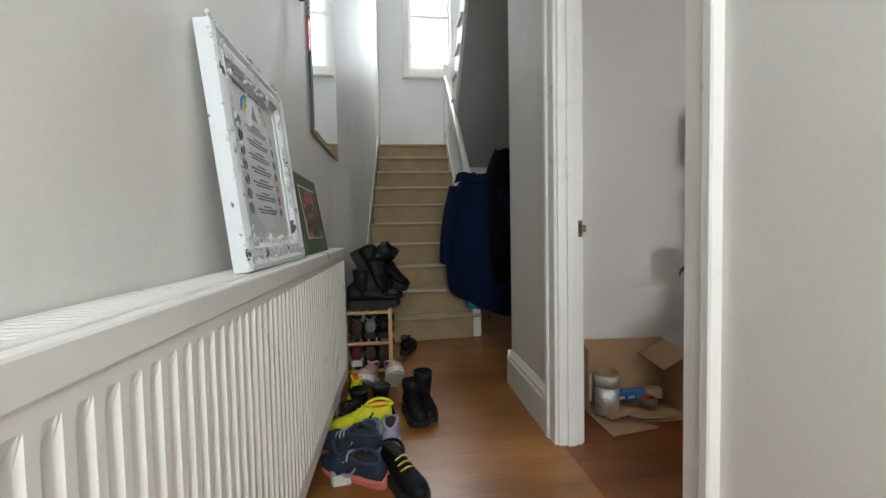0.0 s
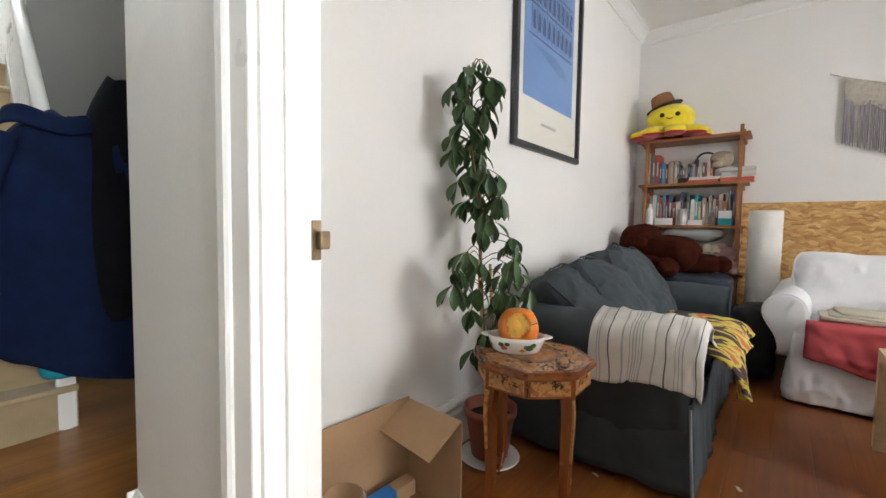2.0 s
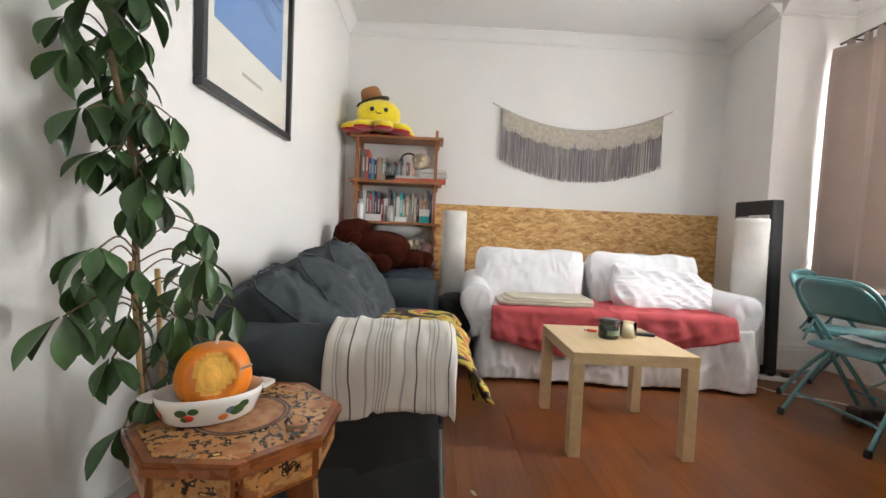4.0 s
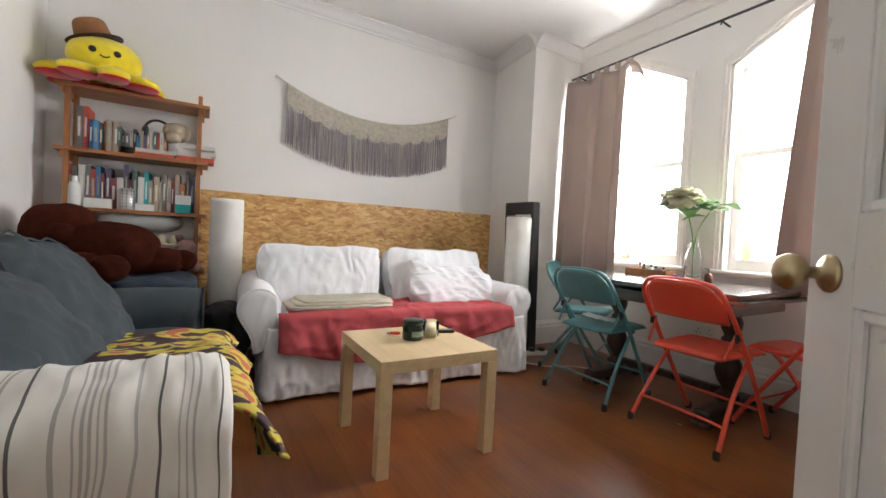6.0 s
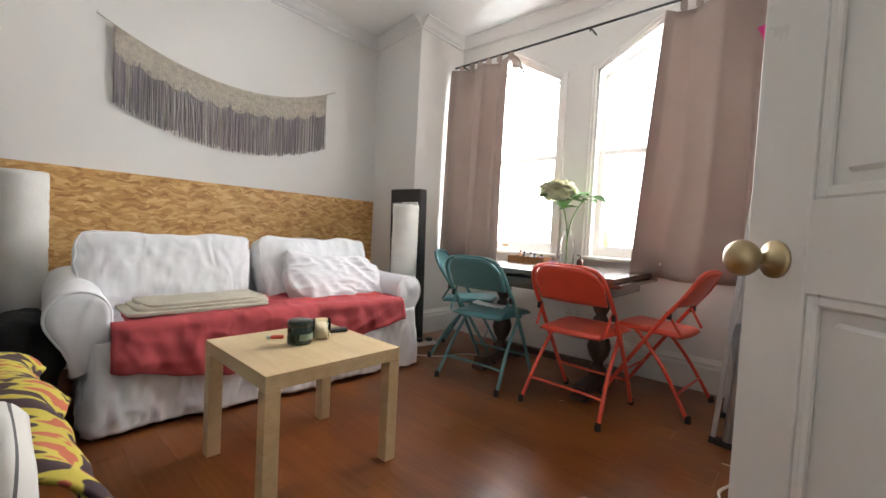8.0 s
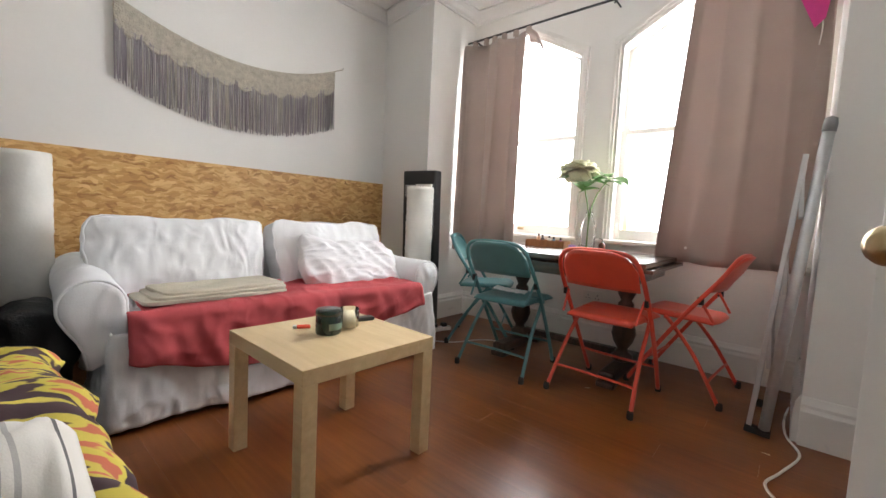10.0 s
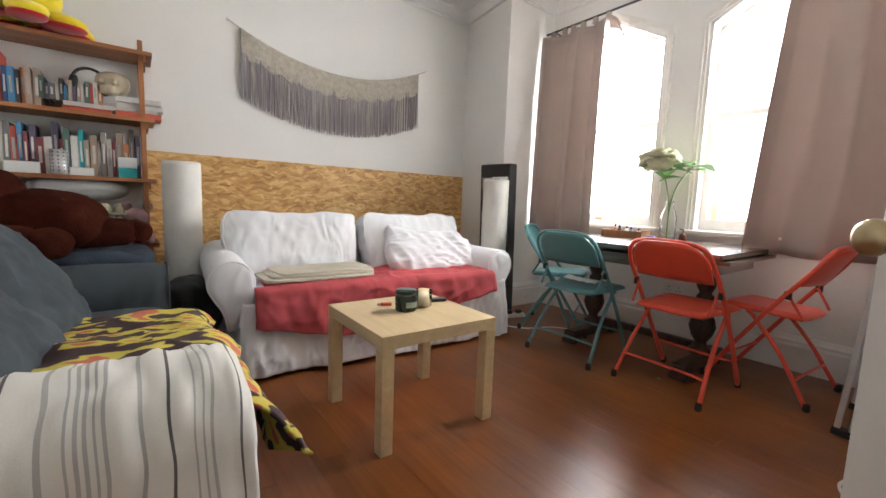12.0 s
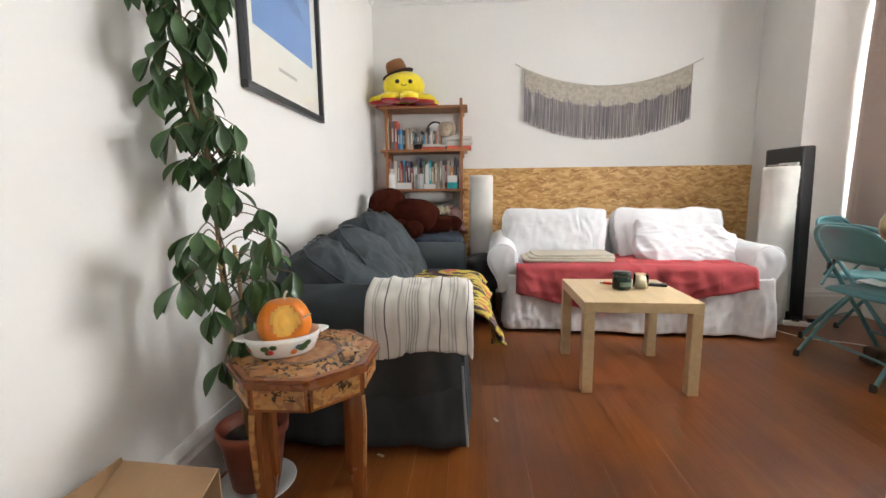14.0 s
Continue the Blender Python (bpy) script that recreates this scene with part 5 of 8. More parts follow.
for k in range(8):
    box(bm, -0.2 + 0.04 * k, 0.1 + 0.02 * k, -0.0104, -0.0098, 0.56 - 0.011 * k, 0.5625 - 0.011 * k)
part("drawn_facade", bm, M["inkblue"], pic)
bm = bmesh.new()
for k in range(8):
    box(bm, -0.1 + 0.025 * k, -0.082 + 0.025 * k, -0.0095, -0.0084, 0.15, 0.166)
part("caption_bars", bm, M["inkgrey"], pic)
glz = part("glazing", bx(-PW / 2 + 0.033, PW / 2 - 0.033, -0.016, -0.014, 0.034, PH - 0.034), M["clear"], pic)
glz.visible_shadow = False

# ---- curtains ----
rod = thing("curtain_rod", pose(0, 0, 0), "thin black metal curtain rod on brackets", "curtain rod")
bm = bmesh.new()
tube(bm, [(4.225, -1.2, 2.45), (1.79, -1.2, 2.47)], 0.009, 10)
part("pole", bm, M["black"], rod, "", True)
for x in (4.15, 2.95, 1.85):
    bm = bmesh.new()
    tube(bm, [(x, -1.309, 2.45), (x, -1.2, 2.455), (x, -1.19, 2.43)], 0.006, 8)
    part("bracket", bm, M["black"], rod)


def curtain(x0, x1, z0, folds, label, flare, seed):
    c = thing("curtain", pose(0, 0, 0), label, "curtain", "living room curtains")

    def f(u, v):
        z = z0 + (2.405 - z0) * v
        x = x0 + (x1 - x0) * u + flare[0] * (1 - v) * (1 - u) + flare[1] * (1 - v) * u
        ph = u * folds * 2 * math.pi + seed + 0.8 * nz(u * 3, v * 1.3, seed)
        a = 0.034 + 0.03 * (1 - v) + 0.02 * nz(u * 2, seed)
        turn = 0.04 * max(0.0, abs(u - 0.5) - 0.44) / 0.06
        return (x + 0.012 * math.sin(ph * 2 + 1), -1.2 + turn + 0.035 * (1 - v) ** 0.5 + a * math.sin(ph) + 0.01 * nz(u * 8, v * 2, seed), z + 0.008 * nz(u * 6, 4, seed) * (1 - v))
    bm = bmesh.new()
    sheet(bm, f, 110, 34, 0.004)
    part("cloth", bm, M["curtain"], c, "", True)
    n = 6
    for k in range(n):
        u = (k + 0.3) / n
        p = Vector(f(u, 1.0))
        bm = bmesh.new()
        pts = [(p.x, -1.186, 2.395), (p.x, -1.188, 2.44), (p.x, -1.2, 2.462), (p.x, -1.212, 2.44), (p.x, -1.214, 2.395)]
        def tab(u2, v2, pts=pts):
            s = v2 * 4
            i = min(3, int(s))
            q = Vector(pts[i]).lerp(Vector(pts[i + 1]), s - i)
            return q + Vector((0.035 * (u2 - 0.5), 0, 0))
        sheet(bm, tab, 2, 12, 0.003)
        part("tab", bm, M["curtain"], c)
    return c


left_c = curtain(3.6, 4.215, 0.62, 2.3, "dusky pink tab-top curtain pushed to the pier", (-0.03, 0.0), 0.7)
curtain(1.82, 2.43, 0.69, 1.7, "dusky pink tab-top curtain hanging to the window ledge", (0.0, 0.1), 2.2)


def loose_tab(u, v):
    w = 0.1 * (1 - 0.75 * v)
    return (3.6 - 0.17 * v - 0.01 * math.sin(v * 5), -1.18 + 0.03 * v + 0.015 * math.sin(u * 5), 2.4 - 0.2 * v - w * (u - 0.2) + 0.03 * math.sin(v * 3))


bm = bmesh.new()
sheet(bm, loose_tab, 8, 16, 0.004)
part("loose_tab", bm, M["curtain"], left_c)

# ---- paper floor lamps ----
M["rice"] = mat("crinkled_rice_paper", (0.78, 0.76, 0.71), 0.9, scale=9, vary=0.06, bump=0.12, fine=60)


def paper_lamp(m, label, h, seed):
    p = thing("floor_lamp", m, label, "floor lamp", "paper floor lamps")
    bm = bmesh.new()
    prof = [(0.0, 0.03), (0.09, 0.03)]
    n = 44
    for k in range(n + 1):
        prof.append((0.1 + 0.0025 * (k % 2) + 0.005 * nz(k * 0.35, seed), 0.03 + (h - 0.03) * k / n))
    prof += [(0.096, h), (0.094, h - 0.05), (0.0, h - 0.06)]
    lathe(bm, prof, 30, wob=0.05)
    part("shade", bm, M["rice"], p, "", True)
    bm = bmesh.new()
    lathe(bm, [(0, 0), (0.1, 0), (0.1, 0.012), (0.09, 0.028), (0, 0.028)], 24)
    part("base", bm, M["steel"], p)
    return p


paper_lamp(pose(4.6, 1.59, 0, 0, 0, 20), "tall crinkled white paper floor lamp beside the bookshelf", 1.11, 1)
paper_lamp(pose(4.06, -0.5, 0, 0, 0, 70), "tall crinkled white paper floor lamp before the keyboard", 1.12, 4)

# ---- keyboard on end ----
M["keys"] = mat("ivory_plastic_keys", (0.78, 0.77, 0.73), 0.3, vary=0.03, bump=0)
kb = thing("keyboard", pose(4.17, -0.66, 0, -2.0, 0, 8), "black electric piano keyboard stood on its end", "keyboard")
part("case", bx(-0.155, 0.155, -0.05, 0.045, 0, 1.26, 0.012), M["black"], kb)
part("key_bed", bx(-0.14, 0.02, 0.046, 0.05, 0.08, 1.16), M["rubber"], kb)
bm = bmesh.new()
n = 45
for k in range(n):
    box(bm, -0.135, 0.015, 0.05, 0.062, 0.085 + 1.07 * k / n, 0.085 + 1.07 * (k + 0.93) / n)
part("white_keys", bm, M["keys"], kb)
bm = bmesh.new()
for k in range(n):
    if k % 7 not in (2, 6):
        box(bm, -0.06, 0.014, 0.062, 0.07, 0.085 + 1.07 * (k + 0.7) / n, 0.085 + 1.07 * (k + 1.25) / n)
part("black_keys", bm, M["black"], kb)
bm = bmesh.new()
for k in range(7):
    box(bm, 0.03, 0.13, 0.046, 0.049, 1.14 - 0.014 * k, 1.147 - 0.014 * k)
part("speaker_grille", bm, M["steel"], kb)

# ---- dining table things ----
TZ = 0.72
M["flower"] = mat("cream_green_petals", (0.72, 0.72, 0.45), 0.7, scale=14, vary=0.12, second=(0.85, 0.83, 0.66))
M["stemgreen"] = mat("pale_green_stem", (0.16, 0.3, 0.09), 0.6)
M["leaf2"] = mat("bright_leaf", (0.08, 0.22, 0.04), 0.5, objects=True)
vs = thing("flower_vase", pose(2.98, -1.1, TZ) @ Matrix.Diagonal((1.2, 1.2, 1.18, 1)), "glass bottle holding a pale artificial peony", "vase")
bm = bmesh.new()
lathe(bm, [(0, 0), (0.038, 0), (0.042, 0.006), (0.042, 0.13), (0.036, 0.165), (0.022, 0.19), (0.018, 0.215), (0.02, 0.23), (0.017, 0.23), (0.015, 0.21),
           (0.033, 0.16), (0.038, 0.13), (0.038, 0.008), (0, 0.008)], 26)
part("bottle", bm, M["clear"], vs, "clear glass bottle", True)
stems = (((0.005, 0, 0.01), (0.0, 0.01, 0.2), (0.03, 0.02, 0.36), (0.06, 0.03, 0.44)), ((0, 0.005, 0.01), (-0.005, 0.01, 0.2), (-0.04, 0.01, 0.33), (-0.1, 0.0, 0.42)))
for st in stems:
    bm = bmesh.new()
    tube(bm, smooth_path(st, 5), 0.004, 7)
    part("stem", bm, M["stemgreen"], vs)
rnd = random.Random(8)
bm = bmesh.new()
for ring, (n, r, tilt, size) in enumerate(((6, 0.004, 8, 0.034), (8, 0.01, 28, 0.046), (10, 0.016, 50, 0.056), (12, 0.02, 74, 0.064), (13, 0.022, 98, 0.066), (12, 0.02, 124, 0.06), (9, 0.014, 148, 0.05))):
    for k in range(n):
        a = 360 * k / n + ring * 17 + rnd.uniform(-10, 10)
        m = pose(0.065, 0.035, 0.475, 0, 0, a) @ pose(r, 0, 0.0, 0, tilt + rnd.uniform(-8, 8), 0)

        def petal(u, v, size=size * 1.4, m=m):
            w = size * 0.5 * math.sin(math.pi * (0.1 + 0.75 * v)) ** 0.6
            return m @ Vector((0.3 * size * v * v - 0.5 * size * (u - 0.5) ** 2, (u - 0.5) * 2 * w, v * size))
        sheet(bm, petal, 4, 5, 0.0012)
part("bloom", bm, M["flower"], vs, "cream peony bloom", True)


def leaflet(bm, m, length, width, droop=0.3, cup=0.15, nu=4, nv=7, blunt=False):
    def f(u, v):
        w = width * math.sin(math.pi * min(1, v * 0.93 + 0.05)) ** 0.8 * (0.75 + 0.5 * v if v < 0.6 else 1.05 - (v - 0.6) * 0.6)
        if blunt:
            w = width * max(0.04, math.sin(math.pi * v ** 1.4)) ** 0.75
        s = (u - 0.5)
        return m @ Vector((s * w, v * length, -droop * length * v * v - cup * w * (abs(s) * 2) ** 1.5 * -1))
    g = [[bm.verts.new(f(i / nu, j / nv)) for j in range(nv + 1)] for i in range(nu + 1)]
    for i in range(nu):
        for j in range(nv):
            bm.faces.new((g[i][j], g[i + 1][j], g[i + 1][j + 1], g[i][j + 1]))


for k, (x, y, z, a, s) in enumerate(((0.04, 0.02, 0.39, 30, 0.1), (0.05, 0.03, 0.4, 200, 0.11), (0.06, 0.0, 0.41, 110, 0.09), (0.08, 0.03, 0.42, -40, 0.1), (-0.08, 0.0, 0.4, 60, 0.07),
                                     (-0.1, 0, 0.42, 150, 0.08), (-0.1, 0.01, 0.42, 250, 0.08), (-0.11, 0, 0.43, 330, 0.07), (-0.09, 0, 0.44, 20, 0.08), (-0.06, 0.01, 0.36, 280, 0.07))):
    bm = bmesh.new()
    leaflet(bm, pose(x, y, z, 10, 0, a), s * 1.65, s * 1.15, 0.35)
    part("leaf", bm, M["leaf2"], vs, "", True)
M["card"] = mat("brown_cardboard", (0.42, 0.26, 0.14), 0.85, scale=6, vary=0.1, bump=0.1, fine=70)
ty = thing("tray_box", pose(3.27, -1.08, TZ, 0, 0, 3), "low brown wooden tray of small bottles", "tray")
for q in ((-0.15, 0.15, -0.07, -0.062), (-0.15, 0.15, 0.062, 0.07), (-0.15, -0.142, -0.0619, 0.0619), (0.142, 0.15, -0.0619, 0.0619)):
    part("side", bx(*q, 0, 0.05, 0.001), M["pine"], ty)
part("base", bx(-0.1419, 0.1419, -0.0619, 0.0619, 0, 0.006), M["pine"], ty)
COL = [(0.35, 0.1, 0.3), (0.1, 0.25, 0.4), (0.7, 0.7, 0.68), (0.12, 0.1, 0.1), (0.6, 0.35, 0.2)]
for k in range(5):
    cm = mat("bottle_plastic", COL[k], 0.3)
    o = thing("small_bottle", pose(3.17 + 0.045 * k, -1.08 + 0.02 * (k % 2), TZ + 0.006), "small cosmetic bottle standing in the tray", "bottle", "tray bottles")
    bm = bmesh.new()
    lathe(bm, [(0, 0), (0.014, 0), (0.015, 0.003), (0.015, 0.04 + 0.005 * k), (0.007, 0.05 + 0.005 * k), (0, 0.05 + 0.005 * k)], 14)
    part("body", bm, cm, o, "", True)
    bm = bmesh.new()
    lathe(bm, [(0, 0.0505 + 0.005 * k), (0.008, 0.0505 + 0.005 * k), (0.008, 0.066 + 0.005 * k), (0, 0.067 + 0.005 * k)], 12)
    part("cap", bm, M["black"], o)
pump = thing("pump_bottle", pose(2.86, -1.06, TZ), "small brown pump bottle", "bottle")
bm = bmesh.new()
lathe(bm, [(0, 0), (0.02, 0), (0.024, 0.02), (0.022, 0.05), (0.01, 0.062), (0, 0.062)], 16)
part("body", bm, mat("brown_glass", (0.16, 0.05, 0.03), 0.2), pump, "", True)
bm = bmesh.new()
tube(bm, [(0, 0, 0.06), (0, 0, 0.085), (0.025, 0, 0.088)], 0.004, 8)
part("pump", bm, M["black"], pump)
cd = thing("candle", pose(3.06, -1.04, TZ), "small purple candle in glass", "candle")
bm = bmesh.new()
lathe(bm, [(0, 0), (0.026, 0), (0.028, 0.03), (0, 0.03)], 18)
part("wax", bm, mat("purple_wax", (0.28, 0.1, 0.32), 0.5), cd, "", True)

# ---- stepladder, bunting, cable, socket ----
lad = thing("stepladder", pose(1.9, -0.73, 0, 0, -4.2, 0), "folded silver aluminium stepladder leaning on the pier", "stepladder")
M["cap"] = mat("grey_plastic_cap", (0.3, 0.3, 0.31), 0.5)
M["alu"] = mat("brushed_aluminium", (0.62, 0.63, 0.64), 0.35, 0.6, scale=20, vary=0.06)
for y in (-0.19, 0.19):
    bm = bmesh.new()
    tube(bm, [(0, y, 0.01), (0, y, 1.36)], 0.021, 14)
    part("rail", bm, M["alu"], lad, "", True)
    bm = bmesh.new()
    lathe(bm, [(0.023, 1.33), (0.024, 1.36), (0.02, 1.385), (0.0, 1.395)], 14, (0, y, 0))
    part("end_cap", bm, M["cap"], lad, "grey plastic end cap", True)
    part("rear_leg", bx(0.045, 0.065, y - 0.012, y + 0.012, 0.01, 1.24, 0.003), M["alu"], lad)
    part("foot", bx(-0.026, 0.07, y - 0.022, y + 0.022, 0, 0.03, 0.004), M["rubber"], lad)
for k, z in enumerate((0.3, 0.64, 0.98)):
    bm = bmesh.new()
    box(bm, -0.005, 0.012, -0.18, 0.18, 0, 0.22, 0.002)
    bmesh.ops.transform(bm, matrix=pose(0.025, 0, z, 0, 8, 0), verts=bm.verts)
    part("tread", bm, M["alu"], lad)
bt = thing("bunting", pose(1.83, -1.12, 2.17), "pink cloth pennant with white cord hanging by the window", "bunting")
M["pink"] = mat("hot_pink_cloth", (0.75, 0.06, 0.3), 0.8)
bm = bmesh.new()
prism(bm, [(-0.0, 0.0), (0.13, -0.03), (0.06, -0.2), (0.02, -0.16)], -0.003, 0.003, "XZ")
part("pennant", bm, M["pink"], bt)
bm = bmesh.new()
tube(bm, smooth_path([(0.03, 0, -0.17), (0.028, 0.003, -0.22), (0.034, 0, -0.29)], 4), 0.003, 6)
part("cord", bm, M["keys"], bt)
bm = bmesh.new()
tube(bm, smooth_path([(1.8, -1.29, 0.3), (1.8, -1.2, 0.02), (1.83, -0.82, 0.006), (1.82, -0.6, 0.006), (1.775, -0.43, 0.006), (1.83, -0.22, 0.006), (1.87, -0.08, 0.006), (1.8, 0.02, 0.006), (1.6, 0.03, 0.006)], 8), 0.005, 8)
ob = part("power_cable", bm, M["keys"], None, "", True)
tagged(ob, "loose white power cable looping over the floor", "cable")
so = thing("wall_socket", pose(2.985, -1.309, 0.36), "white double wall socket under the table", "socket")
part("plate", bx(-0.073, 0.073, 0, 0.01, -0.043, 0.043, 0.004), M["keys"], so)
bm = bmesh.new()
for x in (-0.035, 0.035):
    box(bm, x - 0.003, x + 0.003, 0.0101, 0.0106, 0.008, 0.018)
    for d in (-0.011, 0.011):
        box(bm, x + d - 0.004, x + d + 0.004, 0.0101, 0.0106, -0.014, -0.009)
part("pin_holes", bm, M["rubber"], so)
ex = thing("extension_lead", pose(3.95, -0.66, 0, 0, 0, 75), "white extension lead with plugs on the floor", "extension lead")
part("block", bx(-0.11, 0.11, -0.025, 0.025, 0, 0.03, 0.006), M["keys"], ex)
for x in (-0.05, 0.04):
    part("plug", bx(x - 0.022, x + 0.022, -0.02, 0.02, 0.0305, 0.06, 0.006), M["black"], ex)
bm = bmesh.new()
tube(bm, smooth_path([(0.1, 0, 0.012), (0.25, 0.1, 0.006), (0.1, 0.3, 0.006), (-0.15, 0.35, 0.006), (-0.3, 0.5, 0.006)], 6), 0.004, 6)
part("lead", bm, M["keys"], ex, "", True)

# ---- bookshelf contents ----
SPINES = [mat("book_spine", c, 0.6, vary=0.1, bump=0.03) for c in
          ((0.04, 0.09, 0.22), (0.05, 0.05, 0.055), (0.55, 0.1, 0.06), (0.6, 0.58, 0.53), (0.09, 0.16, 0.13), (0.24, 0.06, 0.07),
           (0.08, 0.28, 0.5), (0.6, 0.24, 0.1), (0.17, 0.17, 0.18), (0.42, 0.33, 0.25), (0.68, 0.66, 0.62), (0.12, 0.11, 0.17), (0.03, 0.38, 0.42), (0.3, 0.27, 0.22))]
M["pages"] = mat("book_pages", (0.66, 0.62, 0.52), 0.8, scale=40, vary=0.1)


def book(m, w, h, d, spine, label, bars=True):
    """A book standing on its tail: spine towards -x, thickness along y, height along z."""
    b = thing("book", m, label, "book", "books on the shelf")
    bm = bmesh.new()
    t = 0.0022
    box(bm, 0, d, -w / 2, -w / 2 + t, 0, h)
    box(bm, 0, d, w / 2 - t, w / 2, 0, h)
    box(bm, -0.003, 0, -w / 2, w / 2, 0, h, 0.001, 1)
    part("cover", bm, spine, b)
    part("pages", bx(0.0005, d - 0.004, -w / 2 + t, w / 2 - t, 0.003, h - 0.003), M["pages"], b)
    if bars and w > 0.016:
        bm = bmesh.new()
        box(bm, -0.0038, -0.003, -w * 0.2, w * 0.2, h * 0.3, h * 0.75)
        part("spine_title", bm, random.Random(int(h * 1e4)).choice((M["pages"], SPINES[10], M["inkgrey"])), b)
    return b


rnd = random.Random(11)
ORIGIN = Vector((4.655, 1.745, 0))


def row(z, y0, y1, hmin, hmax, wmin, wmax, lean=0.0):
    y = y0
    while y < y1:
        w = rnd.uniform(wmin, wmax)
        h, d = rnd.uniform(hmin, hmax), rnd.uniform(0.13, 0.17)
        book(pose(ORIGIN.x + 0.045 + rnd.uniform(0, 0.025), ORIGIN.y + y + w / 2, z, rnd.uniform(-1, 1) + lean, 0, rnd.uniform(-1.5, 1.5)), w, h, d, rnd.choice(SPINES), "paperback book standing among others on the pine shelf")
        y += w + 0.0015


def pile(z, y, n, label):
    for k in range(n):
        t = rnd.uniform(0.018, 0.03)
        book(pose(ORIGIN.x + 0.02 + rnd.uniform(0, 0.02), ORIGIN.y + y + rnd.uniform(-0.01, 0.01) + 0.1, z + t / 2, 90, 0, rnd.uniform(-3, 3)), t, rnd.uniform(0.19, 0.22), 0.15, rnd.choice((SPINES[10], SPINES[3], SPINES[2], SPINES[10])), label, False)
        z += t + 0.001
    return z


# second shelf from the top
row(1.345, 0.59, 0.645, 0.24, 0.27, 0.022, 0.03)
row(1.345, 0.45, 0.58, 0.17, 0.21, 0.016, 0.03)
zt = pile(1.345, 0.27, 2, "book lying flat under smaller books")
row(zt + 0.001, 0.2, 0.44, 0.08, 0.12, 0.014, 0.024)
zs = pile(1.345, 0.04, 4, "cream book in a flat stack under the skull")
# third shelf
row(1.0, 0.04, 0.67, 0.19, 0.285, 0.014, 0.034)
M["skull"] = mat("yellowed_bone", (0.6, 0.5, 0.36), 0.6, scale=20, vary=0.2, bump=0.2)
bm = bmesh.new()
pillow(bm, 0.13, 0.16, 0.13, pose(0, 0, 0.075), 0.85, 0.006, 2.0, 10)
pillow(bm, 0.07, 0.08, 0.06, pose(-0.05, 0, 0.03), 0.7, 0.004, 4.0, 6)
for y in (-0.032, 0.032):
    bmesh.ops.create_icosphere(bm, subdivisions=2, radius=0.02, matrix=pose(-0.058, y, 0.075))
ob = part("ornament", bm, M["skull"], None, "", True)
ob.matrix_basis = pose(ORIGIN.x + 0.11, ORIGIN.y + 0.15, zs + 0.002, 0, 0, -20)
tagged(ob, "yellowed bone skull ornament on a stack of books", "ornament")
hp = thing("headphones", pose(ORIGIN.x + 0.1, ORIGIN.y + 0.25, zs + 0.002, 0, 0, 15), "black over-ear headphones beside the skull", "headphones")
bm = bmesh.new()
tube(bm, [(0.0, 0.075 * math.cos(a), 0.06 + 0.075 * math.sin(a)) for a in [math.pi * k / 14 for k in range(15)]], 0.008, 8)
part("band", bm, M["black"], hp, "", True)
for y in (-0.07, 0.07):
    bm = bmesh.new()
    pillow(bm, 0.07, 0.035, 0.085, pose(0, y, 0.045), 0.6, 0.001, 1.0, 6)
    part("ear_cup", bm, M["black"], hp, "", True)
# oddments before the books
M["white_plastic"] = mat("white_plastic", (0.74, 0.74, 0.72), 0.35, vary=0.04)
M["tealbox"] = mat("turquoise_card", (0.02, 0.42, 0.45), 0.6)
wb = thing("bottle", pose(ORIGIN.x + 0.02, ORIGIN.y + 0.64, 1.0), "white plastic bottle on the bookshelf", "bottle")
bm = bmesh.new()
lathe(bm, [(0, 0), (0.028, 0), (0.031, 0.005), (0.031, 0.12), (0.024, 0.14), (0.012, 0.15), (0, 0.15)], 18)
part("body", bm, M["white_plastic"], wb, "", True)
bm = bmesh.new()
lathe(bm, [(0, 0.1505), (0.014, 0.1505), (0.014, 0.18), (0, 0.181)], 14)
part("cap", bm, M["white_plastic"], wb)
for (y, w, h, dep, key, label) in ((0.53, 0.13, 0.055, 0.03, "white_plastic", "small white card box on the bookshelf"), (0.3, 0.1, 0.04, 0.03, "white_plastic", "small white card box on the bookshelf")):
    o = thing("small_box", pose(ORIGIN.x + 0.015, ORIGIN.y + y, 1.0), label, "box")
    part("carton", bx(-0.014, dep - 0.014, -w / 2, w / 2, 0, h, 0.002), M[key], o)
    part("flap", bx(-0.015, dep - 0.014, -w / 2 - 0.001, w / 2 + 0.001, h, h + 0.003), M["pages"], o)
tb = thing("small_box", pose(ORIGIN.x + 0.015, ORIGIN.y + 0.1, 1.0), "turquoise and white card box on the bookshelf", "box")
part("carton", bx(-0.014, 0.028, -0.042, 0.042, 0, 0.055, 0.002), M["tealbox"], tb)
part("lid", bx(-0.015, 0.029, -0.043, 0.043, 0.0555, 0.115, 0.002), M["white_plastic"], tb, "white carton top")
ct2 = thing("steel_caddy", pose(ORIGIN.x + 0.022, ORIGIN.y + 0.39, 1.0), "perforated steel cutlery caddy", "caddy")
bm = bmesh.new()
lathe(bm, [(0, 0), (0.036, 0), (0.038, 0.003), (0.038, 0.13), (0.036, 0.13), (0.035, 0.005), (0, 0.005)], 22)
part("cup", bm, M["steel"], ct2, "", True)
bm = bmesh.new()
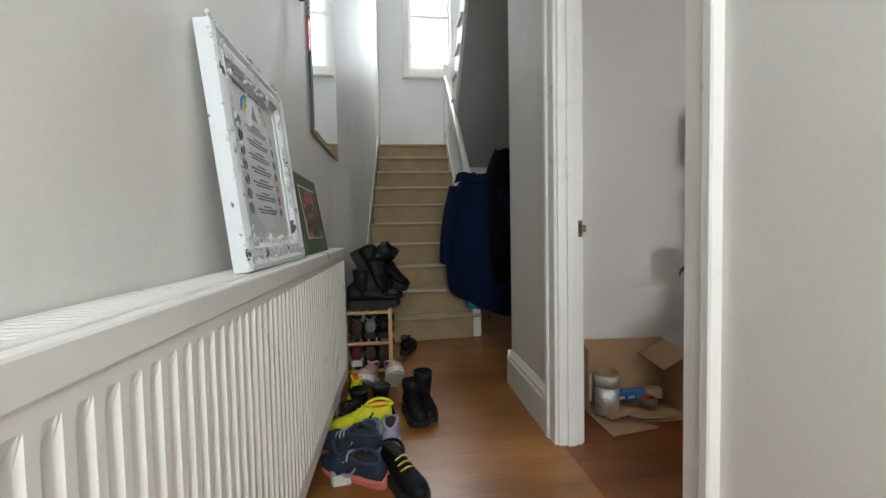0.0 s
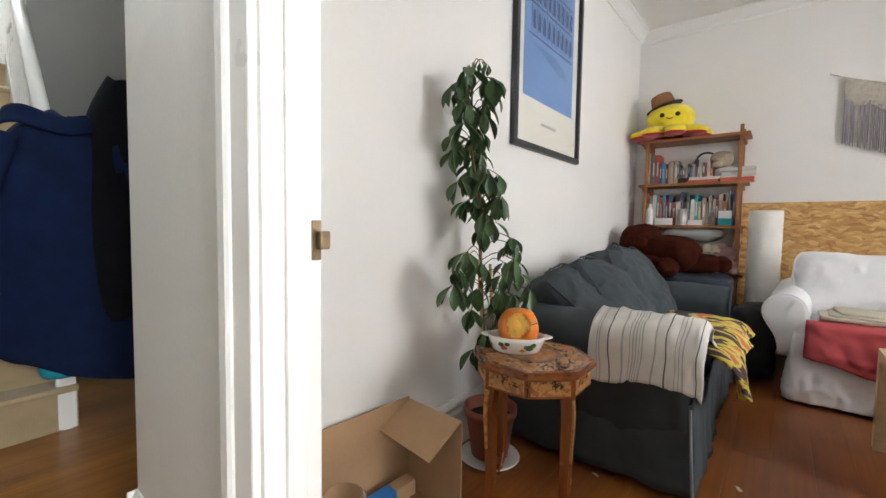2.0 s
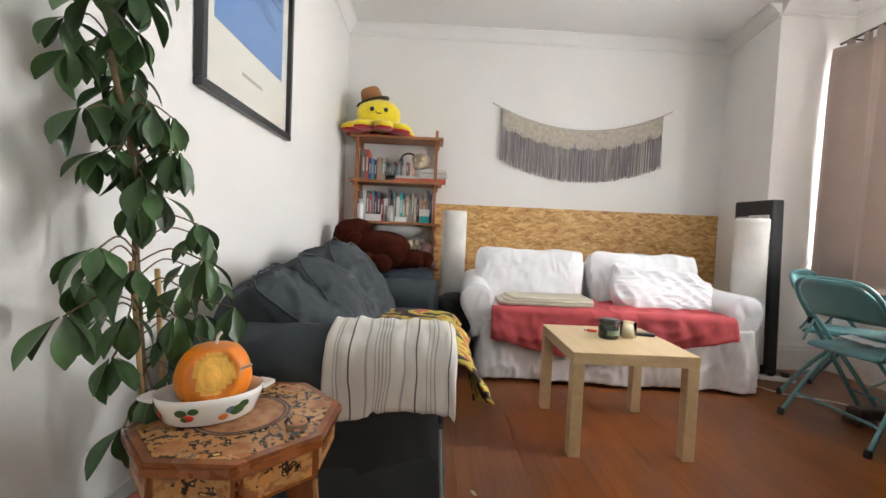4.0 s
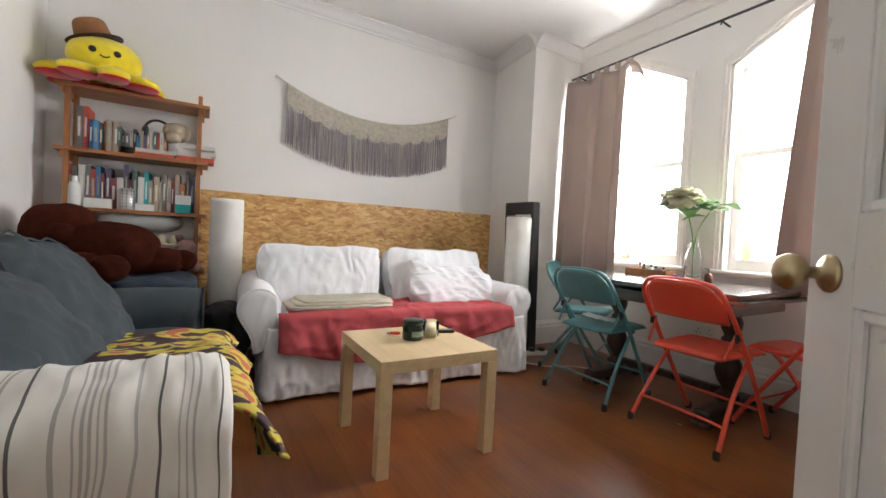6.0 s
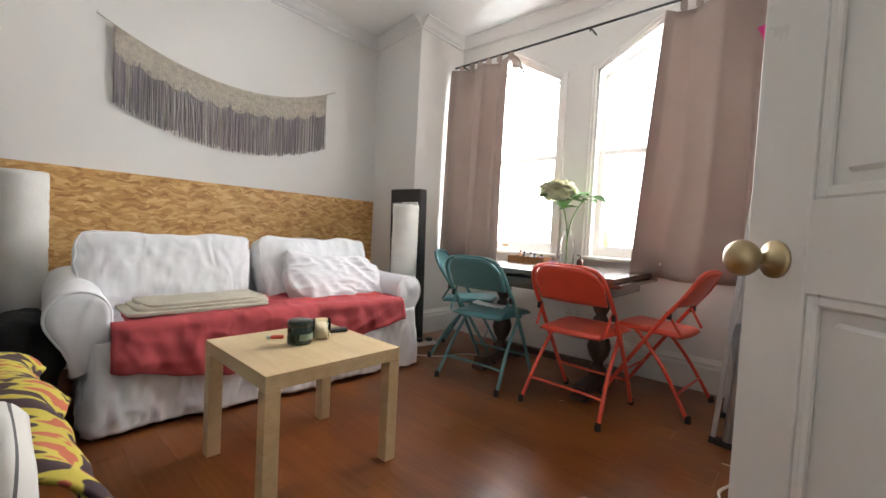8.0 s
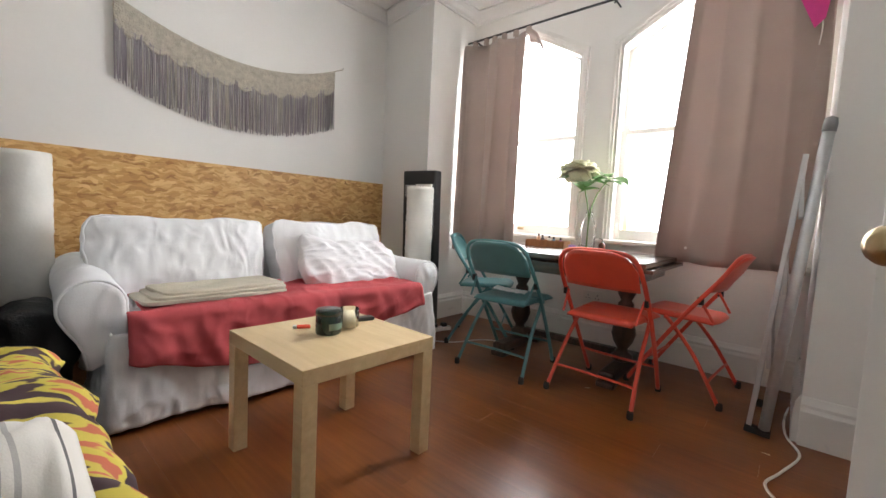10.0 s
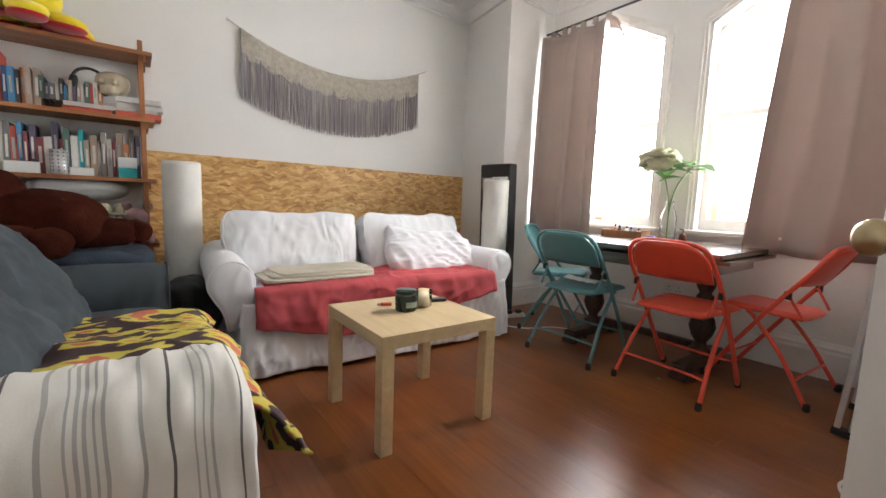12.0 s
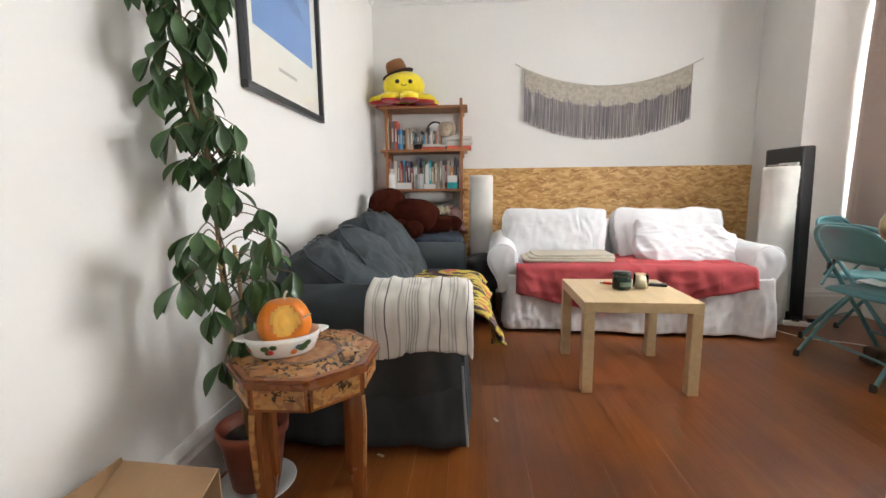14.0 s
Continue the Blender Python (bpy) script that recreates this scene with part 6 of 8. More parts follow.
for i in range(6):
    for j in range(5):
        a = math.pi * (0.62 + 0.76 * j / 4)
        p = Vector((0.0382 * math.cos(a), 0.0382 * math.sin(a), 0.02 + 0.019 * i))
        bmesh.ops.create_circle(bm, cap_ends=True, radius=0.004, segments=8, matrix=Matrix.Translation(p) @ pose(0, 0, 0, 90, 0, math.degrees(a) + 90))
part("holes", bm, M["rubber"], ct2)
# lower bay: pillow, egg boxes, soft toy
M["grey_pillow"] = mat("pale_grey_cotton", (0.5, 0.51, 0.5), 0.9, scale=8, vary=0.08)
bm = bmesh.new()
pillow(bm, 0.2, 0.44, 0.12, None, 0.6, 0.014, 3.0, 12, 6, 0.4)
ob = part("pillow", bm, M["grey_pillow"], None, "", True)
ob.matrix_basis = pose(4.78, 2.06, 0.93, 0, 8, 0)
tagged(ob, "squashed pale grey pillow stuffed on the bookshelf", "pillow")
M["pulp"] = mat("cream_egg_box_pulp", (0.6, 0.53, 0.38), 0.9, scale=30, vary=0.1, bump=0.3)
for k in range(2):
    o = thing("egg_box", pose(4.73, 2.02, 0.62 + 0.001 + 0.1 + 0.066 * k), "cream pulp egg box stacked on the bookshelf", "egg box", "stacked egg boxes")
    bm = bmesh.new()
    for i in range(5):
        for j in range(2):
            lathe(bm, [(0.03, 0.0), (0.028, 0.03), (0.015, 0.05), (0.0, 0.055)], 10, (-0.03 + 0.06 * j, -0.124 + 0.062 * i, 0.01))
    part("cups", bm, M["pulp"], o, "", True)
    part("tray", bx(-0.065, 0.065, -0.16, 0.16, 0, 0.011, 0.003), M["pulp"], o)
bk = thing("storage_box", pose(4.75, 2.02, 0.62), "dark storage box under the egg boxes", "box")
part("body", bx(-0.08, 0.1, -0.17, 0.17, 0, 0.085, 0.004), M["black"], bk)
part("lid", bx(-0.085, 0.105, -0.175, 0.175, 0.0855, 0.1, 0.004), M["rubber"], bk)
M["pinkfur"] = mat("dusty_pink_plush", (0.42, 0.25, 0.24), 0.95, scale=30, vary=0.15, bump=0.5, fine=150)
bm = bmesh.new()
pillow(bm, 0.12, 0.12, 0.12, pose(0, 0, 0.15), 0.95, 0.004, 1, 8)
pillow(bm, 0.13, 0.14, 0.14, pose(0, 0, 0.06), 0.9, 0.004, 2, 8)
for y in (-0.05, 0.05):
    pillow(bm, 0.14, 0.06, 0.06, pose(-0.09, y, 0.03), 0.9, 0.003, 3, 6)
    pillow(bm, 0.03, 0.05, 0.05, pose(0, y, 0.215), 0.9, 0.002, 4, 5)
ob = part("soft_toy", bm, M["pinkfur"], None, "", True)
ob.matrix_basis = pose(4.69, 1.81, 0.622)
tagged(ob, "dusty pink plush toy sitting on the bookshelf", "soft toy")

# ---- octopus toy with a hat ----
M["yellow"] = mat("yellow_plush", (0.86, 0.68, 0.02), 0.95, scale=30, vary=0.08, bump=0.4, fine=220, sheen=0.4)
M["redplush"] = mat("red_plush", (0.5, 0.01, 0.015), 0.95, sheen=0.3)
bm = bmesh.new()
pillow(bm, 0.3, 0.36, 0.25, pose(0, 0, 0.165), 0.95, 0.004, 1, 14)
ARMS = 8
for k in range(ARMS):
    a = 2 * math.pi * k / ARMS + 0.2
    pillow(bm, 0.22, 0.15, 0.075, pose(0.165 * math.cos(a), 0.2 * math.sin(a), 0.052, 0, 9, math.degrees(a)), 0.9, 0.003, k, 8)
    pillow(bm, 0.21, 0.145, 0.04, pose(0.165 * math.cos(a), 0.2 * math.sin(a), 0.024, 0, 4, math.degrees(a)), 0.9, 0.002, k, 6, 5.0, 0.0, 1)
tmp = bmesh.new()
for y in (-0.055, 0.055):
    bmesh.ops.create_icosphere(tmp, subdivisions=2, radius=0.019, matrix=pose(-0.142, y, 0.175))
tube(tmp, [(-0.151, 0.022 * math.cos(q), 0.158 + 0.018 * math.sin(q)) for q in [math.pi * (1.1 + 0.8 * k / 8) for k in range(9)]], 0.0035, 6)
merge(bm, tmp, 2)
ob = part("soft_toy", bm, [M["yellow"], M["redplush"], M["black"]], None, "", True)
ob.matrix_basis = pose(4.68, 2.26, 1.717, 0, 0, 8)
tagged(ob, "large yellow plush octopus with red undersides on the bookshelf", "soft toy")
M["felt"] = mat("tan_felt", (0.3, 0.13, 0.05), 0.9, scale=14, vary=0.1)
M["ribbon"] = mat("dark_ribbon", (0.05, 0.025, 0.015), 0.7)
hat = thing("hat", pose(4.69, 2.31, 1.985, -18, -4, 0), "small tan felt hat with dark brim tipped on the toy", "hat")
bm = bmesh.new()
lathe(bm, [(0.12, -0.004), (0.14, 0.004), (0.14, 0.008), (0.09, 0.008), (0.09, 0.0), (0.115, -0.006)], 26)
part("brim", bm, M["ribbon"], hat, "dark brim", True)
bm = bmesh.new()
lathe(bm, [(0.092, 0.006), (0.088, 0.05), (0.08, 0.1), (0.07, 0.115), (0.03, 0.105), (0.0, 0.1)], 26)
part("crown", bm, M["felt"], hat, "", True)

# ---- brown plush ape ----
M["brownfur"] = mat("dark_brown_plush", (0.05, 0.011, 0.006), 1.0, scale=18, vary=0.3, bump=0.6, fine=120, spec=0.05)
bm = bmesh.new()
for sx, sy, sz, x, y, z, rz in ((0.28, 0.3, 0.27, 0.0, 0.15, 0.14, 0), (0.36, 0.46, 0.28, -0.02, -0.04, 0.05, -20), (0.16, 0.42, 0.14, -0.2, 0.08, -0.03, 30),
                                (0.19, 0.36, 0.15, 0.0, -0.22, -0.01, 8), (0.16, 0.16, 0.13, -0.25, -0.08, -0.04, 0), (0.13, 0.13, 0.12, 0.02, -0.38, -0.01, 0), (0.1, 0.1, 0.1, -0.13, 0.12, 0.12, 0)):
    pillow(bm, sx, sy, sz, pose(x, y, z, 0, 0, rz), 0.85, 0.012, x * 7 + y, 10, 12)
ob = part("soft_toy", bm, M["brownfur"], None, "", True)
ob.matrix_basis = pose(4.27, 2.2, 0.73)
tagged(ob, "big dark brown plush ape slumped behind the grey sofa", "soft toy")
M["denim"] = mat("dark_blue_denim", (0.035, 0.05, 0.075), 0.95, scale=10, vary=0.3, bump=0.5, fine=120)
M["blackcloth"] = mat("black_nylon", (0.012, 0.014, 0.017), 0.6, scale=8, vary=0.3, bump=0.3)
cl = thing("clothes_heap", pose(4.3, 2.1, 0), "heap of dark clothes and bedding behind the grey sofa", "clothes")
for k, (x, y, z, sx, sy, sz, mt) in enumerate(((0, 0, 0.17, 0.6, 0.75, 0.34, "blackcloth"), (0, 0.02, 0.42, 0.58, 0.72, 0.26, "denim"), (0.02, -0.1, 0.58, 0.5, 0.5, 0.1, "denim"))):
    bm = bmesh.new()
    pillow(bm, sx, sy, sz, pose(x, y, z), 0.45, 0.03, k * 3.0, 16, 7)
    part("garment", bm, M[mt], cl, "", True)
bm = bmesh.new()
pillow(bm, 0.34, 0.26, 0.48, pose(0, 0, 0.235), 0.55, 0.035, 2.0, 16, 7)
ob = part("bag", bm, M["blackcloth"], None, "", True)
ob.matrix_basis = pose(4.18, 1.62, 0, 0, 0, 12)
tagged(ob, "slumped black nylon bag between the two sofas", "bag")

# ---- house plant ----
M["leaf"] = mat("dark_green_leaf", (0.035, 0.085, 0.025), 0.38, scale=12, vary=0.25, bump=0.1, fine=60, objects=True, second=(0.055, 0.12, 0.035))
M["bark"] = mat("brown_stem", (0.16, 0.11, 0.06), 0.85, scale=30, vary=0.3)
M["cane"] = wood("bamboo_cane", (0.5, 0.33, 0.14), (0.38, 0.22, 0.08), 0.5, "Z", 3, 8)
M["terracotta"] = mat("red_brown_plastic_pot", (0.27, 0.07, 0.035), 0.5, scale=10, vary=0.1)
M["soil"] = mat("dry_potting_soil", (0.045, 0.03, 0.02), 1.0, scale=40, vary=0.5, bump=1.0)
plant = thing("house_plant", pose(2.19, 2.4, 0) @ Matrix.Diagonal((1, 1, 0.968, 1)), "tall umbrella plant tied to canes in a terracotta pot", "plant")
bm = bmesh.new()
lathe(bm, [(0, 0.025), (0.075, 0.025), (0.1, 0.2), (0.108, 0.2), (0.11, 0.235), (0.103, 0.235), (0.097, 0.2), (0.09, 0.19), (0.072, 0.035), (0, 0.035)], 28)
part("pot", bm, M["terracotta"], plant, "red-brown plastic plant pot", True)
bm = bmesh.new()
lathe(bm, [(0, 0), (0.09, 0), (0.125, 0.018), (0.122, 0.021), (0.088, 0.006), (0, 0.006)], 28)
part("saucer", bm, M["white_plastic"], plant, "white saucer", True)
bm = bmesh.new()
lathe(bm, [(0.0, 0.19), (0.09, 0.188), (0.09, 0.18), (0, 0.18)], 22, wob=0.02)
part("soil", bm, M["soil"], plant)
for dx, dy, h in ((-0.03, 0.01, 0.86), (0.01, -0.02, 0.84)):
    bm = bmesh.new()
    tube(bm, [(dx * 0.3, dy, 0.15), (dx - 0.035, dy + 0.02, h)], 0.006, 8)
    part("cane", bm, M["cane"], plant, "", True)
stem = smooth_path([(0.0, 0.01, 0.17), (-0.03, 0.02, 0.5), (-0.05, 0.03, 0.85), (-0.06, 0.035, 1.1), (-0.1, 0.05, 1.3), (-0.09, 0.06, 1.5), (-0.1, 0.055, 1.6), (-0.1, 0.05, 1.645)], 8)
bm = bmesh.new()
tube(bm, stem, [0.009 - 0.006 * k / (len(stem) - 1) for k in range(len(stem))], 8)
part("stem", bm, M["bark"], plant, "", True)
rnd = random.Random(21)
SPOTS = []
for k in range(30):
    SPOTS.append((rnd.uniform(1.12, 1.56), rnd.uniform(0, 360), rnd.uniform(0.03, 0.11)))
for k in range(9):
    SPOTS.append((rnd.uniform(0.98, 1.12), rnd.uniform(150, 360), rnd.uniform(0.05, 0.1)))
for k in range(8):
    SPOTS.append((rnd.uniform(0.48, 0.95), rnd.uniform(165, 270), rnd.uniform(0.1, 0.22)))
for z, a, r in ((0.9, 200, 0.2), (0.86, 215, 0.22), (0.78, 190, 0.24), (0.95, 300, 0.12), (0.92, 330, 0.14), (0.8, 320, 0.16), (0.72, 240, 0.16), (0.68, 200, 0.17), (0.66, 290, 0.14),
                (0.62, 320, 0.13), (0.6, 220, 0.17), (0.56, 260, 0.15), (0.75, 280, 0.2), (0.84, 350, 0.14), (0.52, 200, 0.14), (0.55, 300, 0.12), (0.64, 250, 0.2), (0.7, 340, 0.16),
                (1.6, 200, 0.07), (1.64, 320, 0.06), (1.58, 280, 0.06), (1.63, 250, 0.05)):
    SPOTS.append((z, a, r))


def along(z):
    for p, q in zip(stem, stem[1:]):
        if p.z <= z <= q.z:
            return p.lerp(q, (z - p.z) / max(1e-6, q.z - p.z))
    return stem[-1]


for z, a, r in SPOTS:
    p0 = along(max(0.2, z - 0.02))
    d = Vector((math.cos(radians(a)), math.sin(radians(a)), 0))
    tip = p0 + d * r + Vector((0, 0, 0.02))
    if tip.y > 0.12:
        tip.y = 0.12 - rnd.uniform(0, 0.05)
    pet = bmesh.new()
    tube(pet, smooth_path([p0, p0.lerp(tip, 0.5) + Vector((0, 0, 0.03)), tip], 4), 0.002, 5)
    part("leaf_stalk", pet, M["bark"], plant)
    n = rnd.choice((4, 5, 5, 6))
    bm = bmesh.new()
    small = 0.62 if z > 1.6 else 1.0
    for k in range(n):
        az = 360 * k / n + rnd.uniform(-12, 12)
        L = rnd.uniform(0.062, 0.1) * small
        leaflet(bm, Matrix.Translation(tip) @ pose(0, 0, 0, 0, 0, az) @ pose(0, 0.006, 0, rnd.uniform(-85, -25), 0, rnd.uniform(-14, 14)), L, L * 0.46, rnd.uniform(0.1, 0.5), 0.2, 4, 7, True)
    for v in bm.verts:
        if v.co.y > 0.168:
            v.co.y = 0.168
    part("leaf_whorl", bm, M["leaf"], plant, "", True)

# ---- octagonal inlaid table ----
M["inlay"] = two_tone("floral_marquetry", (0.42, 0.2, 0.07), (0.03, 0.018, 0.012), "noise", 62, 0.53, 0.25, 0.015, (1, 1, 1), (0.5, 0.3, 0.1), 0.62)
M["walnut"] = wood("honey_walnut", (0.26, 0.085, 0.025), (0.17, 0.05, 0.014), 0.25, "Z", 3, 8, coat=0.3)
M["burr"] = two_tone("burr_medallion", (0.42, 0.2, 0.08), (0.3, 0.12, 0.04), "noise", 45, 0.5, 0.25, 0.1)
M["goldline"] = two_tone("honey_inlay", (0.4, 0.2, 0.06), (0.24, 0.09, 0.025), "noise", 70, 0.52, 0.3, 0.04)
oct_t = thing("octagonal_table", pose(2.05, 2.145, 0), "small octagonal inlaid marquetry side table", "table")


def octagon(r, ph=22.5):
    return [(r * math.cos(radians(ph + 45 * k)), r * math.sin(radians(ph + 45 * k))) for k in range(8)]


bm = bmesh.new()
prism(bm, octagon(0.205), 0.508, 0.522)
prism(bm, octagon(0.199), 0.522, 0.53)
part("tabletop", bm, M["walnut"], oct_t)
bm = bmesh.new()
prism(bm, octagon(0.183), 0.5302, 0.5308)
part("inlay_field", bm, M["inlay"], oct_t, "black and honey floral inlay")
for k in range(8):
    a = radians(22.5 + 45 * k)
    bm = bmesh.new()
    lathe(bm, [(0, 0.5308), (0.026, 0.5308), (0.026, 0.5312), (0, 0.5312)], 12, (0.15 * math.cos(a), 0.15 * math.sin(a), 0))
    part("inlay_rosette", bm, M["burr"], oct_t)
bm = bmesh.new()
lathe(bm, [(0, 0.5309), (0.09, 0.5309), (0.09, 0.5313), (0, 0.5313)], 40)
part("inlay_medallion", bm, M["burr"], oct_t, "round burr medallion")
bm = bmesh.new()
for r in (0.092, 0.084):
    lathe(bm, [(r - 0.002, 0.5313), (r + 0.002, 0.5313), (r + 0.002, 0.5316), (r - 0.002, 0.5316), (r - 0.002, 0.5313)], 40)
part("inlay_ring", bm, M["rubber"], oct_t)
for k in range(8):
    p, q = octagon(0.185)[k], octagon(0.185)[(k + 1) % 8]
    p, q = Vector((*p, 0)), Vector((*q, 0))
    mid = (p + q) / 2
    m = Matrix.Translation(mid) @ pose(0, 0, 0, 0, 0, math.degrees(math.atan2((q - p).y, (q - p).x)))
    L = (q - p).length
    bm = bmesh.new()
    box(bm, -L / 2, L / 2, -0.006, 0.006, 0.445, 0.508, 0.001, 1, m)
    ap = part("apron", bm, M["walnut"], oct_t)
    bm = bmesh.new()
    box(bm, -L / 2 + 0.008, L / 2 - 0.008, -0.0075, -0.006, 0.453, 0.5, 0.0, 1, m)
    part("apron_inlay", bm, M["goldline"], ap)
    bm = bmesh.new()
    vs2 = prism(bm, [(0.042 * math.cos(t), 0.474 + 0.028 * math.sin(t)) for t in [math.pi * i / 12 for i in range(13)]], -0.0085, -0.0075, "XZ")
    bmesh.ops.transform(bm, matrix=m, verts=vs2)
    part("fan_inlay", bm, M["inlay"], ap)
for k in range(4):
    a = radians(45 + 90 * k + 22.5)
    bm = bmesh.new()
    d = Vector((math.cos(a), math.sin(a), 0))
    pts = [d * r + Vector((0, 0, z)) for r, z in ((0.165, 0.445), (0.172, 0.38), (0.168, 0.25), (0.166, 0.1), (0.19, 0.0))]
    tube(bm, smooth_path(pts, 4), [0.025 - 0.009 * k2 / 16 for k2 in range(17)], 4)
    lg = part("leg", bm, M["walnut"], oct_t)
    bm = bmesh.new()
    tube(bm, smooth_path([p + d * 0.0175 - Vector((0, 0, 0.01)) for p in pts[:3]], 4), [0.012 - 0.006 * k2 / 8 for k2 in range(9)], 4)
    part("leg_inlay", bm, M["goldline"], lg)
# bowl and pumpkin
M["milk"] = mat("white_milk_glass", (0.8, 0.78, 0.74), 0.15, vary=0.03, bump=0)
bowl = thing("oval_dish", pose(2.04, 2.205, 0.5316, 0, 0, 118) @ Matrix.Diagonal((0.82, 0.82, 0.86, 1)), "oval white opal glass dish painted with fruit", "dish")
bm = bmesh.new()
lathe(bm, [(0, 0), (0.09, 0), (0.1, 0.006), (0.118, 0.05), (0.122, 0.066), (0.117, 0.066), (0.112, 0.05), (0.094, 0.01), (0, 0.008)], 40, squash=0.72)
part("dish", bm, M["milk"], bowl, "", True)
for s in (-1, 1):
    bm = bmesh.new()
    prism(bm, [(s * 0.117, -0.035), (s * 0.135, -0.02), (s * 0.15, 0.0), (s * 0.135, 0.02), (s * 0.117, 0.035)], 0.058, 0.066)
    part("handle", bm, M["milk"], bowl)
RED, GRN, ORN, BLU = (0.55, 0.03, 0.02), (0.05, 0.12, 0.03), (0.7, 0.2, 0.03), (0.1, 0.15, 0.2)
for a, c, r, z in ((66, RED, 0.012, 0.026), (58, GRN, 0.014, 0.038), (72, GRN, 0.012, 0.042), (62, GRN, 0.01, 0.024), (104, ORN, 0.011, 0.02), (112, BLU, 0.012, 0.034), (120, GRN, 0.018, 0.03), (128, GRN, 0.014, 0.04),
                   (20, RED, 0.012, 0.028), (12, GRN, 0.014, 0.036), (240, RED, 0.012, 0.026), (232, GRN, 0.014, 0.038), (290, ORN, 0.012, 0.022), (300, GRN, 0.016, 0.032)):
    q = radians(a)
    rr = 0.102 + 0.016 * z / 0.05
    bm = bmesh.new()
    bmesh.ops.create_icosphere(bm, subdivisions=2, radius=1.0, matrix=Matrix.Translation((rr * math.cos(q), 0.72 * rr * math.sin(q), z)) @ pose(0, 0, 0, 0, 0, math.degrees(math.atan2(math.sin(q) / 0.72, math.cos(q)))) @ pose(0, 0, 0, 0, 18, 0) @ Matrix.Diagonal((0.0025, r, r * 0.75, 1)))
    part("painted_fruit", bm, mat("fruit_paint", c, 0.3, vary=0.2, bump=0), bowl)
M["pumpkin"] = mat("orange_pumpkin_skin", (0.8, 0.22, 0.01), 0.35, scale=16, vary=0.12, bump=0.05)
M["flesh"] = mat("yellow_pumpkin_flesh", (0.9, 0.5, 0.08), 0.5, scale=30, vary=0.15, bump=0.2)
pk = thing("pumpkin", pose(2.043, 2.2, 0.5395) @ Matrix.Diagonal((0.92, 0.92, 1.08, 1)), "small carved orange pumpkin sitting in the dish", "pumpkin")
bm = bmesh.new()
bmesh.ops.create_uvsphere(bm, u_segments=48, v_segments=28, radius=1.0)
FACE = Vector((-0.86, -0.42, 0.3)).normalized()
for v in bm.verts:
    c = v.co.normalized()
    a = math.atan2(c.y, c.x)
    r = 1 + 0.025 * math.cos(a * 9) * (1 - abs(c.z)) - 0.14 * max(0, c.z - 0.8) * 5
    v.co = Vector((c.x * 0.076 * r, c.y * 0.076 * r, 0.068 + c.z * 0.07 * r))
    cut = c.dot(FACE)
    if cut > 0.84:
        v.co -= FACE * 0.012
for f in bm.faces:
    f.material_index = 1 if (f.calc_center_median() - Vector((0, 0, 0.068))).normalized().dot(FACE) > 0.83 else 0
part("body", bm, [M["pumpkin"], M["flesh"]], pk, "", True)
bm = bmesh.new()
for k in range(9):
    rr = 0.03 - 0.003 * k
    bmesh.ops.create_circle(bm, cap_ends=True, radius=rr, segments=20, matrix=Matrix.Translation(Vector((0, 0, 0.068)) + FACE * (0.0605 + 0.0006 * k) + Vector((0.0, 0.004 * k * 0.3, 0))) @ FACE.to_track_quat("Z", "Y").to_matrix().to_4x4())
part("carved_flesh", bm, M["flesh"], pk, "yellow carved flesh")
bm = bmesh.new()
tube(bm, [(0.0, 0, 0.12), (0.004, -0.004, 0.142), (0.008, -0.01, 0.15)], 0.0035, 6)
tube(bm, [(0.05, 0.04, 0.1), (0.075, 0.06, 0.112)], 0.002, 5)
tube(bm, [(-0.03, -0.07, 0.09), (-0.03, -0.095, 0.1)], 0.002, 5)
part("sticks", bm, M["pages"], pk)
td = thing("glass_dish", pose(1.985, 2.01, 0.5318), "tiny clear glass dish on the inlaid table", "dish")
bm = bmesh.new()
lathe(bm, [(0, 0), (0.02, 0), (0.024, 0.018), (0.021, 0.018), (0.018, 0.004), (0, 0.004)], 20)
part("dish", bm, M["clear"], td, "", True)

# ---- cardboard box ----
cb = thing("cardboard_box", pose(1.6, 2.42, 0, 0, 0, -4), "open brown cardboard box with loose flaps", "box")
CT = 0.004
part("back_panel", bx(-0.23, 0.23, 0.122, 0.122 + CT, 0, 0.34), M["card"], cb)
part("base_panel", bx(-0.23, 0.23, -0.125, 0.1215, 0, CT), M["card"], cb)
part("side_panel", bx(0.2305, 0.2305 + CT, -0.13, 0.126, 0, 0.33), M["card"], cb)
part("side_panel", bx(-0.2345, -0.2305, -0.02, 0.126, 0, 0.33), M["card"], cb)


def flap(name, corners):
    bm = bmesh.new()
    c = [Vector(p) for p in corners]
    n = (c[1] - c[0]).cross(c[2] - c[0]).normalized() * CT
    lo, hi = [bm.verts.new(p) for p in c], [bm.verts.new(p + n) for p in c]
    bm.faces.new(lo)
    bm.faces.new(hi[::-1])
    for i in range(4):
        bm.faces.new((lo[i], lo[(i + 1) % 4], hi[(i + 1) % 4], hi[i]))
    part(name, bm, M["card"], cb)


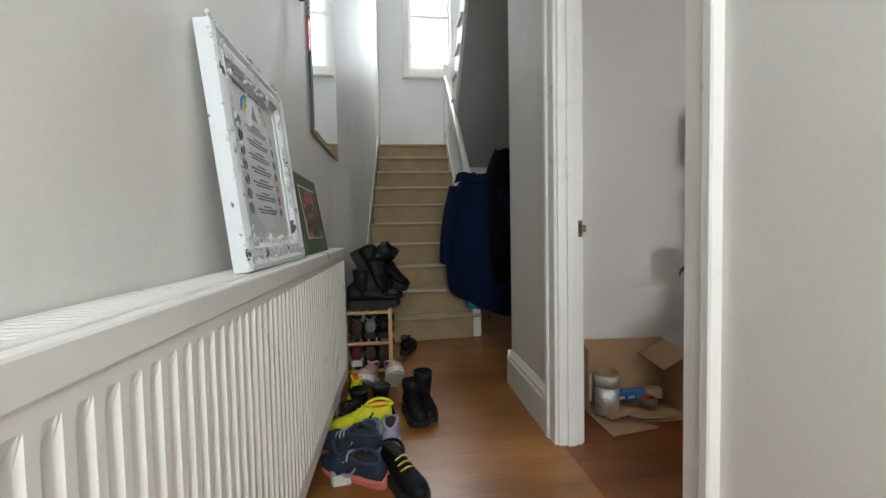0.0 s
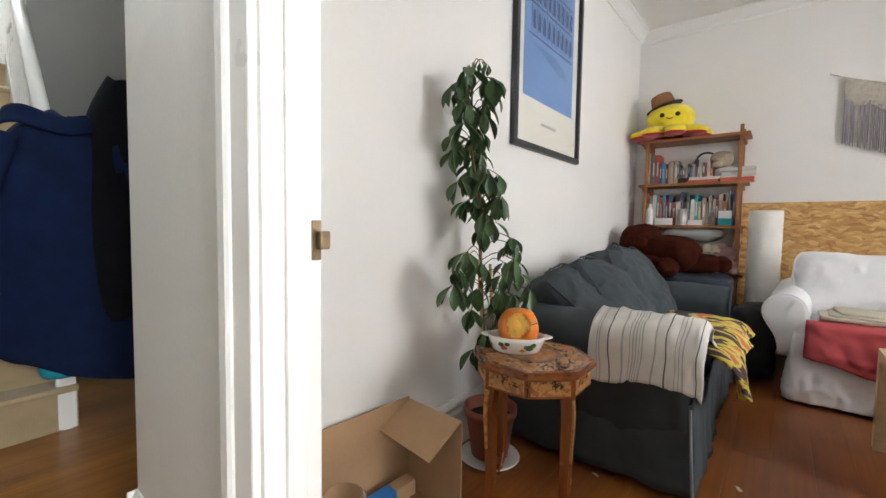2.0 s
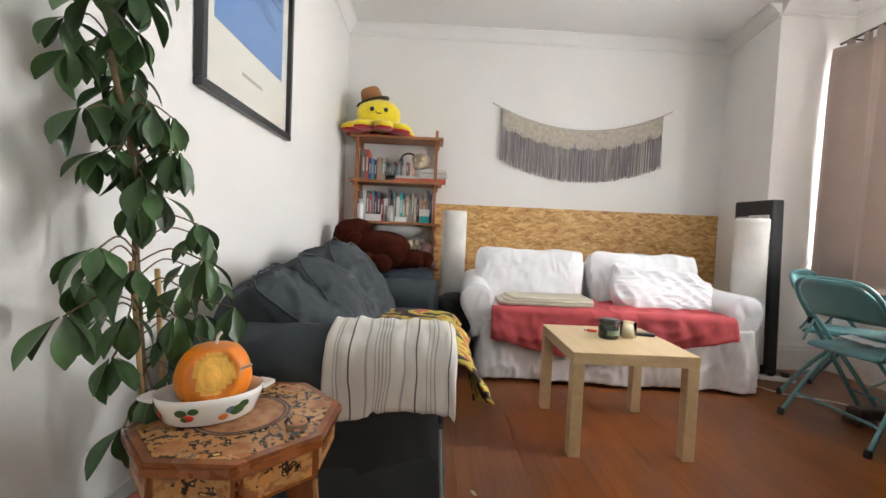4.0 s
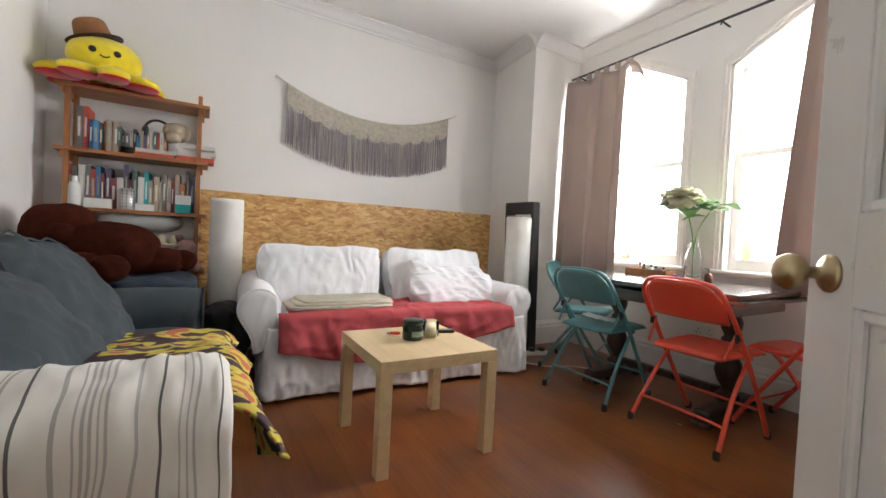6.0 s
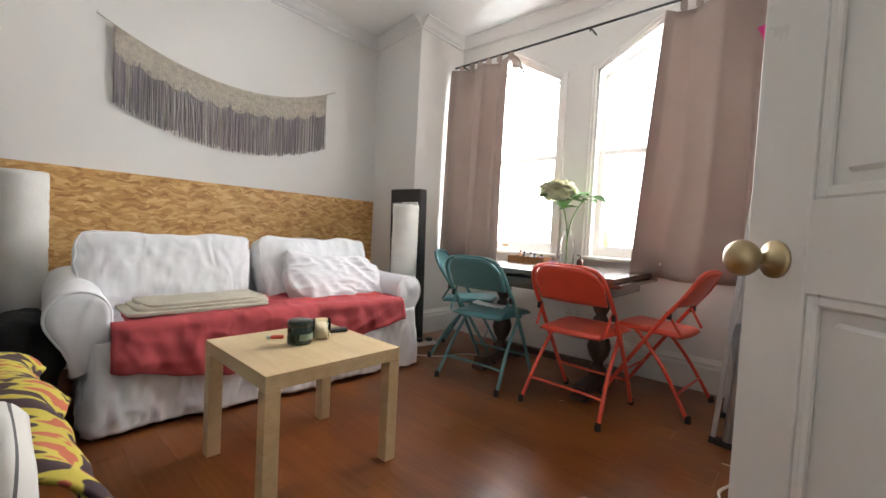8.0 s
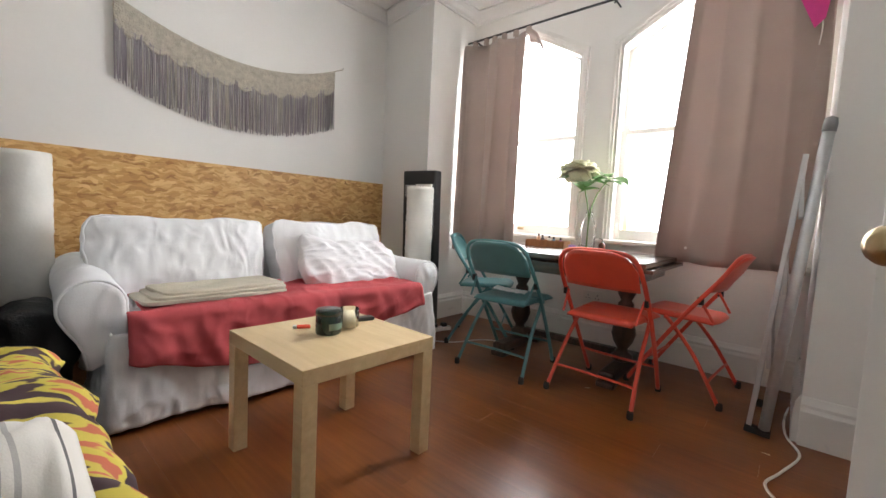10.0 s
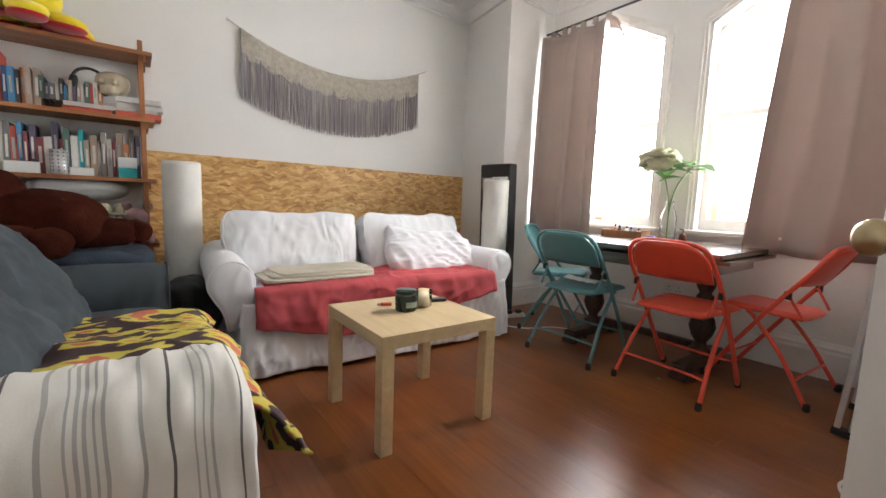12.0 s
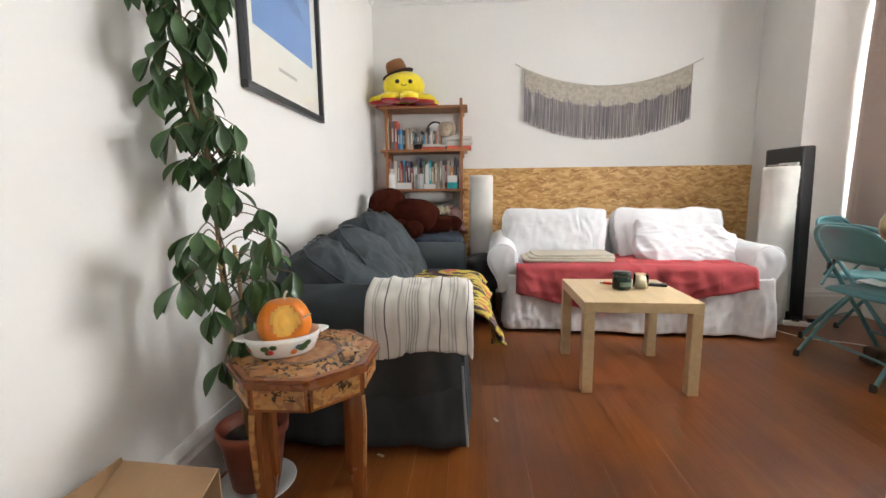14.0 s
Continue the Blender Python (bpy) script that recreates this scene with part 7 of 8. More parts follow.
flap("top_flap", [(0.232, 0.12, 0.332), (0.232, -0.128, 0.332), (0.09, -0.12, 0.25), (0.09, 0.12, 0.265)])
flap("front_flap", [(-0.23, -0.125, 0.006), (-0.02, -0.125, 0.006), (0.02, -0.2, 0.01), (-0.22, -0.26, 0.008)])
flap("loose_flap", [(-0.1, -0.09, 0.03), (0.12, -0.05, 0.04), (0.2, -0.17, 0.05), (-0.04, -0.16, 0.035)])
flap("loose_flap", [(-0.2, -0.05, 0.02), (-0.05, 0.0, 0.03), (0.0, -0.1, 0.05), (-0.17, -0.14, 0.025)])
M["foil"] = mat("crumpled_foil", (0.72, 0.72, 0.73), 0.4, 0.85, scale=18, vary=0.2, bump=0.5, fine=60)
ft = thing("foil_tub", pose(1.45, 2.4, 0.008), "cardboard tub wrapped in crumpled silver foil", "tub")
for z0, z1, r in ((0, 0.14, 0.06), (0.145, 0.2, 0.062)):
    bm = bmesh.new()
    lathe(bm, [(r - 0.008, z0), (r, z0), (r, (z0 + z1) / 2), (r + 0.001, z1), (r - 0.008, z1), (r - 0.008, z0)], 26, wob=0.02)
    part("foil_band", bm, M["foil"], ft, "", True)
bm = bmesh.new()
lathe(bm, [(0, 0.002), (0.05, 0.002), (0.05, 0.215), (0.054, 0.215), (0.054, 0.0), (0, 0.0)], 24)
part("card_tube", bm, M["card"], ft, "", True)
M["foilblue"] = mat("bright_blue_carton", (0.02, 0.18, 0.55), 0.4, vary=0.1)
fb = thing("foil_carton", pose(1.62, 2.47, 0.006, 0, -4, -6), "long blue kitchen wrap carton in the box", "carton")
part("carton", bx(-0.14, 0.08, -0.024, 0.024, 0.03, 0.082, 0.002), M["foilblue"], fb)
part("carton_end", bx(0.0805, 0.16, -0.024, 0.024, 0.03, 0.082, 0.002), M["card"], fb, "brown carton end")
bm = bmesh.new()
for k in range(4):
    box(bm, -0.12 + 0.05 * k, -0.085 + 0.05 * k, -0.0248, -0.0242, 0.045, 0.06)
part("print_bars", bm, M["white_plastic"], fb)
tp = thing("tape_roll", pose(1.63, 2.34, 0.052), "roll of brown parcel tape", "tape")
bm = bmesh.new()
lathe(bm, [(0.028, 0), (0.042, 0), (0.042, 0.048), (0.028, 0.048), (0.028, 0)], 26)
part("tape", bm, mat("brown_tape", (0.12, 0.075, 0.05), 0.3), tp, "", True)
bm = bmesh.new()
lathe(bm, [(0.025, 0.001), (0.0278, 0.001), (0.0278, 0.049), (0.025, 0.049), (0.025, 0.001)], 26)
part("core", bm, mat("red_card_core", (0.5, 0.04, 0.05), 0.7), tp)

# ---- radiator ----
rad = thing("radiator", pose(0.05, 0.62, 0), "long white double-panel radiator with vertical flutes", "radiator")
RL, RZ0, RZ1 = 1.96, 0.215, 0.862
FX = 0.108


def fluted(bm, x, depth, sgn=1):
    """A pressed panel: flat rim, with rounded flutes between."""
    n = int(RL / 0.0335)
    prof = []
    for k in range(n):
        c = RL * (k + 0.5) / n
        for d, o in ((-0.0135, 0.0), (-0.0095, 0.6), (-0.006, 1.0), (0.006, 1.0), (0.0095, 0.6), (0.0135, 0.0)):
            prof.append((c + d, o))
    zs = ((RZ0, 0), (RZ0 + 0.05, 0), (RZ0 + 0.075, 1), (RZ1 - 0.085, 1), (RZ1 - 0.06, 0), (RZ1 - 0.005, 0))
    rows = []
    for z, k in zs:
        rows.append([bm.verts.new((x + sgn * -depth * (1 - o) * k, y, z)) for y, o in [(0.0, 1)] + prof + [(RL, 1)]])
    for a, b in zip(rows, rows[1:]):
        for i in range(len(a) - 1):
            bm.faces.new((a[i], a[i + 1], b[i + 1], b[i]))


bm = bmesh.new()
fluted(bm, FX, 0.014)
part("front_panel", bm, M["radiator"], rad)
part("front_water_panel", bx(FX - 0.03, FX - 0.0145, 0.004, RL - 0.004, RZ0, RZ1 - 0.012), M["radiator"], rad)
part("rim", bx(FX - 0.016, FX + 0.003, -0.002, RL + 0.002, RZ1 - 0.045, RZ1 - 0.002, 0.005), M["radiator"], rad)
part("rear_panel", bx(0.012, 0.026, 0, RL, RZ0, RZ1 - 0.012, 0.004), M["radiator"], rad)
for y0, y1 in ((-0.004, 0.006), (RL - 0.006, RL + 0.004)):
    part("side_cover", bx(0.008, FX - 0.017, y0, y1, RZ0 + 0.01, RZ1 - 0.006, 0.003), M["radiator"], rad)
bm = bmesh.new()
box(bm, 0.006, 0.018, 0, RL, RZ1 - 0.008, RZ1, 0.002)
box(bm, FX - 0.03, FX - 0.0165, 0, RL, RZ1 - 0.008, RZ1, 0.002)
for k in range(130):
    y = 0.01 + (RL - 0.02) * k / 129
    box(bm, 0.018, FX - 0.03, y - 0.0045, y + 0.0045, RZ1 - 0.005, RZ1 - 0.0005)
part("top_grille", bm, M["radiator"], rad)
for y in (0.06, RL - 0.06):
    bm = bmesh.new()
    tube(bm, [(0.06, y, 0.0), (0.06, y, RZ0 + 0.01)], 0.0075, 10)
    part("pipe", bm, M["radiator"], rad, "", True)
    bm = bmesh.new()
    lathe(bm, [(0, 0.1), (0.018, 0.1), (0.02, 0.12), (0.018, 0.16), (0, 0.165)], 14, (0.06, y, 0))
    part("valve", bm, M["white_plastic"], rad)

# ---- ornate frame on the radiator ----
M["chippy"] = two_tone("chipped_white_paint", (0.66, 0.68, 0.69), (0.08, 0.07, 0.06), "noise", 24, 0.66, 0.5, 0.015)
M["silverleaf"] = mat("worn_white_carving", (0.6, 0.61, 0.61), 0.5, scale=30, vary=0.2, bump=0.5, fine=70)
FW, FH, FD = 0.47, 0.48, 0.032
fr = thing("framed_chart", pose(0.112, 1.54, RZ1, 0, -6.5, 0), "printed chart in an ornate chipped white frame", "picture")
rail_prof = [(0, 0), (0.03, 0), (0.034, 0.01), (0.028, 0.02), (0.032, 0.03), (0.03, 0.045), (0.018, 0.055), (0.016, 0.066), (0.004, 0.07), (0, 0.07)]


def frame_rail(length, m):
    """A moulded rail, mitred, lying along y with its outer edge at z 0; the face looks to +x."""
    bm = bmesh.new()
    lo = [bm.verts.new((o, -length / 2 + s, s)) for o, s in rail_prof]
    hi = [bm.verts.new((o, length / 2 - s, s)) for o, s in rail_prof]
    bm.faces.new(lo)
    bm.faces.new(hi[::-1])
    for i in range(len(lo)):
        bm.faces.new((lo[i], hi[i], hi[(i + 1) % len(lo)], lo[(i + 1) % len(lo)]))
    bmesh.ops.transform(bm, matrix=m, verts=bm.verts)
    return part("frame_rail", bm, M["chippy"], fr)


RAILS = [frame_rail(FW, pose(0, 0, 0)), frame_rail(FW, pose(0, 0, FH, 180, 0, 0)), frame_rail(FH, pose(0, -FW / 2, FH / 2, -90, 0, 0)), frame_rail(FH, pose(0, FW / 2, FH / 2, 90, 0, 0))]
rnd = random.Random(5)
for i, (cy, cz) in enumerate(((-FW / 2, 0), (FW / 2, 0), (-FW / 2, FH), (FW / 2, FH), (0, 0), (0, FH), (-FW / 2, FH / 2), (FW / 2, FH / 2))):
    bm = bmesh.new()
    sy, sz = (0.034 if cy < 0 else -0.034) if cy else 0, (0.034 if cz < FH / 3 else -0.034) if abs(cz - FH / 2) > 0.1 else 0
    for k in range(120):
        a, r = rnd.uniform(0, 6.28), rnd.uniform(0.0, 0.075)
        y, z = cy + sy + r * math.cos(a) * (1.4 if sy == 0 else 1), cz + sz + r * math.sin(a) * (1.4 if sz == 0 else 1)
        y, z = max(-FW / 2 + 0.004, min(FW / 2 - 0.004, y)), max(0.006, min(FH + 0.012, z))
        if abs(y) < FW / 2 - 0.07 and 0.07 < z < FH - 0.07:
            continue
        q = rnd.uniform(0.0025, 0.0055)
        bmesh.ops.create_icosphere(bm, subdivisions=1, radius=1.0, matrix=pose(0.028 + rnd.uniform(-0.004, 0.003), y, z, rnd.uniform(0, 180), 0, 0) @ Matrix.Diagonal((q * 0.7, q * 1.6, q * 0.8, 1)))
    part("carved_ornament", bm, M["silverleaf"], fr, "", True)
part("mount", bx(0.008, 0.011, -FW / 2 + 0.06, FW / 2 - 0.06, 0.06, FH - 0.06), M["paper"], fr)
M["ink"] = mat("dark_grey_ink", (0.1, 0.1, 0.11), 0.7)
M["chart"] = mat("pale_grey_chart_paper", (0.68, 0.68, 0.7), 0.6, vary=0.03, bump=0)
part("chart", bx(0.0115, 0.0125, -0.14, 0.14, 0.085, 0.425), M["chart"], fr)
bm = bmesh.new()
for k in range(17):
    if k not in (6, 13):
        box(bm, 0.0125, 0.013, -0.115 + 0.0135 * k, -0.105 + 0.0135 * k, 0.405, 0.416)
for i in range(7):
    z = 0.325 - 0.032 * i
    for d, w in ((0.008, 0.03), (0.0, 0.075), (-0.007, 0.062)):
        box(bm, 0.0125, 0.013, -w, w, z + d - 0.0021, z + d + 0.0021)
part("text_bars", bm, M["ink"], fr)
STONES = ((0.3, 0.3, 0.3), (0.25, 0.12, 0.08), (0.02, 0.16, 0.35), (0.03, 0.05, 0.06), (0.75, 0.3, 0.03), (0.6, 0.03, 0.03), (0.3, 0.02, 0.04))
for i, c in enumerate(STONES):
    bm = bmesh.new()
    bmesh.ops.create_icosphere(bm, subdivisions=2, radius=1.0, matrix=pose(0.0128, 0.112, 0.325 - 0.032 * i) @ Matrix.Diagonal((0.001, 0.011, 0.012, 1)))
    part("stone_print", bm, mat("printed_stone", c, 0.5, vary=0.2), fr)
    bm = bmesh.new()
    tube(bm, [(0.013, -0.115 + 0.011 * math.cos(a), 0.325 - 0.032 * i + 0.011 * math.sin(a)) for a in [2 * math.pi * k / 16 for k in range(16)]], 0.0012, 5, True)
    tube(bm, [(0.013, -0.115 + 0.006 * math.cos(a), 0.325 - 0.032 * i + 0.006 * math.sin(a)) for a in [2 * math.pi * k / 6 for k in range(6)]], 0.001, 4, True)
    part("symbol_print", bm, M["ink"], fr)
for s in (-1, 1):
    for k, c in enumerate(((0.1, 0.12, 0.45), (0.05, 0.35, 0.55), (0.2, 0.5, 0.1), (0.75, 0.6, 0.05), (0.7, 0.15, 0.04))):
        bm = bmesh.new()
        r = 0.04 - 0.005 * k
        tube(bm, [(0.0131, s * 0.045 + s * r * math.cos(a), 0.355 + r * 1.0 * math.sin(a)) for a in [math.pi * j / 20 for j in range(11)]], 0.0024, 5)
        part("rainbow_print", bm, mat("printed_ink", c, 0.5), fr)
bm = bmesh.new()
prism(bm, [(-0.02, 0.35), (0.02, 0.35), (0.008, 0.375), (0.0, 0.392), (-0.008, 0.375)], 0.0126, 0.0131, "YZ")
part("emblem_print", bm, mat("maroon_print", (0.2, 0.04, 0.06), 0.6), fr)
gz = part("glazing", bx(0.0145, 0.016, -FW / 2 + 0.064, FW / 2 - 0.064, 0.064, FH - 0.064), M["clear"], fr)
gz.visible_shadow = False

# ---- small green print ----
M["green"] = mat("olive_green_card", (0.075, 0.1, 0.05), 0.7, vary=0.06)
M["scenepic"] = two_tone("busy_dark_print", (0.05, 0.035, 0.03), (0.38, 0.24, 0.16), "noise", 24, 0.55, 0.4, 0.05, (1, 1, 1), (0.55, 0.12, 0.05), 0.63)
gp = thing("small_picture", pose(0.118, 2.115, RZ1, 0, -10, 0), "small busy print in an olive green mount", "picture")
part("mount", bx(0, 0.007, -0.2, 0.2, 0, 0.295, 0.001), M["green"], gp)
part("inner_edge", bx(0.0071, 0.0078, -0.14, 0.14, 0.055, 0.25), M["paper"], gp, "pale inner edge")
part("print", bx(0.0079, 0.0084, -0.135, 0.135, 0.06, 0.245), M["scenepic"], gp)
bm = bmesh.new()
bmesh.ops.create_icosphere(bm, subdivisions=2, radius=1, matrix=pose(0.0086, 0.01, 0.215) @ Matrix.Diagonal((0.0006, 0.05, 0.02, 1)))
part("red_shape", bm, mat("red_print", (0.5, 0.03, 0.03), 0.5), gp)

# ---- mirror and keys ----
mir = thing("wall_mirror", pose(0.051, 2.8, 1.39), "large frameless mirror hanging on the cream hall wall", "mirror")
MW, MH = 0.4, 1.08
bm = bmesh.new()
prism(bm, [(-MW, 0.0), (MW, 0.0), (MW, MH), (-MW, MH)], 0.001, 0.01, "YZ")
part("backing", bm, mat("dark_green_edge", (0.03, 0.06, 0.055), 0.3), mir, "dark green backing edge")
bm = bmesh.new()
a = [(-MW, 0.0), (MW, 0.0), (MW, MH), (-MW, MH)]
b = [(-MW + 0.025, 0.025), (MW - 0.025, 0.025), (MW - 0.025, MH - 0.025), (-MW + 0.025, MH - 0.025)]
va, vb = [bm.verts.new((0.0105, y, z)) for y, z in a], [bm.verts.new((0.0135, y, z)) for y, z in b]
bm.faces.new(vb)
for i in range(4):
    bm.faces.new((va[i], va[(i + 1) % 4], vb[(i + 1) % 4], vb[i]))
part("glass", bm, M["mirror"], mir, "silvered mirror glass")
ky = thing("key_hook", pose(0.051, 2.22, 1.91), "wall hook with keys and a red tag", "key hook")
part("plate", bx(0, 0.02, -0.03, 0.03, -0.03, 0.06, 0.004), M["black"], ky)
bm = bmesh.new()
tube(bm, smooth_path([(0.02, 0, 0.01), (0.045, 0, 0.0), (0.05, 0, 0.025)], 4), 0.004, 8)
part("hook", bm, M["black"], ky, "", True)
for k in range(5):
    bm = bmesh.new()
    tube(bm, [(0.042 + (0.006 * math.cos(q) if k % 2 else 0), (0 if k % 2 else 0.006 * math.cos(q)), -0.015 - 0.018 * k + 0.011 * math.sin(q)) for q in [2 * math.pi * j / 12 for j in range(12)]], 0.0015, 5, True)
    part("chain_link", bm, M["steel"], ky)
part("key", bx(0.035, 0.038, -0.02, -0.008, -0.15, -0.08, 0.001), M["brass"], ky, "brass key")
part("tag", bx(0.037, 0.043, -0.025, 0.03, -0.24, -0.115, 0.003), mat("red_plastic_tag", (0.45, 0.02, 0.03), 0.4), ky, "red plastic tag")

# ---- shoe rack and shoes ----
M["rackwood"] = wood("pale_birch_rack", (0.56, 0.36, 0.17), (0.44, 0.26, 0.11), 0.5, "Z", 3, 8)
rack = thing("shoe_rack", pose(0.09, 3.08, 0), "pale wooden slatted shoe rack piled with shoes", "shoe rack")
for x in (0.0, 0.28):
    for y in (0.0, 0.7):
        part("post", bx(x - 0.013, x + 0.013, y - 0.013, y + 0.013, 0, 0.455, 0.004), M["rackwood"], rack)
    for z in (0.06, 0.235, 0.43):
        part("side_rail", bx(x - 0.009, x + 0.009, 0.0135, 0.6865, z - 0.01, z + 0.01, 0.004), M["rackwood"], rack)
for z in (0.06, 0.235, 0.43):
    for y in (0.0, 0.7):
        part("end_rail", bx(0.0135, 0.2665, y - 0.008, y + 0.008, z - 0.01, z + 0.01, 0.003), M["rackwood"], rack)
    for k in range(5):
        x = 0.04 + 0.05 * k
        bm = bmesh.new()
        tube(bm, [(x, -0.012, z + 0.006), (x, 0.712, z + 0.006)], 0.006, 8)
        part("dowel", bm, M["rackwood"], rack, "", True)
LEATHER = mat("black_leather", (0.006, 0.006, 0.007), 0.55, scale=14, vary=0.3, bump=0.3, fine=80, spec=0.22)
SOLE = mat("black_rubber_sole", (0.011, 0.011, 0.011), 0.75)


def loft(bm, rings):
    vs = [[bm.verts.new(p) for p in r] for r in rings]
    for a, b in zip(vs, vs[1:]):
        n = len(a)
        for k in range(n):
            bm.faces.new((a[k], a[(k + 1) % n], b[(k + 1) % n], b[k]))
    bm.faces.new(vs[0][::-1])
    bm.faces.new(vs[-1])


def shoe(m, upper, sole, label, length=0.28, inner=None, stripe=None, shaft=0.0, lace=None, thick=0.028, category="shoe"):
    """A shoe along +y with the heel at 0; shaft: the height of a boot's leg."""
    s = thing("boot" if shaft else "shoe", m, label, category, "shoes in the hall")
    prof = ((0.0, 0.028, 0.085), (0.08, 0.036, 0.1), (0.2, 0.038, 0.1), (0.34, 0.037, 0.1), (0.48, 0.039, 0.088), (0.62, 0.045, 0.068), (0.78, 0.047, 0.055), (0.92, 0.036, 0.047), (1.0, 0.015, 0.035))
    rings = []
    for f, w, h in prof:
        y = f * length
        rings.append([Vector((w * math.cos(q) * (1 - 0.25 * max(0, math.sin(q))), y, thick + max(0.0, h * (0.5 + 0.5 * math.sin(q))))) for q in [2 * math.pi * k / 16 for k in range(16)]])
    bm = bmesh.new()
    loft(bm, rings)
    part("upper", bm, upper, s, "", True)
    bm = bmesh.new()
    out = [(-1, f, w * 1.1) for f, w, h in prof] + [(1, f, w * 1.1) for f, w, h in prof[::-1]]
    prism(bm, [(sx * w, f * length * 1.02 - 0.004) for sx, f, w in out], 0.0, thick + 0.012)
    for v in bm.verts:
        if v.co.z < 0.01 and v.co.y > length * 0.8:
            v.co.z += (v.co.y - length * 0.8) * 0.25
    part("sole", bm, sole, s)
    if shaft:
        bm = bmesh.new()
        lathe(bm, [(0.036, 0.07), (0.04, 0.12), (0.046, shaft * 0.6 + 0.08), (0.05, shaft + 0.08), (0.046, shaft + 0.081), (0.04, 0.14), (0.0, 0.12)], 20, (0, 0.28 * length, 0), wob=0.1)
        part("shaft", bm, upper, s, "", True)
    else:
        bm = bmesh.new()
        bmesh.ops.create_icosphere(bm, subdivisions=2, radius=1.0, matrix=pose(0, 0.2 * length, thick + 0.094) @ Matrix.Diagonal((0.026, 0.055, 0.012, 1)))
        part("opening", bm, inner or SOLE, s)
        bm = bmesh.new()
        tube(bm, [(0.03 * math.cos(q), 0.2 * length + 0.062 * math.sin(q), thick + 0.1 + 0.008 * math.cos(q * 2)) for q in [2 * math.pi * k / 20 for k in range(20)]], 0.007, 6, True)
        part("collar", bm, upper, s, "", True)
    if lace:
        for k in range(4):
            f = 0.45 + 0.07 * k
            h = thick + 0.096 - 0.013 * k
            bm = bmesh.new()
            tube(bm, smooth_path([(-0.026, f * length, h - 0.012), (0, f * length + 0.006, h), (0.026, f * length, h - 0.012)], 3), 0.0035, 6)
            part("lace", bm, lace, s)
    if stripe:
        for sx in (-1, 1):
            bm = bmesh.new()
            tube(bm, smooth_path([(sx * 0.037, 0.3 * length, thick + 0.075), (sx * 0.0445, 0.45 * length, thick + 0.03), (sx * 0.047, 0.62 * length, thick + 0.04)], 4), [0.003, 0.004, 0.005, 0.006, 0.007, 0.0065, 0.006, 0.005, 0.003], 6)
            part("side_stripe", bm, stripe, s, "", True)
    return s


YEL = mat("neon_yellow_mesh", (0.7, 0.68, 0.02), 0.7, scale=30, vary=0.12, bump=0.3, fine=150)
ORA = mat("orange_lining", (0.85, 0.12, 0.02), 0.8)
WSOLE = mat("white_foam_sole", (0.7, 0.68, 0.62), 0.6)
NAVY = mat("navy_knit", (0.025, 0.035, 0.07), 0.85, scale=30, vary=0.2, bump=0.4, fine=140)
CORAL = mat("coral_foam", (0.75, 0.22, 0.18), 0.6)
LILAC = mat("pale_lilac_rubber", (0.4, 0.36, 0.48), 0.6)
BLUE = mat("faded_blue_felt", (0.13, 0.2, 0.42), 0.9, bump=0.4)
PINK = mat("pink_ribbed_cloth", (0.58, 0.36, 0.3), 0.85, scale=20, vary=0.1, bump=0.4)
MAROON = mat("maroon_suede", (0.13, 0.02, 0.03), 0.85, bump=0.3)
BROWN = mat("dark_brown_suede", (0.06, 0.035, 0.025), 0.9, bump=0.3)
GREYM = mat("grey_mesh", (0.17, 0.19, 0.2), 0.8, bump=0.4)
WHITE = mat("white_leather", (0.66, 0.67, 0.68), 0.5, bump=0.1)
shoe(pose(0.38, 2.34, 0.035, 0, 0, 98), YEL, WSOLE, "neon yellow running shoe with an orange lining", inner=ORA, stripe=LEATHER, lace=YEL)
shoe(pose(0.18, 2.86, 0, 0, 0, -178), YEL, WSOLE, "neon yellow running shoe tucked by the radiator", inner=ORA, stripe=LEATHER, lace=YEL)
shoe(pose(0.37, 1.98, 0.0, 0, -26, 58), NAVY, CORAL, "navy running shoe with a coral foam sole", 0.29, lace=LILAC, stripe=LILAC, thick=0.035)
shoe(pose(0.34, 2.1, 0.03, 0, -18, 66), NAVY, CORAL, "navy running shoe with a coral foam sole", 0.29, lace=LILAC, stripe=LILAC, thick=0.035)
shoe(pose(0.2, 2.0, 0.0, 0, 0, 8), NAVY, WSOLE, "dark navy trainer lying on other shoes", 0.27, lace=GREYM)
shoe(pose(0.36, 2.06, 0, 0, 0, -150), LEATHER, SOLE, "black leather shoe with a yellow lace", 0.27, lace=mat("yellow_lace", (0.5, 0.42, 0.08), 0.8))
shoe(pose(0.29, 2.25, 0.0, 0, 0, -172), BLUE, LILAC, "faded blue slipper on a lilac sole", 0.25)
shoe(pose(0.38, 2.27, 0.0, 0, 0, 178), LILAC, LILAC, "pale lilac rubber clog", 0.24)
shoe(pose(0.22, 2.66, 0, 0, 0, 172), LEATHER, SOLE, "black leather ankle boot by the radiator", 0.26, shaft=0.05, category="boot")
shoe(pose(0.31, 2.68, 0, 0, 0, -170), LEATHER, SOLE, "black leather ankle boot by the radiator", 0.26, shaft=0.06, category="boot")
shoe(pose(0.2, 2.46, 0, 0, 0, 165), LEATHER, SOLE, "scuffed black leather shoe by the radiator", 0.28, lace=SOLE)
shoe(pose(0.46, 2.62, 0, 0, 0, -165), LEATHER, SOLE, "tall black leather boot standing on the boards", 0.25, shaft=0.1, category="boot")
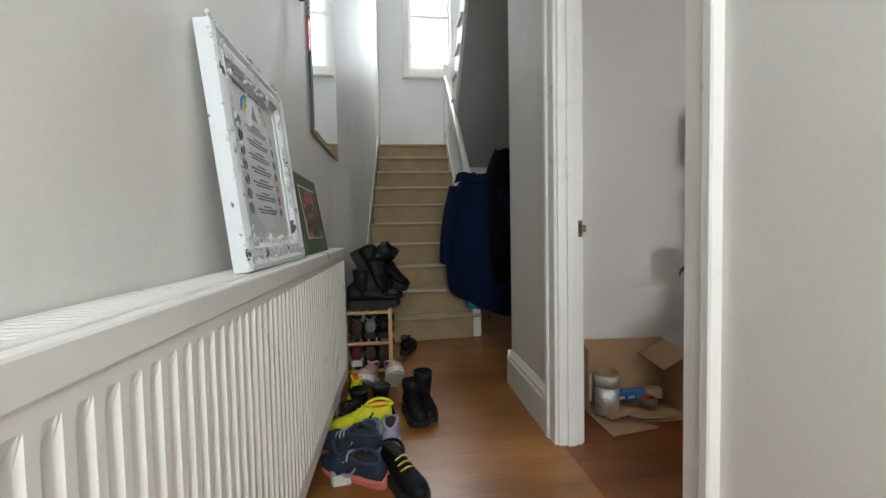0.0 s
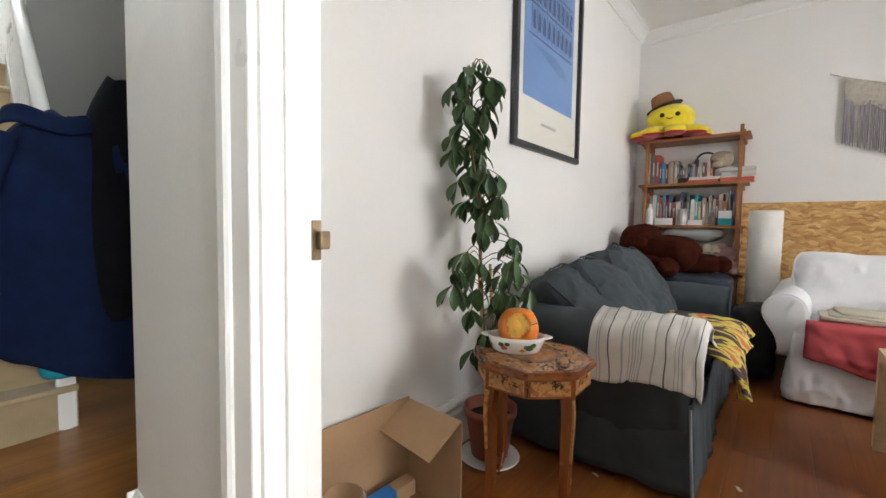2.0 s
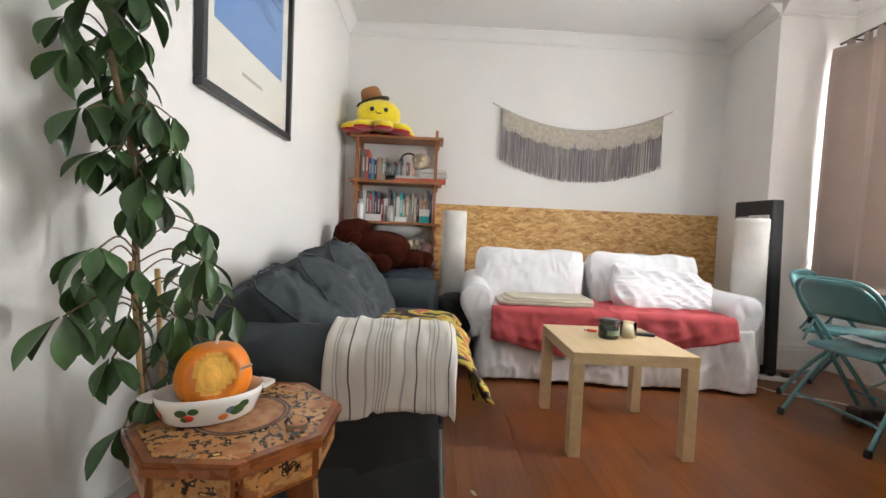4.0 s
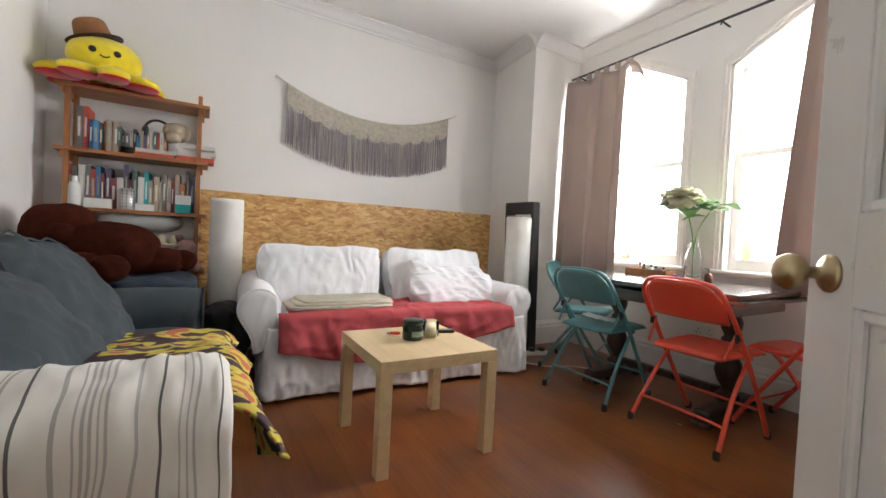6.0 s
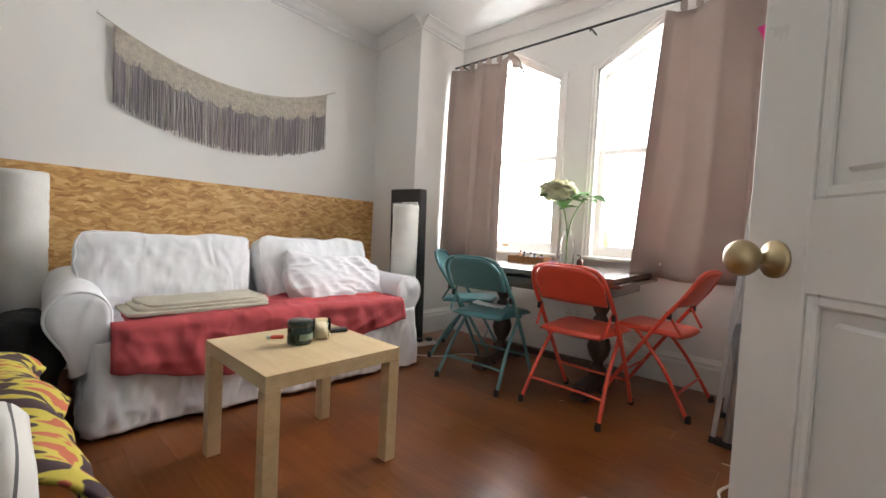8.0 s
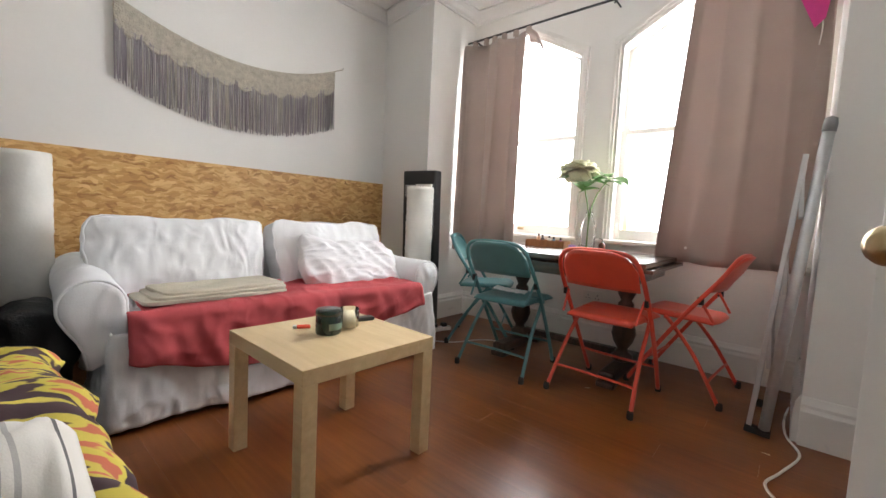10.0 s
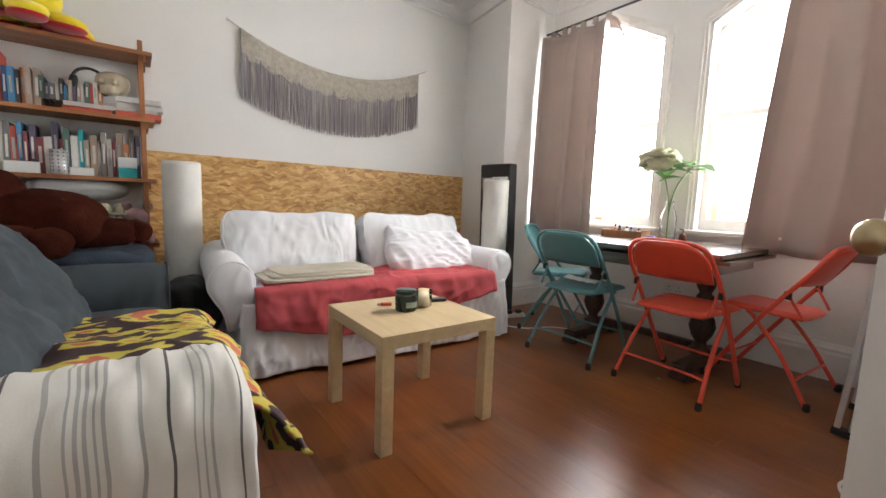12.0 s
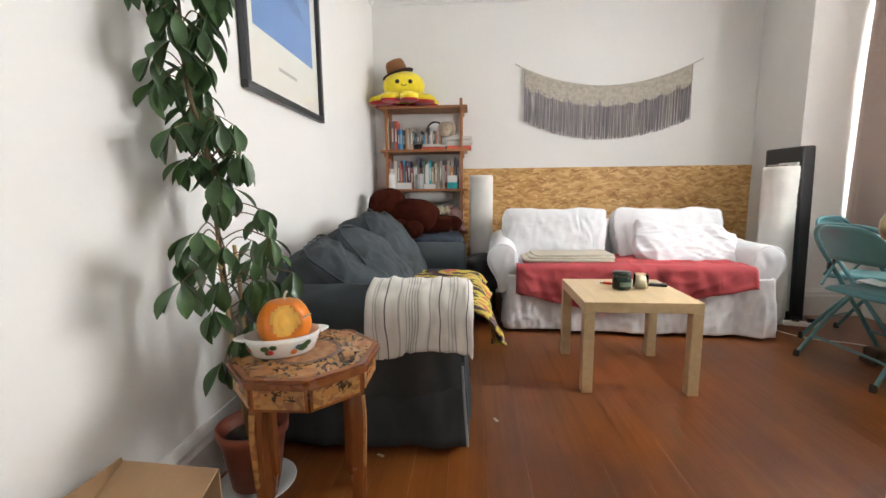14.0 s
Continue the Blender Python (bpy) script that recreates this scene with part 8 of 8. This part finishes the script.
shoe(pose(0.53, 2.66, 0, 0, 0, -172), LEATHER, SOLE, "tall black leather boot standing on the boards", 0.25, shaft=0.13, category="boot")
shoe(pose(0.26, 2.98, 0, 26, 0, 168), PINK, WSOLE, "pink ribbed slipper propped against the rack", 0.25)
shoe(pose(0.37, 2.94, 0, 38, 0, -170), PINK, WSOLE, "pink ribbed slipper propped against the rack", 0.25)
shoe(pose(0.46, 3.55, 0, 0, 0, -15), LEATHER, SOLE, "black trainer with a pale blue heel beyond the rack", 0.27, lace=BLUE)
kinds = ((MAROON, WSOLE), (BROWN, SOLE), (BROWN, SOLE), (GREYM, SOLE), (LEATHER, SOLE), (WHITE, SOLE))
for i, z in enumerate((0.078, 0.253)):
    for k in range(6):
        u, so_ = kinds[(k + 2 * i) % 6]
        shoe(pose(0.15 + 0.085 * (k % 3) + 0.005 * i, 3.12 + 0.31 * (k // 3), z, 0, 0, 4 - 4 * (k % 3)), u, so_, "worn shoe stacked on the wooden rack", 0.26, lace=WHITE if k % 2 else None)
for x, y, z, rx, ry, rz, sh in ((0.1, 3.15, 0.445, 0, 0, -88, 0.13), (0.1, 3.29, 0.445, 0, 0, -94, 0.12), (0.12, 3.46, 0.445, 0, 0, -85, 0.16), (0.12, 3.64, 0.445, 0, 0, -92, 0.14),
                                (0.13, 3.2, 0.8, -62, 0, -100, 0.12), (0.12, 3.37, 0.74, -48, 6, -80, 0.13), (0.2, 3.55, 0.66, -30, 0, -110, 0.12)):
    shoe(pose(x, y, z, rx, ry, rz) @ Matrix.Diagonal((1.35, 1.15, 1.2, 1)), LEATHER, SOLE, "heavy black leather boot piled on the shoe rack", 0.29, shaft=sh, lace=BROWN, thick=0.035, category="boot")

# ---- coats on the newel post ----
M["navywool"] = mat("navy_wool", (0.004, 0.011, 0.042), 0.98, scale=10, vary=0.25, bump=0.35, fine=180, spec=0.2)
M["blackwool"] = mat("black_wool", (0.005, 0.005, 0.007), 0.98, spec=0.15, scale=10, vary=0.3, bump=0.3, fine=160)


def coat(m, cloth, label, outline, seed, slant=0.0):
    """A hanging coat: outline rows of (height, half width left, half width right, half depth)."""
    c = thing("coat", m, label, "coat", "coats on the newel post")
    rings = []
    pts = smooth_path([Vector((z, l, r)) for z, l, r, d in outline], 5)
    dep = smooth_path([Vector((z, d, 0)) for z, l, r, d in outline], 5)
    for p, e in zip(pts, dep):
        z, l, r = p
        ring = []
        for k in range(40):
            q = 2 * math.pi * k / 40
            w = r if math.cos(q) > 0 else l
            fold = 1 + 0.2 * noise.noise(Vector((math.cos(q) * 3 + seed, math.sin(q) * 3, z * 0.9))) + 0.07 * math.sin(q * 9 + seed) * (1.3 - z)
            ring.append(Vector((w * math.cos(q), e.y * math.sin(q) * fold, z + 0.012 * math.sin(q * 3 + seed) - slant * math.cos(q) * max(0.0, 0.8 - z))))
        rings.append(ring)
    bm = bmesh.new()
    loft(bm, rings)
    part("body", bm, cloth, c, "", True)
    return c


nc = coat(pose(1.1, 4.0, 0), M["navywool"], "long navy wool coat hung over the newel post", ((0.27, 0.17, 0.36, 0.09), (0.34, 0.23, 0.38, 0.1), (0.5, 0.25, 0.38, 0.1), (0.8, 0.255, 0.36, 0.11), (1.05, 0.235, 0.33, 0.12), (1.25, 0.19, 0.27, 0.13), (1.37, 0.12, 0.16, 0.12), (1.42, 0.05, 0.05, 0.07)), 1.0, 0.2)
bm = bmesh.new()
tube(bm, smooth_path([(-0.17, -0.08, 1.3), (-0.235, -0.12, 1.05), (-0.27, -0.12, 0.8), (-0.275, -0.1, 0.66)], 6), [0.07 - 0.0008 * k for k in range(19)], 14, False, 0.6)
part("sleeve", bm, M["navywool"], nc, "", True)
bm = bmesh.new()
tube(bm, smooth_path([(0.16, -0.08, 1.28), (0.3, -0.12, 1.0), (0.36, -0.11, 0.75), (0.37, -0.1, 0.6)], 6), [0.075 - 0.0008 * k for k in range(19)], 14, False, 0.6)
part("sleeve", bm, M["navywool"], nc, "", True)
bm = bmesh.new()


def collar(u, v):
    q = math.pi * (1.15 + 0.75 * u)
    return (0.15 * math.cos(q) * (1 + 0.2 * v) - 0.02, 0.14 * math.sin(q) * (1 + 0.15 * v), 1.41 - 0.075 * v + 0.015 * math.sin(u * 9))


sheet(bm, collar, 24, 5, 0.012)
part("collar", bm, M["navywool"], nc, "", True)
bc = coat(pose(1.31, 3.97, 0), M["blackwool"], "long black coat hanging behind the navy one", ((0.5, 0.1, 0.1, 0.07), (0.6, 0.14, 0.14, 0.09), (0.85, 0.16, 0.2, 0.11), (1.2, 0.15, 0.2, 0.12), (1.45, 0.1, 0.18, 0.12), (1.62, 0.03, 0.1, 0.07)), 4.0)
bm = bmesh.new()
tube(bm, smooth_path([(0.1, -0.06, 1.35), (0.17, -0.12, 1.1), (0.19, -0.12, 0.85), (0.19, -0.1, 0.68)], 6), [0.062 - 0.0008 * k for k in range(19)], 14, False, 0.65)
part("sleeve", bm, M["blackwool"], bc, "", True)
bg = bmesh.new()
pillow(bg, 0.14, 0.1, 0.12, None, 0.8, 0.012, 3.0, 8, 9)
ob = part("cloth_bag", bg, mat("turquoise_nylon", (0.01, 0.33, 0.45), 0.6, vary=0.2), None, "", True)
ob.matrix_basis = pose(1.09, 3.98, 0.31)
tagged(ob, "turquoise nylon bag peeping out under the coats", "bag")

wt = thing("wire_trolley", pose(1.5, 4.7, 0), "folded chrome wire trolley behind the coats", "trolley")
M["chrome"] = mat("chrome_wire", (0.75, 0.75, 0.76), 0.12, 1.0, vary=0.02, bump=0)
for x in (-0.12, 0.12):
    bm = bmesh.new()
    tube(bm, smooth_path([(x, 0.0, 0.0), (x, 0.0, 0.35), (x * 0.8, 0.02, 0.62)], 5), 0.008, 8)
    part("leg", bm, M["chrome"], wt, "", True)
for z in (0.15, 0.28, 0.42, 0.55):
    bm = bmesh.new()
    tube(bm, smooth_path([(-0.12, 0, z), (-0.06, -0.08, z - 0.02), (0.06, -0.08, z - 0.02), (0.12, 0, z)], 4), 0.004, 6)
    part("wire", bm, M["chrome"], wt, "", True)
for x, y, r in ((2.62, 1.58, 30), (2.36, 2.02, 70), (1.88, -0.35, 10), (2.66, -0.45, 50)):
    bm = bmesh.new()
    sheet(bm, lambda u, v: ((u - 0.5) * 0.028, (v - 0.5) * 0.014, 0.002 + 0.004 * u * v), 3, 3, 0.0006)
    ob = part("paper_scrap", bm, M["pages"])
    ob.matrix_basis = pose(x, y, 0.001, 0, 0, r)
    tagged(ob, "tiny torn scrap of white paper on the boards", "scrap")

# ---- floor boards ----
def boards():
    """Varnished boards along x through room and hall."""
    y, k = -1.31, 0
    meshes = {}
    rnd = random.Random(4)
    while y < 6.7:
        w = rnd.choice((0.125, 0.135, 0.142))
        x, end = (0.0, 2.15) if y > 2.57 else (0.0, 4.91)
        hall_end = 2.15 if y > 2.57 else 1.12
        cuts = [x, hall_end]
        p = hall_end + rnd.uniform(0.6, 2.6)
        while p < end - 0.4:
            cuts.append(p)
            p += rnd.uniform(1.6, 2.8)
        if end > hall_end:
            cuts.append(end)
        for a, b in zip(cuts, cuts[1:]):
            L = round((b - a) / 0.1) * 0.1
            key = (round(w, 3), round(L, 1), b <= hall_end)
            if key not in meshes:
                bm = bx(0.0, L, 0, w - 0.0006, -0.02, 0.0)
                me = bpy.data.meshes.new("floor_board")
                bm.to_mesh(me)
                bm.free()
                me.materials.append(M["floor"] if b <= hall_end else M["floorx"])
                meshes[key] = me
            ob = new("floor_board", meshes[key])
            ob.parent = bpy.data.objects["floor"]
            ob.matrix_basis = Matrix.Translation((a, y, 0.0)) @ Matrix.Diagonal(((b - a - 0.0008) / L, 1, 1, 1))
            k += 1
        y += w


boards()
